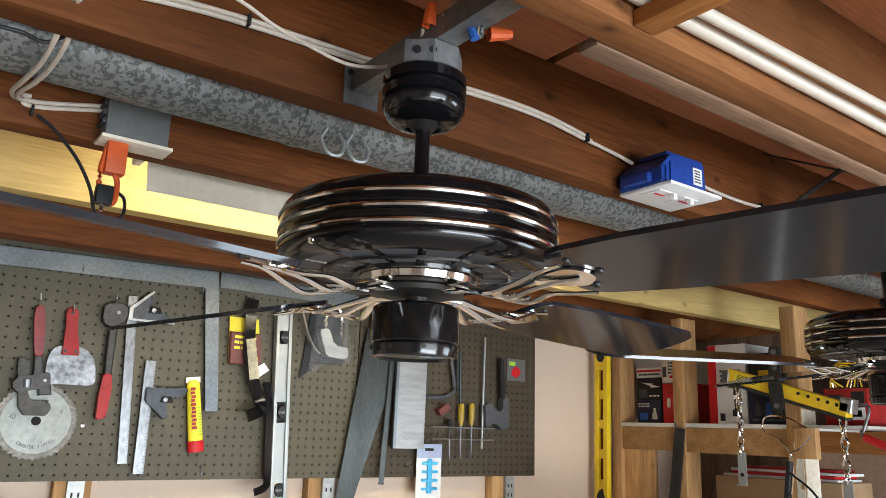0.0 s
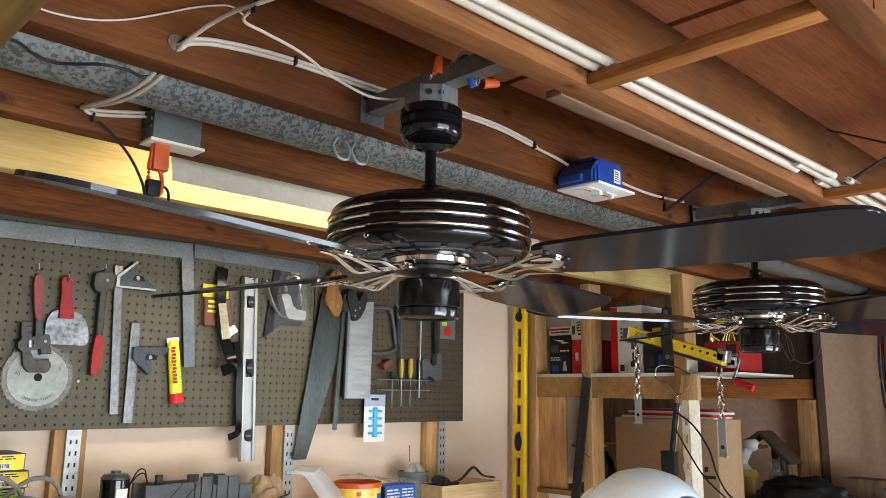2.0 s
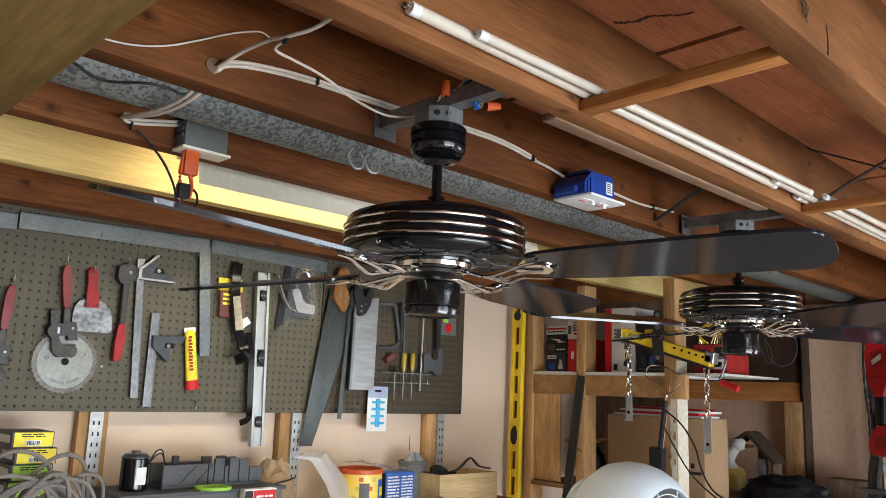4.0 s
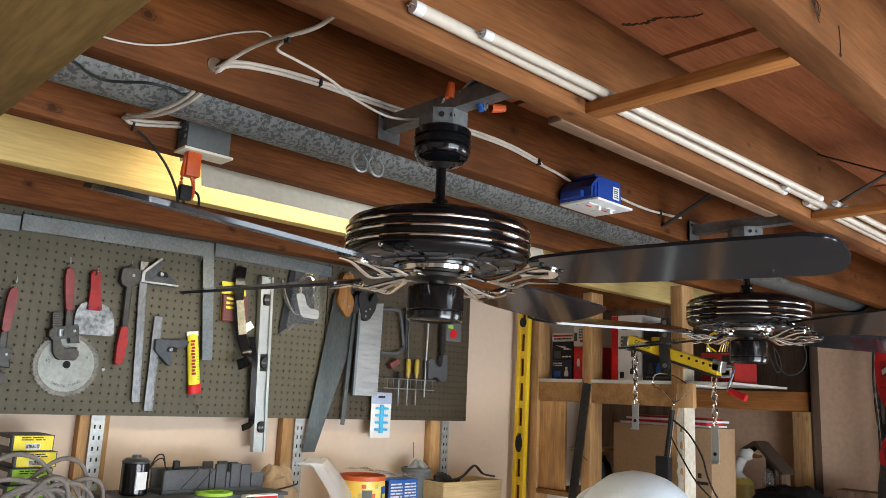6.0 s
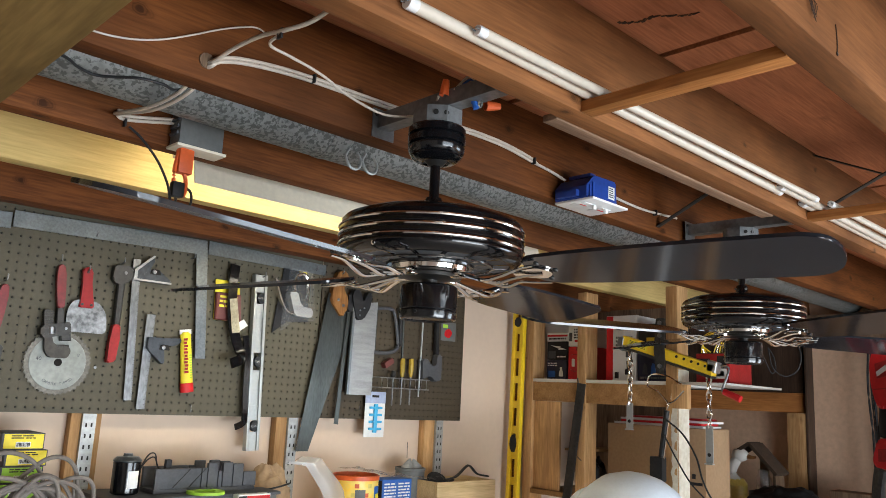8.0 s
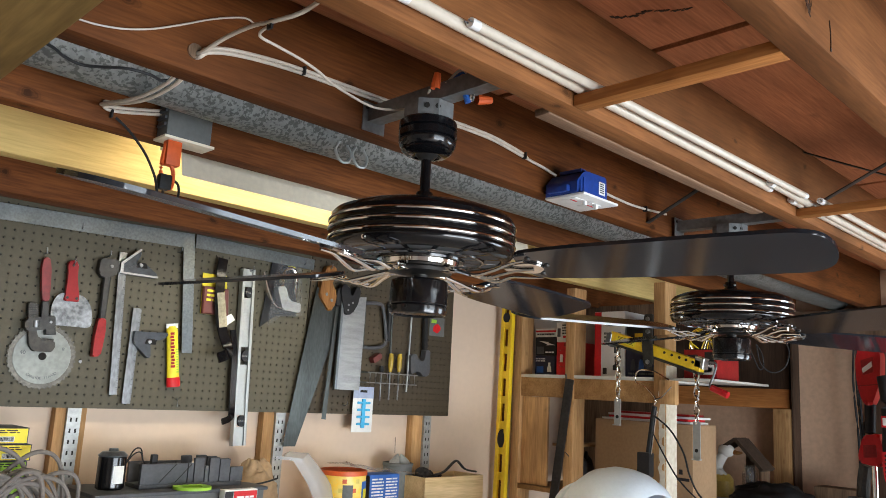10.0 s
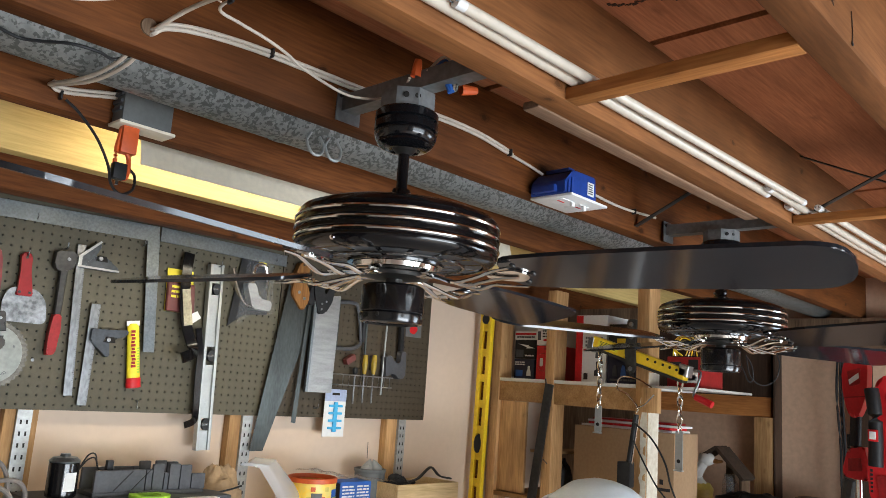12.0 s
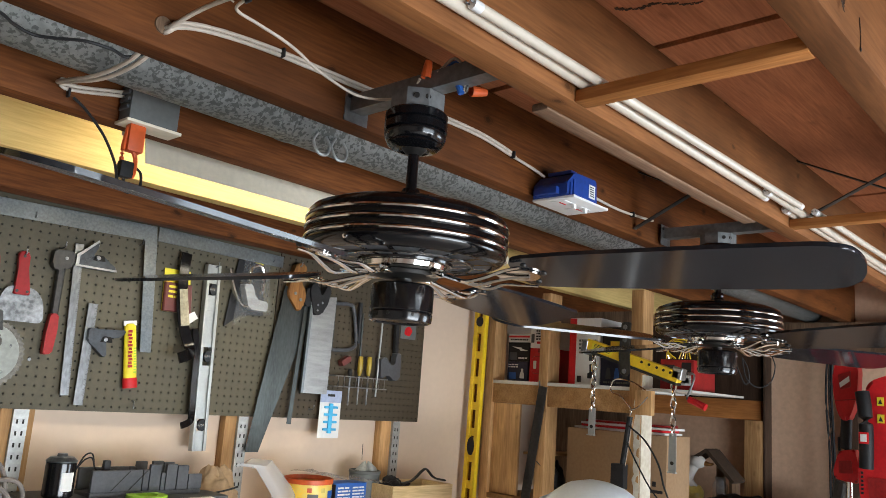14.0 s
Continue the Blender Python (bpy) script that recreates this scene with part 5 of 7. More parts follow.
kb = thing("paper_bag", "crumpled brown paper bag slumped on the shelf", "bag", 1.13, 2.16, SH)
part("bag", crumpled(bmesh.new(), 0, 0, 0, 0.095, 0.07, 0.19, 2, 0.17, 40, 22), KRAFT, kb, angle=50)
part("dark_stick", rod([(-0.15, -0.06, 0.11), (-0.02, -0.08, 0.13), (0.04, -0.07, 0.14)], 0.003, 6, 3), BLACK, kb)
pbg = thing("plastic_sleeve", "folded clear plastic sleeve with a white label", "bag", 1.22, 2.06, SH)
bm = bmesh.new()
rows = [(-0.09, 0.196, 0.03), (-0.075, 0.205, 0.02), (-0.02, 0.2, -0.01), (0.03, 0.12, -0.025), (0.065, 0.03, -0.03), (0.07, 0.001, -0.03)]
vs = [[bm.verts.new((x + 0.1 * (c / 4) * (1 - 0.4 * (z / 0.2)) + 0.02 * (1 - z / 0.2), y - 0.012 * math.sin(c * 0.8), z + 0.02 * (c / 4) + 0.004 * math.sin(c * 2.2))) for c in range(5)] for x, z, y in rows]
for a, b in zip(vs, vs[1:]):
    for c in range(4):
        bm.faces.new((a[c], a[c + 1], b[c + 1], b[c]))
part("film", bm, clear("milky_film", 0.25, (0.5, 0.52, 0.53), 0.45), pbg)
part("label", moved(boxed(-0.025, 0.025, -0.001, 0.001, -0.006, 0.006), Matrix.Translation((-0.005, -0.004, 0.203)) @ Matrix.Rotation(radians(-55), 4, "X")), PAPER, pbg, "white label strip")

cn = thing("snack_can", "yellow printed snack can with an orange-red rim", "can", 1.425, 2.065, SH)
part("wall", turned([(0.078, 0), (0.08, 0.002), (0.08, 0.15)], 40), material("yellow_printed_card", (0.8, 0.47, 0.03), 0.4, vary=0.45, scale=22, fine=60, bump=0.02, dark=(0.8, 0.66, 0.2)), cn)
part("rim", turned([(0.0795, 0.148), (0.083, 0.149), (0.083, 0.163), (0.078, 0.165), (0.077, 0.15)], 40), ORANGE, cn, "orange-red plastic rim")
# near-black disc paints the shade down inside the can
part("contents", turned([(0, 0.14), (0.0765, 0.138)], 24), HOLE_SHADE, cn, "dark disc for the shaded inside of the can")
part("round_mark", lathe(bmesh.new(), [(0.0806, 0.06), (0.0806, 0.12)], 8, None, 232, 258), GREYBOX, cn, "blue-grey printed disc")
part("logo_patch", lathe(bmesh.new(), [(0.0806, 0.05), (0.0806, 0.13)], 8, None, 286, 325), BLUECARD, cn, "dark blue printed patch")
part("logo_bar", lathe(bmesh.new(), [(0.0811, 0.075), (0.0811, 0.105)], 8, None, 292, 320), YELLOWCARD, cn)
for k in range(9):
    a0, z0 = 205 + 8.5 * k, 0.035 + 0.03 * ((k * 5) % 4)
    part("crisp_print", lathe(bmesh.new(), [(0.0804, z0), (0.0804, z0 + 0.014)], 5, None, a0, a0 + 11), ORANGE if k % 3 == 0 else YELLOWGLAZE, cn)
bb = thing("blue_carton", "blue carton with white print bars", "box", 1.615, 2.09, SH)
part("carton", boxed(-0.07, 0.07, -0.03, 0.05, 0, 0.14, bevel=0.0012), BLUECARD, bb)
bars(bb, -0.062, -0.005, -0.031, 0.02, 0.13, 10, PAPER, 11)
bars(bb, 0.005, 0.062, -0.031, 0.045, 0.13, 8, PAPER, 12)
bar_code(bb, 0.02, 0.058, -0.0312, 0.012, 0.038, 5)
part("side_panel", boxed(-0.0712, -0.0702, -0.028, 0.048, 0.004, 0.136), INK, bb, smooth=False)
fb = thing("plastic_bag", "thin clear plastic bag draped over can and carton", "bag", 1.56, 2.07, SH + 0.142)
bm = bmesh.new()
vs = [[bm.verts.new((-0.16 + 0.036 * i, -0.05 + 0.03 * j, 0.03 - 0.003 * i + 0.012 * noise.noise(Vector((i * 0.7, j * 0.9, 3))) + (0.012 if i < 4 else 0))) for j in range(5)] for i in range(11)]
for a, b in zip(vs, vs[1:]):
    for c in range(4):
        bm.faces.new((a[c], a[c + 1], b[c + 1], b[c]))
part("film", bm, clear("thin_crinkled_film", 0.2, (0.62, 0.65, 0.68), 0.4), fb).visible_shadow = False
gc = thing("paint_can", "grey metal can with oily tin spouts on top", "can", 1.815, 2.215, SH)
part("body", turned([(0, 0), (0.058, 0), (0.058, 0.15), (0.061, 0.153), (0.061, 0.162), (0.055, 0.164), (0.053, 0.156), (0, 0.154)], 32), GREYBOX, gc)
for dx, rz in ((-0.035, 20), (0.03, -25)):
    part("spout", moved(turned([(0.001, 0.045), (0.01, 0.034), (0.024, 0.008), (0.025, 0.0), (0, 0)], 16), Matrix.Translation((dx * 0.75, -0.01, 0.156)) @ Matrix.Rotation(radians(rz), 4, "Y")), ALUWHITE if rz < 0 else STANDARD, gc, "dull tin spout")
part("needle", rod([(-0.02, 0, 0.2), (-0.022, 0, 0.26)], 0.0012, 6, 1), DARKSTEEL, gc)
wb = thing("wooden_box", "open pine box with a dark steel bracket on top", "box", 1.97, 2.13, SH)
for a in ((-0.165, 0.165, -0.085, -0.073, 0, 0.122), (-0.165, 0.165, 0.073, 0.085, 0, 0.122), (-0.165, -0.153, -0.0728, 0.0728, 0, 0.122), (0.153, 0.165, -0.0728, 0.0728, 0, 0.122)):
    part("side", boxed(*a, bevel=0.0015), PINEBOX, wb)
part("bottom", boxed(-0.153, 0.153, -0.0728, 0.0728, 0, 0.01), BOARD_X, wb, smooth=False)
part("steel_bracket", moved(rod([(-0.09, 0, 0), (-0.03, 0, 0.012), (0.02, 0, 0.045), (0.045, 0, 0.05), (0.09, 0, 0.018), (0.155, 0, 0.006)], 0.008, 8, 5, flat=0.5), Matrix.Translation((0, -0.05, 0.126))), DARKSTEEL, wb, "dark steel bracket")
part("dark_scrap", crumpled(bmesh.new(), -0.08, 0.0, 0.09, 0.06, 0.05, 0.05, 7, 0.4), BLACK, wb, angle=18)
sj = thing("small_jar", "small grey capped bottle beside the wooden box", "bottle", 1.80, 2.03, SH)
part("bottle", turned([(0, 0), (0.013, 0), (0.014, 0.02), (0.009, 0.03), (0.009, 0.045), (0, 0.046)], 16), GREYBOX, sj)
ew = thing("timber_offcut", "short brown timber offcut at the shelf's end", "offcut", 2.24, 2.22, SH)
part("block", boxed(-0.05, 0.05, -0.03, 0.04, 0, 0.07, bevel=0.002), JOIST_SHADED, ew)

# ---- under the joists: cables, boxes, tubes ----
J1, J0 = 1.003, 1.403


def cable(name, label, pts, r=0.0042, mat=CABLE, flat=1.0):
    t = thing(name, label, "cable", *pts[0])
    wpart("sheath", rod(pts, r, 8, 7, flat), mat, t)
    return t


cable("house_wire", "white sheathed house wire clipped along the joist", [(0.21, J1 + 0.03, 2.230), (0.212, J1 - 0.006, 2.226), (0.226, J1 - 0.008, 2.238), (0.267, J1 - 0.008, 2.250), (0.334, J1 - 0.008, 2.259), (0.413, J1 - 0.008, 2.264), (0.512, J1 - 0.008, 2.266), (0.629, J1 - 0.008, 2.269), (0.740, J1 - 0.008, 2.276), (0.846, J1 - 0.008, 2.281), (0.942, J1 - 0.008, 2.280), (1.034, J1 - 0.008, 2.270), (1.12, J1 - 0.01, 2.26), (1.16, J1 - 0.02, 2.247)], 0.0036)
cable("house_wire", "white sheathed house wire clipped along the joist", [(0.21, J1 + 0.03, 2.237), (0.212, J1 - 0.006, 2.233), (0.226, J1 - 0.009, 2.245), (0.267, J1 - 0.009, 2.257), (0.334, J1 - 0.009, 2.266), (0.413, J1 - 0.009, 2.271), (0.512, J1 - 0.009, 2.273), (0.629, J1 - 0.009, 2.276), (0.740, J1 - 0.009, 2.283), (0.846, J1 - 0.009, 2.288), (0.942, J1 - 0.009, 2.287), (1.034, J1 - 0.009, 2.277), (1.06, J1 - 0.01, 2.268)], 0.0034)
cable("house_wire", "white wire slung from the joist to the next", [(0.212, J1 - 0.01, 2.232), (0.222, 0.93, 2.245), (0.225, 0.86, 2.243), (0.225, 0.80, 2.232), (0.24, 0.74, 2.236), (0.25, 0.66, 2.262)], 0.0034)
cable("house_wire", "thin white wire looping down to the fan box", [(0.225, 0.808, 2.229), (0.231, 0.847, 2.226), (0.27, 0.855, 2.224), (0.319, 0.863, 2.222), (0.364, 0.878, 2.221), (0.406, 0.898, 2.22), (0.461, 0.915, 2.219), (0.516, 0.925, 2.218), (0.549, 0.916, 2.219), (0.573, 0.895, 2.222), (0.587, 0.86, 2.23), (0.57, 0.825, 2.242)], 0.0024)
cable("bell_wire", "thin tan wire along the joist face", [(-0.02, J1 - 0.006, 2.222), (0.024, J1 - 0.006, 2.217), (0.075, J1 - 0.006, 2.224), (0.124, J1 - 0.006, 2.241), (0.173, J1 - 0.006, 2.267), (0.221, J1 - 0.006, 2.295), (0.262, J1 - 0.006, 2.315), (0.29, J1 - 0.006, 2.324), (0.312, J1 - 0.006, 2.318)], 0.0016)
cable("house_wire", "white wire running from the blue box along the joist", [(1.27, J1 - 0.012, 2.262), (1.35, J1 - 0.008, 2.26), (1.45, J1 - 0.008, 2.253), (1.56, J1 - 0.008, 2.252), (1.72, J1 - 0.008, 2.262)], 0.0036)
cable("tail_wire", "black wire lying along the duct", [(-0.15, 1.07, 2.203), (0.0, 1.09, 2.203), (0.045, 1.119, 2.202), (0.075, 1.128, 2.201), (0.101, 1.111, 2.201), (0.131, 1.082, 2.201), (0.168, 1.076, 2.201), (0.195, 1.087, 2.202), (0.215, 1.075, 2.212)], 0.0027, BLACK)
for dx in (0.0, 0.013):
    cable("house_wire", "white wire crossing under the duct", [(0.21 + dx, 1.06, 2.235), (0.204 + dx, 1.066, 2.206), (0.202 + dx, 1.14, 2.198), (0.195 + dx, 1.21, 2.198), (0.192 + dx * 0.7, 1.3, 2.212), (0.204 + dx * 0.4, 1.375, 2.23), (0.224 + dx * 0.3, 1.396, 2.238)], 0.0036)
for dz in (0.0, 0.008):
    cable("house_wire", "white wire looping into the grey box", [(0.228, 1.396, 2.238 + dz), (0.217, 1.394, 2.234 + dz * 1.2), (0.226, 1.393, 2.229 + dz), (0.255, 1.394, 2.233 + dz), (0.3, 1.394, 2.243 + dz), (0.336, 1.39, 2.25 + dz)], 0.0036)
for x, y, z in ((0.41, J1 - 0.011, 2.268), (1.045, J1 - 0.012, 2.27), (1.6, J1 - 0.008, 2.254), (0.225, 0.81, 2.23), (0.232, 1.392, 2.222)):
    t = thing("cable_staple", "small black cable staple", "staple", x, y, z, group="cable staples")
    part("strap", boxed(-0.002, 0.002, -0.007, 0.006, -0.008, 0.008, bevel=0.001), BLACK, t)
kn = thing("joist_hole", "dark drilled cable hole in the joist", "hole", 0.207, J1 - 0.0005, 2.236, kind="structure")
part("rim", moved(turned([(0, 0.0008), (0.013, 0.0006), (0.0135, -0.003)], 18), Matrix.Rotation(radians(90), 4, "X")), GREYWOOD, kn)

gb = thing("junction_box", "dark grey junction box with a white cover plate", "junction box", 0.38, 1.36, 2.2)
part("body", boxed(-0.047, 0.053, -0.005, 0.043, 0.0, 0.072, bevel=0.004), GREYBOX, gb)
part("cover_plate", boxed(-0.052, 0.06, -0.01, 0.044, -0.0065, -0.0005, bevel=0.0015), HOODWARM, gb, "dusty white cover plate")
for dz in (0.02, 0.035, 0.05):
    part("clamp_rib", boxed(-0.052, -0.047, 0.0, 0.035, dz, dz + 0.007, bevel=0.001), GREY, gb)
pl = thing("orange_connector", "orange power connector hung with a black cord", "connector", 0.355, 1.372, 2.185)
part("socket", boxed(-0.014, 0.018, -0.012, 0.012, -0.045, 0.0085, bevel=0.004), ORANGE, pl)
part("orange_lead", rod([(-0.012, 0, 0.0), (-0.018, -0.002, -0.045), (-0.014, -0.004, -0.085), (0.006, -0.004, -0.092), (0.01, 0, -0.06), (0.004, 0, -0.043)], 0.0045, 8, 6), ORANGE, pl)
part("black_plug", boxed(-0.022, 0.004, -0.014, 0.006, -0.098, -0.066, bevel=0.004), BLACK, pl)
part("black_cord", rod([(-0.115, 0.015, 0.03), (-0.09, 0.008, 0.01), (-0.055, 0.0, -0.03), (-0.03, -0.004, -0.075), (-0.02, -0.006, -0.11), (0.0, -0.008, -0.125), (0.022, -0.006, -0.11), (0.022, -0.004, -0.082), (0.006, 0, -0.07)], 0.0028, 8, 6), BLACK, pl)
part("prong", boxed(-0.013, -0.007, -0.006, -0.002, -0.108, -0.098), CHROME, pl)

be = thing("outlet_box", "blue plastic outlet box with a white receptacle plate below", "outlet box", 1.21, 0.945, 2.19)
part("body", plated(round_outline([(-0.07, 0.0), (-0.07, 0.03), (-0.046, 0.054), (-0.03, 0.06), (0.052, 0.062), (0.058, 0.0)], 0.004), -0.04, 0.053, 0.003), BLUE, be, "bright blue plastic body")
for lx, lz in ((-0.058, 0.02), (-0.045, 0.03)):
    part("side_rib", boxed(lx - 0.003, lx + 0.003, -0.0435, -0.0402, 0.003, lz + 0.012, bevel=0.001), BLUE, be)
part("top_lug", boxed(-0.034, -0.01, -0.025, 0.04, 0.0612, 0.07, bevel=0.002), BLUE, be)
part("side_lug", boxed(-0.084, -0.0705, -0.02, 0.04, 0.004, 0.02, bevel=0.002), BLUE, be)
part("plate", boxed(-0.068, 0.08, -0.058, 0.056, -0.0065, -0.0005, bevel=0.0015), WHITE, be, "white cover plate")
for sx in (-0.035, 0.035):
    r = part("receptacle", boxed(sx - 0.02, sx + 0.02, -0.025, 0.02, -0.0085, -0.0067, bevel=0.0008), WHITE, be)
    part("red_mark", boxed(sx - 0.012, sx + 0.012, -0.008, -0.004, -0.0095, -0.0087), RED, r, smooth=False)
for sx in (-0.018, 0.03):
    part("toggle", boxed(sx - 0.005, sx + 0.005, -0.03, -0.022, -0.02, -0.0087, bevel=0.002), WHITE, be)
stk = part("sticker", boxed(0.02, 0.046, -0.0412, -0.0402, 0.014, 0.046), PAPER, be, "small printed sticker")
bars(stk, 0.023, 0.043, -0.0415, 0.017, 0.043, 5, GREY, 6)

# stored fluorescent tubes lying on the blocking
for x0, x1, yy, r, slant in ((0.285, 1.49, 0.592, 0.0098, 0), (0.404, 1.6, 0.572, 0.0078, -1.1), (1.44, 2.64, 0.5715, 0.0098, 0.3), (1.62, 2.82, 0.592, 0.0105, 0), (1.66, 2.87, 0.538, 0.008, -0.6)):
    t = thing("fluorescent_tube", "unlit white fluorescent tube stored on the blocking", "tube", x0, yy, 2.2205 + r, slant, group="stored fluorescent tubes")
    part("glass", turned([(r * 0.6, 0.012), (r, 0.016), (r, x1 - x0 - 0.016), (r * 0.6, x1 - x0 - 0.012)], 20, mx), TUBEWHITE, t)
    for a, b in ((0.0, 0.017), (x1 - x0 - 0.017, x1 - x0)):
        c = part("end_cap", turned([(0, a), (r * 0.97, a), (r * 1.01, a + 0.002), (r * 1.01, b)], 20, mx), WHITE, t, "dull white end cap")
    for q in (-0.004, 0.004):
        part("pin", rod([(-0.007, q, 0), (0.002, q, 0)], 0.0012, 6, 1), ALU, t)

# a drying split with its nail, and dangling fibres, on the near joist
JF = 0.205
t = thing("timber_split", "thin dark drying split in the joist face", "split", 0.752, JF - 0.0006, 2.207, kind="structure")
part("gap", rod([(0, 0, 0), (0.002, 0, 0.02), (-0.001, 0, 0.044)], 0.0009, 5, 3), DARKWOOD, t)
part("nail_head", moved(turned([(0, 0.0015), (0.003, 0.001), (0.003, 0)], 8), Matrix.Rotation(radians(90), 4, "X")), DARKSTEEL, t)
t = thing("hanging_fibres", "dark cobweb fibres hanging from the joist", "cobweb", 0.66, JF - 0.001, 2.243)
r6 = random.Random(6)
for k in range(9):
    a, b = r6.uniform(-0.014, 0.014), r6.uniform(-0.012, 0.012)
    part("fibre", rod([(a, 0, 0.014), (a + r6.uniform(-0.01, 0.01), -0.003, 0.004), (b, -0.004, -0.006 - 0.02 * r6.random())], 0.00045, 4, 3), DARKWOOD, t)

# hooks on the duct
hkt = thing("screw_hook", "pair of bent zinc hooks under the duct", "hook", 0.62, 1.135, 2.196)
for dx in (0.0, 0.045):
    part("hook", rod([(dx - 0.012, 0, 0.02), (dx - 0.02, 0, 0.0), (dx - 0.008, -0.004, -0.022), (dx + 0.012, -0.004, -0.02), (dx + 0.02, 0, 0.0), (dx + 0.012, 0.004, 0.018)], 0.0032, 8, 5), ALUWHITE, hkt)

# wire connectors over the first fan
wn = thing("wire_connectors", "orange wire nuts and loose leads at the fan box", "wire nut", 0.575, 0.81, 2.235)
nut = [(0, 0.03), (0.006, 0.029), (0.0075, 0.02), (0.009, 0.002), (0.009, 0)]
part("wire_nut", turned(nut, 10, Matrix.Translation((-0.006, 0.0, 0.005)) @ Matrix.Rotation(radians(8), 4, "X")), ORANGE, wn)
part("wire_nut", turned(nut, 10, Matrix.Translation((0.035, -0.065, -0.018)) @ Matrix.Rotation(radians(80), 4, "Y") @ Matrix.Rotation(radians(20), 4, "X")), ORANGE, wn)
for s, mt in ((0, CABLE), (1, BLUECARD), (2, CABLE), (3, GREYBOX)):
    part("lead", rod([(0.0 + 0.006 * s, -0.02, 0.012), (0.012 + 0.004 * s, -0.045, 0.035 - 0.004 * s), (0.02 + 0.003 * s, -0.062, 0.01), (0.022, -0.05 - 0.006 * s, -0.018), (0.03, -0.058, -0.02)], 0.0023, 6, 5), mt, wn)
part("tape_wrap", rod([(0.012, -0.04, 0.012), (0.018, -0.052, -0.01), (0.022, -0.056, -0.025)], 0.006, 8, 3), BLUECARD, wn, "blue tape wrap")


# ---- the shelving frame at the east end ----
SX = 2.55
SWAP = Matrix(((0, 1, 0, 0), (1, 0, 0, 0), (0, 0, 1, 0), (0, 0, 0, 1)))


def yplate(outline, x0, x1, bevel=0.0):
    """A flat piece cut to an outline of (y, z), from x0 to x1."""
    return moved(plated(outline, x0, x1, bevel), SWAP)


sf = thing("timber_shelving", "rough timber shelving frame with bare posts and boards", "shelving", SX + 0.2, 1.8, 0)
for y0, y1 in ((1.905, 1.952), (1.459, 1.511), (2.205, 2.25)):
    wpart("post", boxed(SX, SX + 0.088, y0, y1, 0, 2.2, bevel=0.002), STUD, sf, "bare pine post")
wpart("painted_side", boxed(SX + 0.004, SX + 0.086, 1.4555, 1.4585, 0.9, 1.86), TRIMPAINT, sf, "flaking white paint on the post's side")
rnd = random.Random(8)
edge = [(1.487 + rnd.uniform(-0.006, 0.004), 0.95 + 0.022 * i) for i in range(38)]
wpart("painted_face", yplate([(1.4595, 0.95)] + edge + [(1.4595, 1.78)], SX - 0.001, SX - 0.0002), TRIMPAINT, sf, "flaking cream paint on the post's face", smooth=False)
for zz, hh in ((1.775, 0.03), (1.62, 0.012), (1.56, 0.02), (1.46, 0.015)):
    wpart("bare_patch", yplate(round_outline([(1.462, zz - hh), (1.474, zz - hh * 0.6), (1.472, zz + hh * 0.5), (1.463, zz + hh)], 0.003), SX - 0.0016, SX - 0.0011), STUD, sf, "bare wood where paint has flaked")
wpart("shelf_board", boxed(SX + 0.002, 3.05, 1.25, 1.4545, 1.802, 1.811, bevel=0.001), HOOD, sf, "white-edged shelf board")
wpart("shelf_board", boxed(SX + 0.002, 3.05, 1.513, 2.203, 1.797, 1.811, bevel=0.001), HOOD, sf, "white-edged shelf board")
wpart("apron", boxed(SX + 0.006, SX + 0.042, 1.953, 2.204, 1.71, 1.796, bevel=0.002), BOARD_X, sf)
wpart("apron", boxed(SX + 0.006, SX + 0.042, 1.512, 1.904, 1.708, 1.796, bevel=0.002), BOARD_X, sf)
wpart("apron", boxed(SX - 0.03, SX - 0.001, 1.40, 1.47, 1.705, 1.8, bevel=0.002), STUD, sf)
wpart("side_panel", boxed(SX + 0.02, SX + 0.035, 2.058, 2.204, 1.318, 1.709, bevel=0.001), STUD, sf, "varnished timber panel")
wpart("low_shelf", boxed(SX, 3.1, 1.953, 2.203, 1.295, 1.315, bevel=0.001), BOARD_X, sf)
wpart("low_shelf", boxed(SX, 3.1, 1.3, 1.904, 1.262, 1.282, bevel=0.001), BOARD_X, sf)
wpart("small_shelf", boxed(SX + 0.06, 3.0, 1.953, 2.056, 1.495, 1.506), BOARD_X, sf)
wpart("back_panel", boxed(3.12, 3.13, 1.78, 2.28, 0.6, 2.19), GREYWOOD, sf, "dark back board")


def carton(name, label, y0, y1, z0, z1, mat, x=SX + 0.1, depth=0.2, category="box"):
    t = thing(name, label, category, x + depth / 2, (y0 + y1) / 2, z0)
    wpart("carton", boxed(x, x + depth, y0, y1, z0 + 0.0005, z1, bevel=0.0015), mat, t)
    return t


def face(t, y0, y1, z0, z1, mat, x, name="printed_panel", label=""):
    return wpart(name, boxed(x - 0.0012, x - 0.0002, y0, y1, z0, z1), mat, t, label, smooth=False)


x = SX + 0.1
def strokes(t, ya, yb, za, zb, rows, mat, x, seed):
    """Unreadable print as short bars on a carton's front."""
    r = random.Random(seed)
    bm = bmesh.new()
    h = (zb - za) / rows
    for k in range(rows):
        y = yb
        while y > ya + 0.004:
            w = min(r.uniform(0.006, 0.02), y - ya)
            box(bm, x - 0.0018, x - 0.0012, y - w, y, za + k * h + h * 0.25, za + k * h + h * 0.8)
            y -= w + 0.003
    wpart("print_line", bm, mat, t, smooth=False)


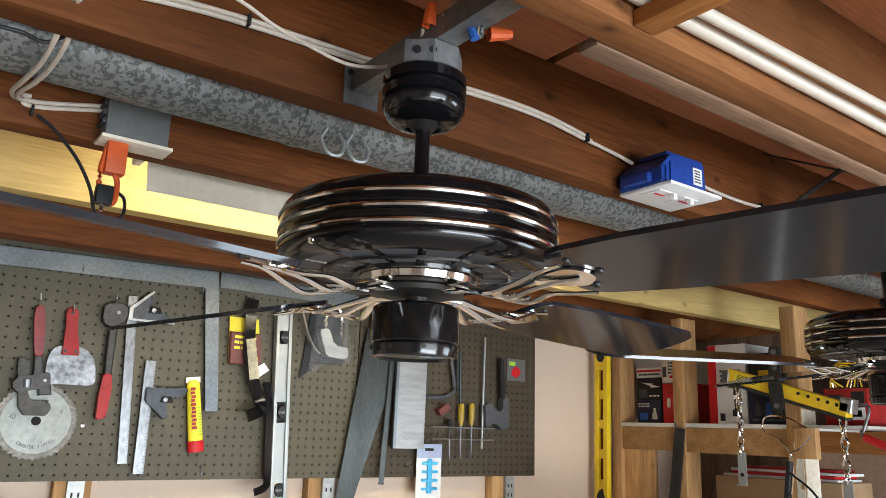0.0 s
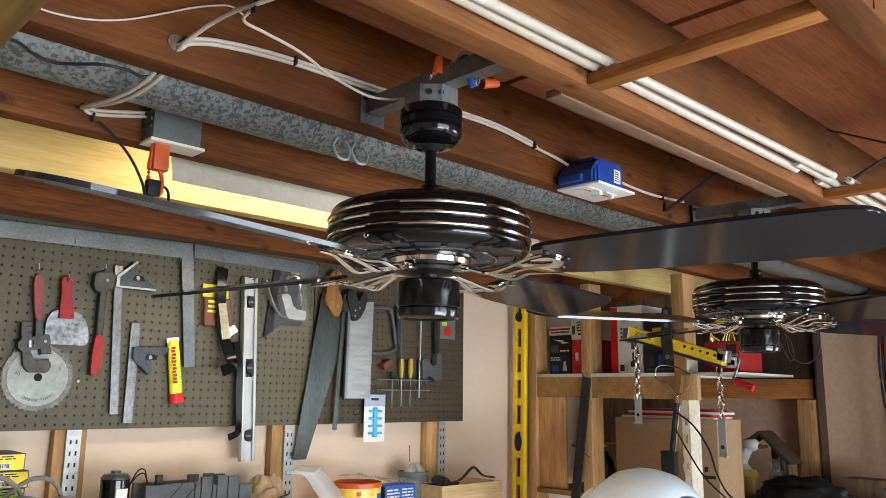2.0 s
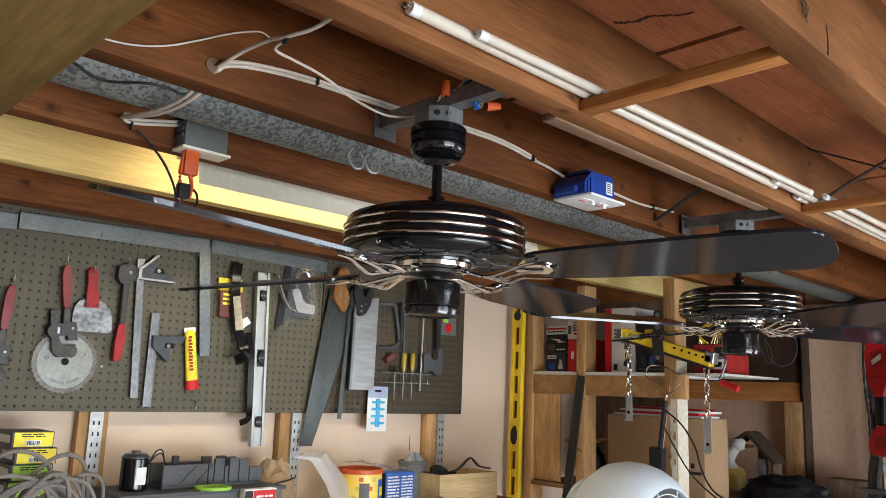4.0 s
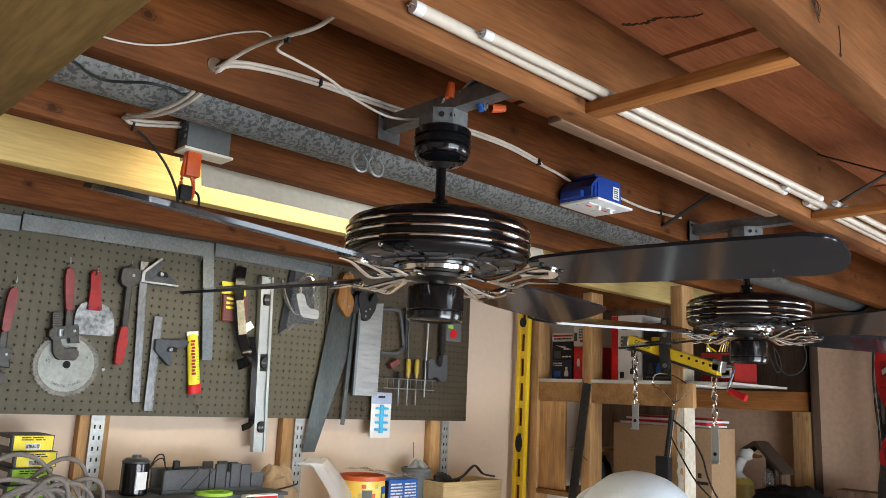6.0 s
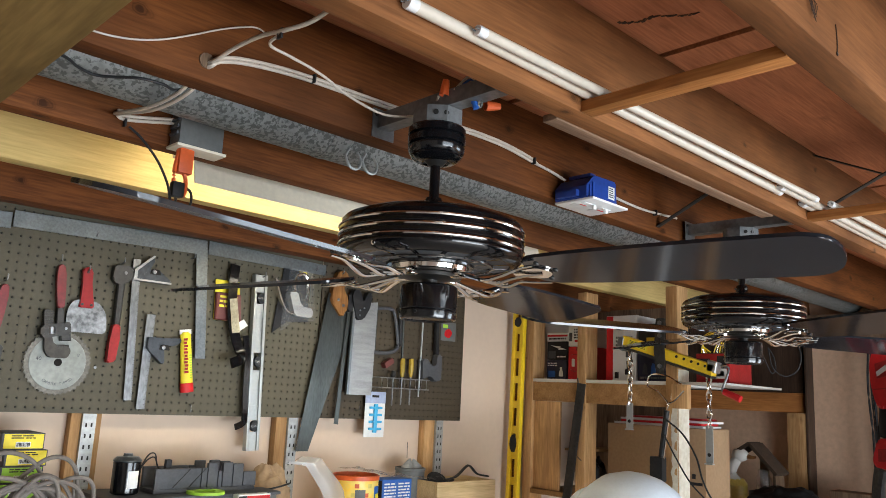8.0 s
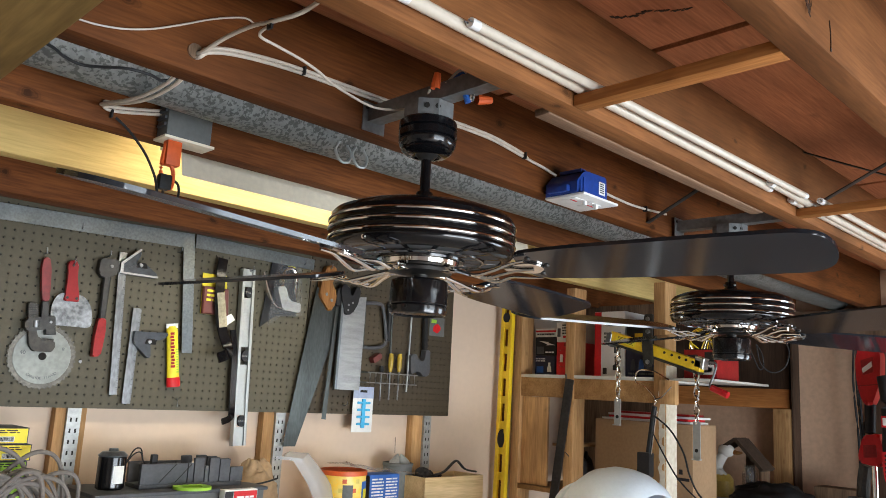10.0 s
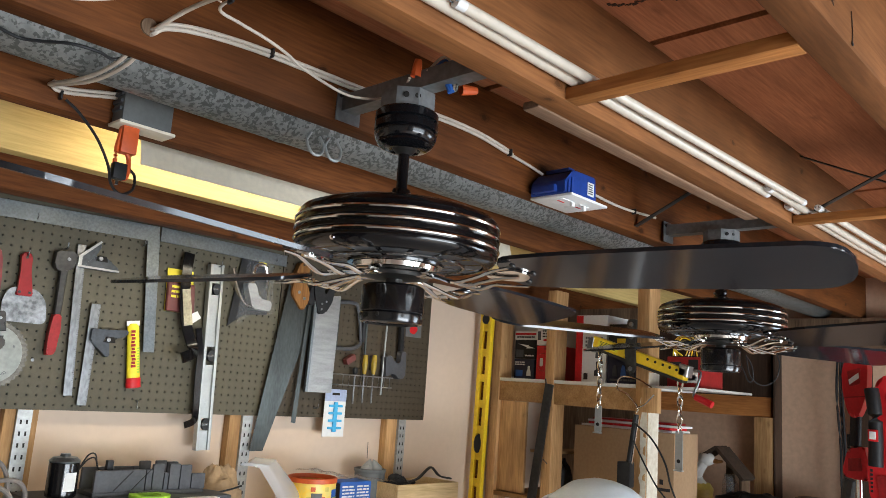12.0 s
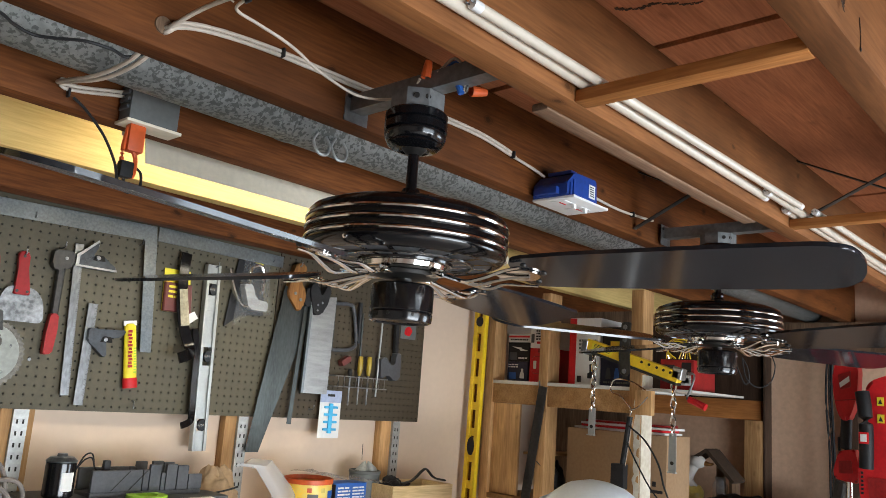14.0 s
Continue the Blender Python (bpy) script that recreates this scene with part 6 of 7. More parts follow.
t = carton("black_carton", "navy and black printed carton stacked on the shelf", 2.085, 2.2, 1.811, 1.902, NAVY)
wpart("figure_print", yplate(round_outline([(2.103, 1.826), (2.128, 1.826), (2.126, 1.848), (2.121, 1.856), (2.122, 1.87), (2.109, 1.87), (2.11, 1.856), (2.105, 1.848)], 0.003), x - 0.0018, x - 0.0004), PAPER, t, "pale printed shape")
face(t, 2.15, 2.19, 1.822, 1.852, BLUECARD, x), strokes(t, 2.14, 2.195, 1.872, 1.892, 2, PAPER, x, 3)
t = carton("black_carton", "black glossy carton with a pale flash on the shelf", 2.08, 2.2, 1.903, 1.99, BLACK)
wpart("flash_print", yplate([(2.085, 1.952), (2.125, 1.962), (2.12, 1.966), (2.18, 1.972), (2.13, 1.956), (2.135, 1.951)], x - 0.0016, x - 0.0004), PAPER, t, "pale printed flash")
strokes(t, 2.09, 2.14, 1.912, 1.924, 1, PAPER, x, 5), face(t, 2.15, 2.192, 1.91, 1.945, GREY, x)
t = carton("paper_stack", "flat white and red cartons stacked near the ceiling", 2.08, 2.203, 1.991, 2.03, PAPER)
face(t, 2.082, 2.2, 2.013, 2.022, RED, x), strokes(t, 2.09, 2.19, 1.996, 2.01, 1, INK, x, 7)
t = carton("red_case", "red plastic tool case with a moulded front", 1.955, 2.075, 1.811, 1.965, RED)
wpart("moulding", yplate(round_outline([(1.985, 1.85), (2.06, 1.85), (2.06, 1.93), (1.985, 1.93)], 0.016), x - 0.004, x - 0.0002, 0.0015), REDGRIP, t)
wpart("moulded_panel", yplate(round_outline([(1.988, 1.853), (2.057, 1.853), (2.057, 1.927), (1.988, 1.927)], 0.014), x - 0.0065, x - 0.0042, 0.0015), RED, t)
wpart("badge", yplate(round_outline([(2.034, 1.872), (2.05, 1.872), (2.05, 1.908), (2.034, 1.908)], 0.004), x - 0.0076, x - 0.0066), PAPER, t, "pale oval badge")
face(t, 1.962, 1.972, 1.83, 1.852, PAPER, x), wpart("latch", boxed(x - 0.006, x - 0.0003, 2.0, 2.03, 1.945, 1.962, bevel=0.002), REDGRIP, t)
t = carton("white_carton", "white carton with a red band and a bar code", 1.966, 2.076, 1.966, 2.06, PAPER)
face(t, 1.97, 2.04, 1.985, 1.996, RED, x), face(t, 2.055, 2.072, 1.99, 2.03, GREY, x), strokes(t, 1.975, 2.045, 2.0, 2.05, 4, INK, x, 9)
t = carton("white_carton", "tall white carton with black print and a red side", 1.71, 1.865, 1.811, 2.1, PAPER)
face(t, 1.83, 1.864, 1.813, 2.098, RED, x, label="red printed stripe"), face(t, 1.8, 1.82, 1.823, 1.85, INK, x, "bar_mark")
wpart("tool_print", yplate(round_outline([(1.735, 1.84), (1.768, 1.84), (1.768, 1.862), (1.758, 1.866), (1.76, 1.9), (1.748, 1.902), (1.746, 1.88), (1.738, 1.87)], 0.003), x - 0.0016, x - 0.0004), INK, t, "black printed shape")
wpart("tool_print", yplate(round_outline([(1.742, 1.915), (1.764, 1.915), (1.762, 1.945), (1.744, 1.945)], 0.004), x - 0.0016, x - 0.0004), GREY, t)
strokes(t, 1.73, 1.815, 1.96, 2.01, 3, GREYBOX, x, 13), strokes(t, 1.74, 1.81, 2.03, 2.05, 1, INK, x, 14)
t = carton("dark_carton", "dark blue carton with small print on the shelf", 1.56, 1.705, 1.811, 1.93, NAVY, depth=0.18)
strokes(t, 1.57, 1.69, 1.82, 1.835, 1, GREYBOX, x, 15)
for i in range(3):
    wpart("figure_print", yplate(round_outline([(1.575 + 0.04 * i, 1.842), (1.6 + 0.04 * i, 1.842), (1.598 + 0.04 * i, 1.87), (1.592 + 0.04 * i, 1.89), (1.582 + 0.04 * i, 1.888), (1.577 + 0.04 * i, 1.868)], 0.003), x - 0.0016, x - 0.0004), BLUECARD if i % 2 else GREY, t)
t = carton("dark_carton", "black carton lying on another carton", 1.56, 1.70, 1.9305, 2.06, BLACK, depth=0.18)
face(t, 1.58, 1.66, 1.98, 2.0, YELLOW, x)
t = carton("dark_carton", "dark red carton at the end of the shelf", 1.29, 1.43, 1.811, 1.93, REDGRIP, depth=0.2)
face(t, 1.30, 1.35, 1.83, 1.88, PAPER, x), face(t, 1.37, 1.42, 1.85, 1.91, INK, x)
face(t, 1.31, 1.40, 1.84, 1.86, GREYBOX, x), face(t, 1.3, 1.34, 1.87, 1.92, BLACK, x)
t = thing("coiled_wire", "tangled brass and steel wire on the shelf's end", "wire", 2.62, 1.34, 1.931)
for i in range(5):
    part("strand", rod([(0.0, -0.05 + 0.012 * i, 0.001), (0.01, -0.03, 0.05 + 0.01 * i), (0.0, 0.01 + 0.006 * i, 0.07), (-0.01, 0.04, 0.03), (0, 0.05 - 0.01 * i, 0.001)], 0.0025, 6, 5), CHROME if i % 2 else YELLOW, t)

bx = thing("cardboard_box", "large brown cardboard box with a small black mark", "box", 2.82, 1.66, 1.282)
wpart("carton", boxed(2.72, 2.93, 1.43, 1.9, 1.2825, 1.627, bevel=0.002), CARD, bx)
wpart("tape", boxed(2.7188, 2.7198, 1.56, 1.61, 1.5, 1.626), BOARD_X, bx, "brown packing tape", smooth=False)
wpart("logo_bar", boxed(2.7185, 2.7198, 1.445, 1.52, 1.40, 1.412), INK, bx, "black printed bar", smooth=False)
wpart("logo_mark", yplate([(1.475, 1.425), (1.49, 1.425), (1.49, 1.445), (1.475, 1.445)], 2.7185, 2.7198), INK, bx, smooth=False)
mg = thing("magazine_stack", "loose stack of red and white magazines on the box", "magazines", 2.85, 1.62, 1.627)
for i, (mt, dy) in enumerate(((PAPER, 0), (RED, 0.015), (PAPER, -0.01), (REDGRIP, 0.02))):
    wpart("magazine", boxed(2.74 + 0.01 * i, 2.9, 1.45 + dy, 1.88 - abs(dy) * 2, 1.628 + 0.01 * i, 1.6365 + 0.01 * i, bevel=0.001), mt, mg)
dk = thing("dark_bag", "black bag stuffed on the lower shelf", "bag", 2.75, 2.0, 1.315)
part("bag", crumpled(bmesh.new(), 0, 0, 0, 0.1, 0.045, 0.16, 9, 0.4), BLACK, dk, angle=20)
jr = thing("glass_bottle", "small clear bottle on the little shelf", "bottle", 2.66, 2.02, 1.506)
part("bottle", turned([(0, 0), (0.018, 0), (0.018, 0.05), (0.009, 0.065), (0.009, 0.08), (0, 0.081)], 16), GLASS, jr)
sk = thing("steel_strip", "dark steel strip leaning on the timber post", "strip", 2.53, 1.96, 0.9)
wpart("strip", moved(boxed(-0.004, 0.004, -0.021, 0.021, 0, 0.9, bevel=0.001), Matrix.Translation((2.52, 2.03, 0.9)) @ Matrix.Rotation(radians(7.0), 4, "X") @ Matrix.Rotation(radians(1.5), 4, "Y")), DARKSTEEL, sk)
wpart("nail", rod([(2.512, 1.915, 1.48), (2.5, 1.885, 1.465)], 0.002, 6, 1), DARKSTEEL, sk)
for y, z in ((1.925, 1.80),):
    wpart("hanger_pin", rod([(2.52, 1.922, 1.795), (2.515, 1.922, 1.815)], 0.003, 6, 1), DARKSTEEL, sk)

yl = thing("box_level", "long yellow box level leaning in the corner", "level", 2.5, 2.27, 0.75, group="levels")
LM = Matrix.Translation((2.5, 2.272, 0.75)) @ Matrix.Rotation(radians(0.9), 4, "X")
bm = bmesh.new()
for a, b in ((-0.033, -0.013), (0.013, 0.033)):
    box(bm, -0.012, 0.012, a, b, 0, 1.4, bevel=0.0015)
z = 0.0
slots = []
while z < 1.38:
    box(bm, -0.009, 0.009, -0.0131, 0.0131, z, min(z + 0.034, 1.4))
    slots.append(z + 0.03)
    z += 0.115
wpart("body", moved(bm, LM), YELLOW, yl, "yellow painted frame")
# added brown strip, painting what shows in shadow through the level's slots
wpart("web_shadow", moved(boxed(0.004, 0.006, -0.023, 0.023, 0.03, 1.38), LM), JOIST_SHADED, yl, "brown strip added behind the slots for the shaded gap", smooth=False)
for zz in (0.24, 0.76, 1.32):
    v = wpart("vial_block", moved(turned([(0, 0.013), (0.021, 0.013), (0.021, -0.013), (0, -0.013)], 20), LM @ Matrix.Translation((0, 0, zz)) @ Matrix.Rotation(radians(90), 4, "Y") @ Matrix.Diagonal((1.9 if zz < 1 else 1.1, 1, 1, 1))), BLACK, yl, "black oval vial block")

# ---- load leveller hanging before the frame ----
LX = 2.5
ll = thing("load_leveller", "yellow steel load leveller hung with two chains", "load leveller", LX, 1.5, 1.9)
A, B = Vector((1.70, 1.975)), Vector((1.30, 1.853))
d = (B - A).normalized()
n = Vector((-d.y, d.x)) * 0.021
wpart("beam", yplate([tuple(A + n), tuple(B + n), tuple(B - n), tuple(A - n)], LX - 0.02, LX + 0.02, 0.002), YELLOW, ll, "yellow painted steel beam")
wpart("top_rail", yplate([tuple(A + n * 1.5), tuple(B + n * 1.5), tuple(B + n * 1.05), tuple(A + n * 1.05)], LX - 0.022, LX + 0.022), DARKSTEEL, ll)
for u in (0.62, 0.7, 0.78, 0.85, 0.92):
    q = A + (B - A) * u - n * 0.35
    wpart("bolt_hole", moved(turned([(0, 0.001), (0.0055, 0.0008), (0.0055, -0.0005)], 12), Matrix.Translation((LX - 0.0205, q.x, q.y)) @ Matrix.Rotation(radians(-90), 4, "Y")), HOLE_SHADE, ll)
q0, q1 = A + (B - A) * 0.07, A + (B - A) * 0.3
wpart("warning_label", yplate([tuple(q0 + n * 0.6), tuple(q1 + n * 0.6), tuple(q1 - n * 0.6), tuple(q0 - n * 0.6)], LX - 0.0212, LX - 0.0202), YELLOWCARD, ll, "yellow warning label with print bars")
bm = bmesh.new()
for i in range(4):
    o = n * (0.35 - 0.25 * i)
    plate_pts = [tuple(q0 + o + (q1 - q0) * 0.1), tuple(q0 + o + (q1 - q0) * 0.9), tuple(q0 + o - n * 0.1 + (q1 - q0) * 0.9), tuple(q0 + o - n * 0.1 + (q1 - q0) * 0.1)]
    plate(bm, plate_pts, LX - 0.0222, LX - 0.0212)
wpart("print_line", moved(bm, SWAP), INK, ll, smooth=False)
wpart("pivot_plate", yplate(round_outline([(1.535, 2.06), (1.495, 2.06), (1.5, 1.95), (1.495, 1.87), (1.505, 1.85), (1.535, 1.855), (1.545, 1.93)], 0.008), LX - 0.03, LX - 0.023, 0.0015), DARKSTEEL, ll, "black steel pivot plate")
for yy, zz in ((1.518, 1.99), (1.518, 1.868), (1.518, 2.04)):
    wpart("bolt", moved(turned([(0, 0.007), (0.009, 0.006), (0.01, 0)], 6), Matrix.Translation((LX - 0.03, yy, zz)) @ Matrix.Rotation(radians(-90), 4, "Y")), STEEL, ll)
wpart("end_bracket", yplate([(1.715, 1.99), (1.69, 1.985), (1.70, 1.93), (1.725, 1.945)], LX - 0.024, LX + 0.024, 0.002), STEEL, ll)
wpart("end_bracket", yplate([(1.32, 1.895), (1.282, 1.884), (1.29, 1.842), (1.328, 1.853)], LX - 0.02, LX + 0.02, 0.003), BRIGHTSTEEL, ll, "zinc end bracket")
wpart("crank", rod([(LX, 1.275, 1.872), (LX, 1.245, 1.865), (LX - 0.01, 1.252, 1.82), (LX - 0.02, 1.263, 1.778), (LX - 0.02, 1.24, 1.768)], 0.0045, 8, 3), STEEL, ll, "bent steel crank")
wpart("crank_knob", rod([(LX - 0.02, 1.255, 1.775), (LX - 0.022, 1.225, 1.764), (LX - 0.024, 1.19, 1.75)], 0.012, 10, 3, taper=1.1), RED, ll, "red plastic crank grip")


def chain(y, top, low, length):
    links = max(3, int((top - low) / 0.03))
    for i in range(links):
        zc = top - (i + 0.5) * (top - low) / links
        h, w = 0.021, 0.0095
        loop = []
        for k in range(9):
            a = 2 * math.pi * k / 8
            ox, oz = w * math.cos(a), h * math.sin(a)
            loop.append((LX + (ox if i % 2 else 0), y + (0 if i % 2 else ox), zc + oz))
        wpart("chain_link", rod(loop, 0.0035, 6, 3), CHROME, ll)
    wpart("chain_plate", yplate(round_outline([(y - 0.014, low + 0.008), (y + 0.014, low + 0.008), (y + 0.015, low - length), (y - 0.015, low - length)], 0.004), LX - 0.004, LX + 0.002, 0.001), ALUWHITE, ll, "zinc-plated end plate")
    wpart("plate_hole", moved(turned([(0, 0.001), (0.007, 0.0008), (0.007, -0.0005)], 14), Matrix.Translation((LX - 0.0045, y, low - length + 0.03)) @ Matrix.Rotation(radians(-90), 4, "Y")), HOLE_SHADE, ll)
    wpart("plate_lip", boxed(LX - 0.02, LX - 0.004, y - 0.02, y + 0.012, low - length - 0.005, low - length), ALUWHITE, ll)


chain(1.672, 1.955, 1.71, 0.095), chain(1.325, 1.84, 1.64, 0.13)
ll.location.y -= 0.026

sp = thing("gas_strut", "black strut with a bent wire hook and cable", "strut", 2.5, 1.5, 1.3)
wpart("tube", rod([(2.5, 1.504, 1.695), (2.5, 1.535, 1.48)], 0.011, 10, 1), BLACK, sp)
wpart("inner_rod", rod([(2.498, 1.492, 1.68), (2.498, 1.522, 1.48)], 0.003, 8, 1), CHROME, sp)
wpart("clamp", boxed(2.482, 2.518, 1.515, 1.572, 1.42, 1.515, bevel=0.006), BLACK, sp)
wpart("stem", rod([(2.5, 1.545, 1.44), (2.5, 1.56, 1.2)], 0.016, 10, 1), BLACK, sp)
wpart("wire_hook", rod([(2.5, 1.503, 1.70), (2.5, 1.5, 1.725), (2.5, 1.545, 1.77), (2.5, 1.59, 1.79), (2.5, 1.575, 1.835), (2.5, 1.50, 1.83), (2.5, 1.44, 1.80)], 0.003, 6, 5), CHROME, sp, "bent steel wire hook")
wpart("wire_hook", rod([(2.5, 1.505, 1.72), (2.5, 1.47, 1.735), (2.5, 1.43, 1.775)], 0.003, 6, 5), CHROME, sp)
wpart("cable", rod([(2.49, 1.50, 1.66), (2.47, 1.42, 1.61), (2.46, 1.36, 1.53), (2.46, 1.335, 1.45), (2.47, 1.3, 1.38), (2.48, 1.24, 1.34)], 0.0035, 6, 5), BLACK, sp, "black cable")
wpart("cable", rod([(2.49, 1.51, 1.6), (2.47, 1.45, 1.52), (2.46, 1.38, 1.43), (2.47, 1.3, 1.36), (2.48, 1.25, 1.335)], 0.003, 6, 5), BLACK, sp, "black cable")
sp.location.y -= 0.026

# ---- the east wall ----
structure("girt", boxed(3.73, 3.797, 1.428, 2.326, 1.712, 1.81, bevel=0.002), JOIST_Y, "brown timber girt across the wall", "girt", True)
structure("stud", boxed(3.715, 3.797, 1.414, 1.507, 0, 1.711, bevel=0.002), STUD, "bare timber stud on the east wall", "stud", True)
structure("stud", boxed(3.712, 3.797, 1.4, 1.4115, 0, 2.2, bevel=0.002), DARKWOOD, "dark stained timber stud edge", "stud", True)
structure("panel", boxed(3.735, 3.797, 1.428, 2.326, 1.811, 2.19), DARKWOOD, "dark timber panel above the girt", "panel")
structure("top_plate", boxed(3.70, 3.797, -3.8, 1.404, 2.06, 2.198, bevel=0.002), GREYWOOD, "dark timber plate at the top of the wall", "beam", True)
structure("stud", boxed(3.72, 3.797, 0.985, 1.035, 0, 2.059, bevel=0.002), DARKWOOD, "dark timber stud on the east wall", "stud", True)
for dy, w in ((0.0, 0.006), (0.022, 0.004), (0.05, 0.005)):
    cable("extension_cable", "dark cable hanging down the wall", [(3.7, 1.085 + dy * 0.4, 2.06), (3.69, 1.088 + dy * 0.5, 1.85), (3.69, 1.08 + dy * 0.4, 1.6), (3.69, 1.07 + dy * 0.5, 1.3), (3.69, 1.06, 1.0)], w, BLACK)

es = thing("end_shelf", "low dark timber shelf along the east wall", "shelf", 3.5, 1.4, 1.24)
wpart("board", boxed(3.2, 3.71, 0.9, 2.2, 1.243, 1.263, bevel=0.002), GREYWOOD, es)
for yy in (0.95, 1.55, 2.1):
    wpart("leg", boxed(3.3, 3.35, yy - 0.02, yy + 0.02, 0, 1.2425), GREYWOOD, es)

bm = bmesh.new()
T = Matrix.Translation((3.48, 1.69, 1.263))
lathe(bm, [(0, 0.0), (0.05, 0.0), (0.062, 0.015), (0.068, 0.05), (0.062, 0.095), (0.045, 0.12), (0.03, 0.135), (0.02, 0.15), (0.0, 0.152)], 24, T)
sweep(bm, [(3.48, 1.69, 1.385), (3.478, 1.69, 1.42), (3.478, 1.672, 1.455), (3.478, 1.652, 1.482)], 0.03, 14, 5, taper=0.75)
bmesh.ops.create_uvsphere(bm, u_segments=16, v_segments=10, radius=0.034, matrix=Matrix.Translation((3.478, 1.642, 1.496)) @ Matrix.Diagonal((0.9, 1.25, 0.95, 1)))
white_faces = len(bm.faces)
ruffle = len(bm.verts)
lathe(bm, [(0.062, 0.02), (0.076, 0.015), (0.079, 0.03), (0.074, 0.06), (0.076, 0.09), (0.06, 0.115), (0.05, 0.118), (0.058, 0.108)], 24, T)
bm.verts.ensure_lookup_table()
for v in bm.verts[ruffle:]:
    v.co.z += 0.003 * math.sin(11 * math.atan2(v.co.y - 1.69, v.co.x - 3.48))
dress_faces = len(bm.faces)
sweep(bm, [(3.478, 1.61, 1.492), (3.477, 1.585, 1.489), (3.476, 1.563, 1.492)], 0.013, 10, 3, taper=0.45)
bm.faces.ensure_lookup_table()
for i, f in enumerate(bm.faces):
    f.material_index = 0 if i < white_faces else 1 if i < dress_faces else 2
goose = tagged(part("goose_figurine", bm, CERAMIC), "white glazed goose figurine in a yellow dress", "figurine")
goose.data.materials.append(YELLOWGLAZE), goose.data.materials.append(HANDLEWOOD)

bh = thing("bird_house", "weathered wooden bird feeder with a shingled roof", "bird feeder", 3.55, 1.53, 1.263)
wpart("base", boxed(3.48, 3.62, 1.44, 1.64, 1.263, 1.283, bevel=0.002), GREYWOOD, bh)
wpart("back_post", boxed(3.6, 3.62, 1.56, 1.6, 1.2835, 1.53, bevel=0.002), GREYWOOD, bh)
wpart("side_wall", boxed(3.5, 3.6, 1.48, 1.494, 1.2835, 1.43, bevel=0.001), GREYWOOD, bh)
for (ya, za), (yb, zb), nm in (((1.59, 1.553), (1.46, 1.418), "roof_slope"), ((1.592, 1.555), (1.66, 1.51), "roof_slope")):
    d = Vector((yb - ya, zb - za)).normalized()
    nn = Vector((-d.y, d.x)) * 0.008
    wpart(nm, yplate([(ya + nn.x, za + nn.y), (yb + nn.x, zb + nn.y), (yb - nn.x, zb - nn.y), (ya - nn.x, za - nn.y)], 3.46, 3.6, 0.001), SHINGLE, bh, "dark shingled slope")
wpart("glass_jar", turned([(0, 0.0), (0.034, 0.0), (0.036, 0.01), (0.036, 0.11), (0.025, 0.13), (0.025, 0.15)], 20, Matrix.Translation((3.53, 1.55, 1.284))), GLASS, bh, "clear seed jar")
wpart("jar_lid", turned([(0.038, 0.0), (0.038, 0.014), (0, 0.014)], 20, Matrix.Translation((3.53, 1.55, 1.2835))), YELLOW, bh, "brass jar lid")
bg = thing("black_bag", "slumped black fabric bag on the end shelf", "bag", 3.33, 1.36, 1.263)
part("bag", crumpled(bmesh.new(), 0, 0, 0, 0.1, 0.2, 0.12, 4, 0.22, 40, 20), BLACK, bg, angle=70)
cb = thing("dark_carton", "dark brown carton behind the black bag", "box", 3.62, 1.16, 1.263)
part("carton", boxed(-0.06, 0.06, -0.1, 0.1, 0, 0.105, bevel=0.002), GREYWOOD, cb)

# ---- red garden power tools ----


tr = thing("string_trimmer", "red and black battery trimmer with a metal pole", "power tool", 2.95, 0.82, 0, group="red power tools")
part("housing", yplate(round_outline([(0.028, 1.955), (-0.02, 1.955), (-0.06, 1.9), (-0.052, 1.80), (-0.03, 1.745), (-0.01, 1.71), (0.022, 1.71), (0.04, 1.75), (0.052, 1.80), (0.056, 1.87)], 0.018, 5), -0.038, 0.038, 0.012), RED, tr, "red plastic motor housing")
part("seam", yplate([(0.046, 1.782), (-0.046, 1.79), (-0.046, 1.786), (0.046, 1.778)], -0.0395, -0.0382), REDGRIP, tr)
part("logo_plate", yplate(round_outline([(0.03, 1.875), (-0.028, 1.89), (-0.026, 1.832), (0.022, 1.82)], 0.006), -0.0408, -0.0385), REDGRIP, tr)
part("logo_bar", yplate([(0.024, 1.845), (-0.02, 1.872), (-0.022, 1.852), (0.02, 1.828)], -0.0425, -0.041), PAPER, tr, "white logo stroke")
part("grip", rod([(0, 0.006, 1.715), (0, 0.008, 1.67), (0, 0.012, 1.62), (0, 0.01, 1.585)], 0.026, 12, 4), BLACK, tr, "black rubber grip")
part("guard_tab", boxed(-0.01, 0.01, 0.036, 0.046, 1.6, 1.65, bevel=0.002), BLACK, tr)
part("lower_housing", yplate(round_outline([(0.035, 1.6), (-0.035, 1.61), (-0.05, 1.56), (-0.045, 1.49), (0.055, 1.5), (0.06, 1.53)], 0.012, 4), -0.034, 0.034, 0.01), RED, tr, "red plastic lower housing")
part("inset_panel", yplate(round_outline([(0.035, 1.565), (-0.02, 1.57), (-0.025, 1.525), (0.035, 1.52)], 0.004), -0.0365, -0.0345), REDGRIP, tr)
part("pole", turned([(0.014, 1.5), (0.014, 0.03)], 16), CHROME, tr, "bare metal pole")
part("clamp", boxed(-0.03, 0.03, -0.035, 0.12, 1.355, 1.375, bevel=0.006), GREYBOX, tr, "grey clamp on the pole")
part("clamp_body", turned([(0.022, 1.37), (0.026, 1.35), (0.026, 1.27), (0.02, 1.25)], 14), BLACK, tr)
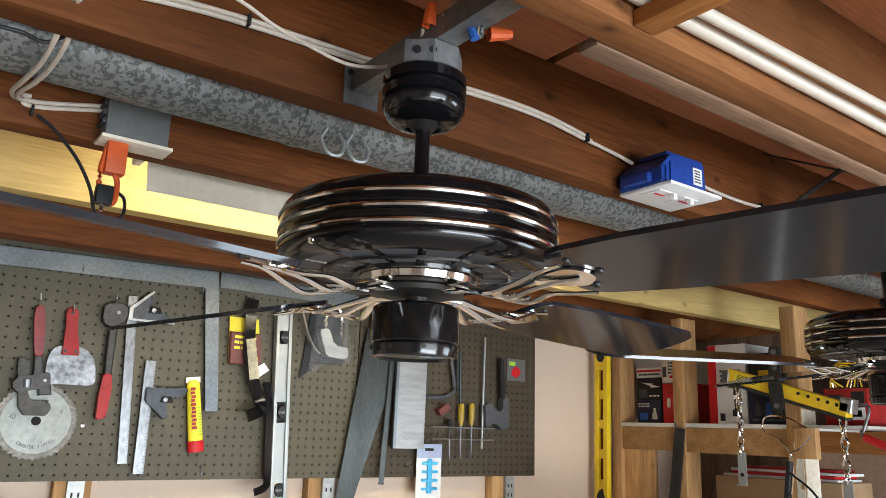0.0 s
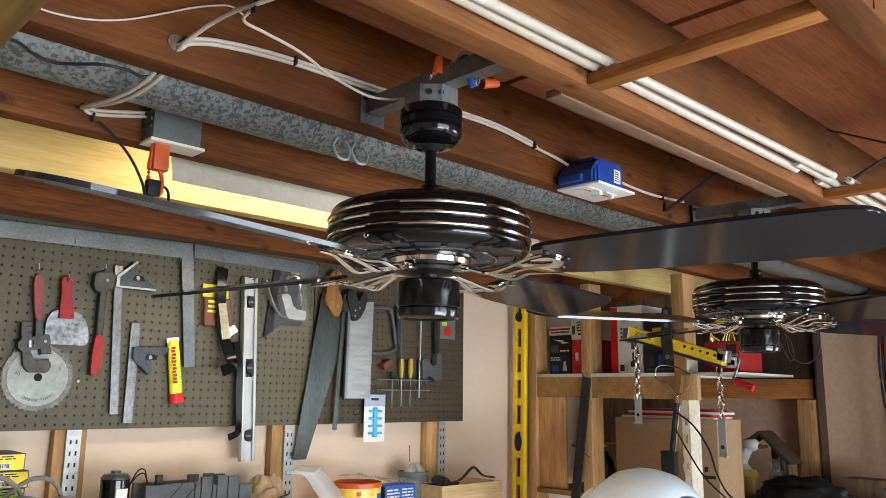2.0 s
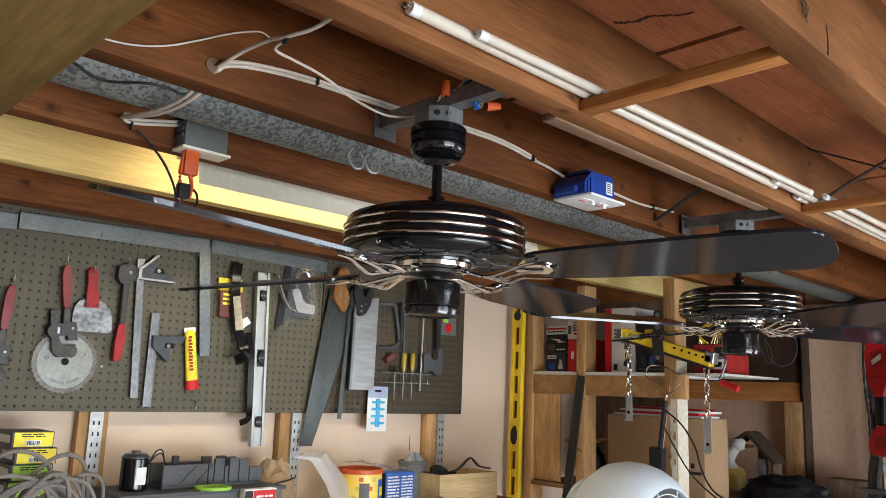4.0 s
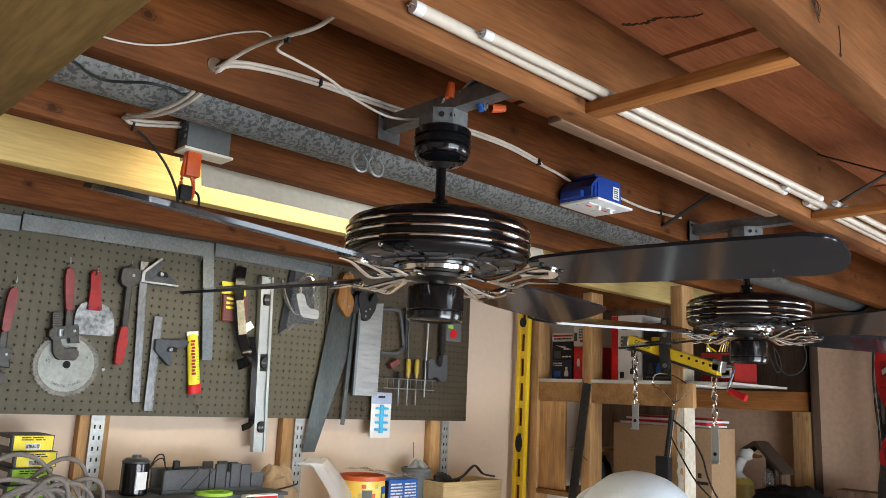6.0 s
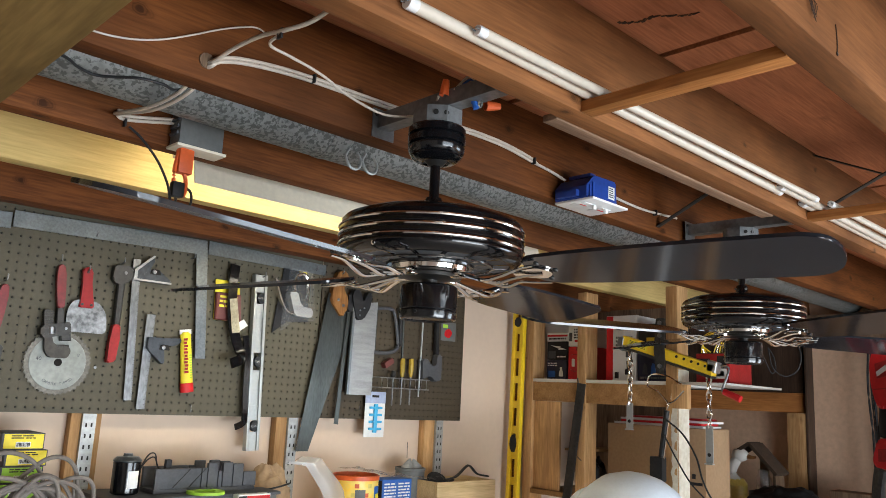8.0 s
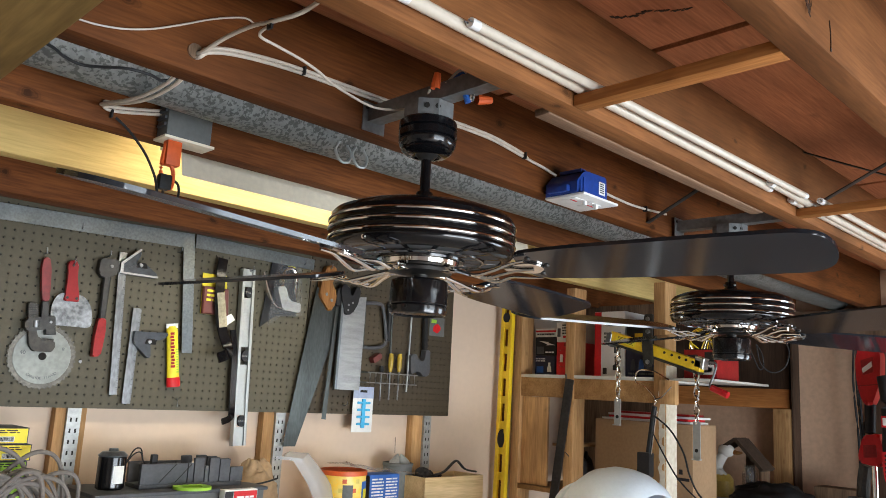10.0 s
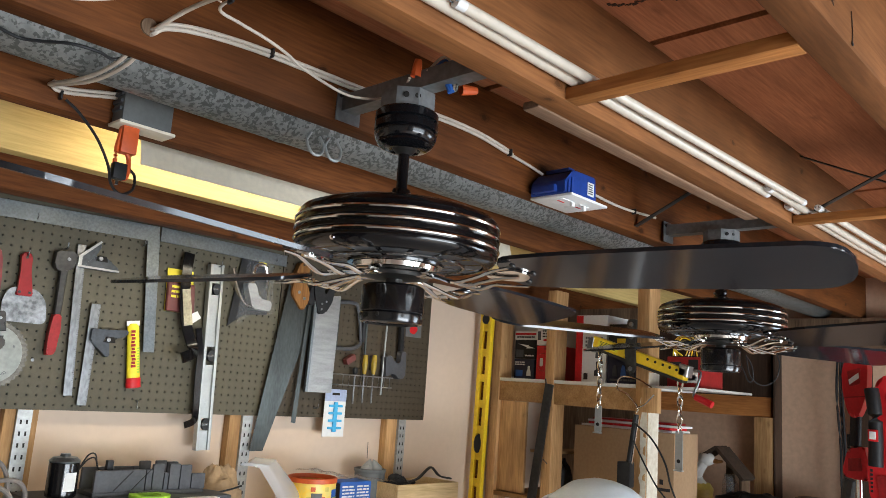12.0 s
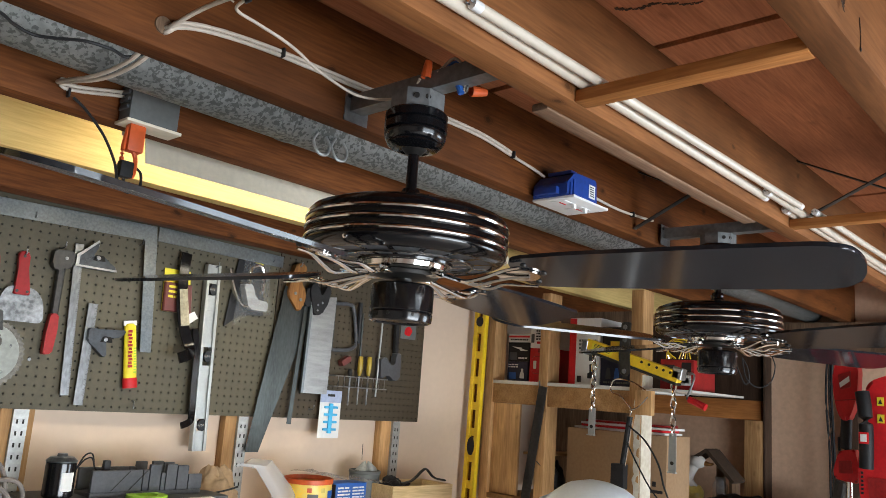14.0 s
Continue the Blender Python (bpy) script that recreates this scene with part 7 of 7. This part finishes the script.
part("sleeve", rod([(0.03, 0.045, 1.49), (0.03, 0.06, 1.42), (0.03, 0.07, 1.3)], 0.03, 10, 3), DARKSTEEL, tr, "dark webbing behind the pole")
part("foot", boxed(-0.05, 0.05, -0.05, 0.05, 0, 0.03, bevel=0.008), BLACK, tr)
tr.scale = (0.8, 0.78, 1.018)
pt = thing("leaf_blower", "red battery blower with a long black handle", "power tool", 2.87, 0.682, 0, group="red power tools")
part("back_shell", yplate(round_outline([(0.05, 1.88), (-0.08, 1.93), (-0.16, 1.86), (-0.18, 1.66), (-0.16, 1.44), (0.03, 1.42), (0.075, 1.47), (0.08, 1.6), (0.062, 1.7)], 0.03, 5), -0.03, 0.08, 0.014), RED, pt, "red plastic shell")
part("handle", rod([(-0.05, 0.055, 1.845), (-0.058, 0.045, 1.78), (-0.06, 0.042, 1.68), (-0.058, 0.045, 1.58)], 0.024, 12, 4), BLACK, pt, "long black rubber handle")
part("switch_plate", boxed(-0.089, -0.084, 0.028, 0.06, 1.665, 1.705, bevel=0.001), RED, pt)
part("switch", boxed(-0.094, -0.0895, 0.034, 0.054, 1.672, 1.698, bevel=0.001), PAPER, pt)
for zz in (1.80, 1.74):
    part("warning_sticker", boxed(-0.0335, -0.031, -0.01, 0.012, zz, zz + 0.03), YELLOWCARD, pt, "small yellow warning sticker", smooth=False)
    part("sticker_mark", yplate([(-0.006, zz + 0.006), (0.008, zz + 0.006), (0.001, zz + 0.024)], -0.0345, -0.0337), INK, pt, smooth=False)
for i in range(6):
    part("vent_slot", boxed(-0.033, -0.0305, 0.062, 0.07, 1.56 - 0.014 * i, 1.568 - 0.014 * i), BLACK, pt, smooth=False)
part("lower_panel", yplate(round_outline([(0.05, 1.55), (-0.02, 1.55), (-0.03, 1.45), (0.04, 1.45)], 0.01), -0.034, -0.031), REDGRIP, pt)
part("nozzle", turned([(0.045, 1.43), (0.05, 1.3), (0.045, 0.0)], 20), BLACK, pt, "black blower tube")

# ---- white globe air circulator ----
gf = thing("air_circulator", "large white globe air circulator with a wire grille", "fan", 2.06, 1.36, 0)
C = Vector((0, 0, 1.275))
prof = [(0.0, -0.23), (0.06, -0.225), (0.13, -0.205), (0.19, -0.165), (0.228, -0.11), (0.247, -0.045), (0.25, 0.01), (0.243, 0.07), (0.222, 0.125), (0.19, 0.165), (0.18, 0.168), (0.178, 0.15), (0.2, 0.11), (0.205, 0.05)]
AIMF = Matrix.Translation(C) @ (Vector((-0.1, -0.98, -0.08)).to_track_quat("Z", "Y").to_matrix().to_4x4()) @ Matrix.Scale(0.845, 4)
part("shell", turned(prof, 56, AIMF), COOLWHITE, gf, "glossy white globe shell")
part("rear_cap", turned([(0.0, -0.275), (0.08, -0.272), (0.14, -0.25), (0.16, -0.21), (0.15, -0.19)], 40, AIMF), COOLWHITE, gf)
for r in (0.05, 0.085, 0.12, 0.155):
    part("grille_ring", moved(rod([(r * math.cos(a), r * math.sin(a), 0.165 - r * 0.05) for a in np.linspace(0, 2 * math.pi, 25)], 0.0028, 6, 2), AIMF), WHITE, gf)
for i in range(8):
    a = 2 * math.pi * i / 8
    part("grille_spoke", moved(rod([(0.03 * math.cos(a), 0.03 * math.sin(a), 0.166), (0.18 * math.cos(a + 0.35), 0.18 * math.sin(a + 0.35), 0.155)], 0.0028, 6, 1), AIMF), WHITE, gf)
part("hub_badge", turned([(0, 0.172), (0.025, 0.171), (0.03, 0.164), (0, 0.16)], 20, AIMF), RED, gf, "red centre badge")
part("inner_hub", turned([(0, 0.1), (0.05, 0.09), (0.06, 0.02), (0, 0.0)], 24, AIMF), GREY, gf)
for i in range(5):
    bm = plated(round_outline([(0.04, -0.03), (0.17, -0.07), (0.19, 0.03), (0.05, 0.03)], 0.02), -0.002, 0.002)
    part("impeller_blade", moved(bm, AIMF @ Matrix.Rotation(2 * math.pi * i / 5, 4, "Z") @ Matrix.Translation((0, 0, 0.05)) @ Matrix.Rotation(radians(65), 4, "X")), GREYBOX, gf)
part("stand_pole", turned([(0.02, 1.075), (0.02, 0.03)], 16), WHITE, gf)
part("stand_base", turned([(0, 0.04), (0.05, 0.035), (0.22, 0.012), (0.225, 0), (0, 0)], 40), WHITE, gf)
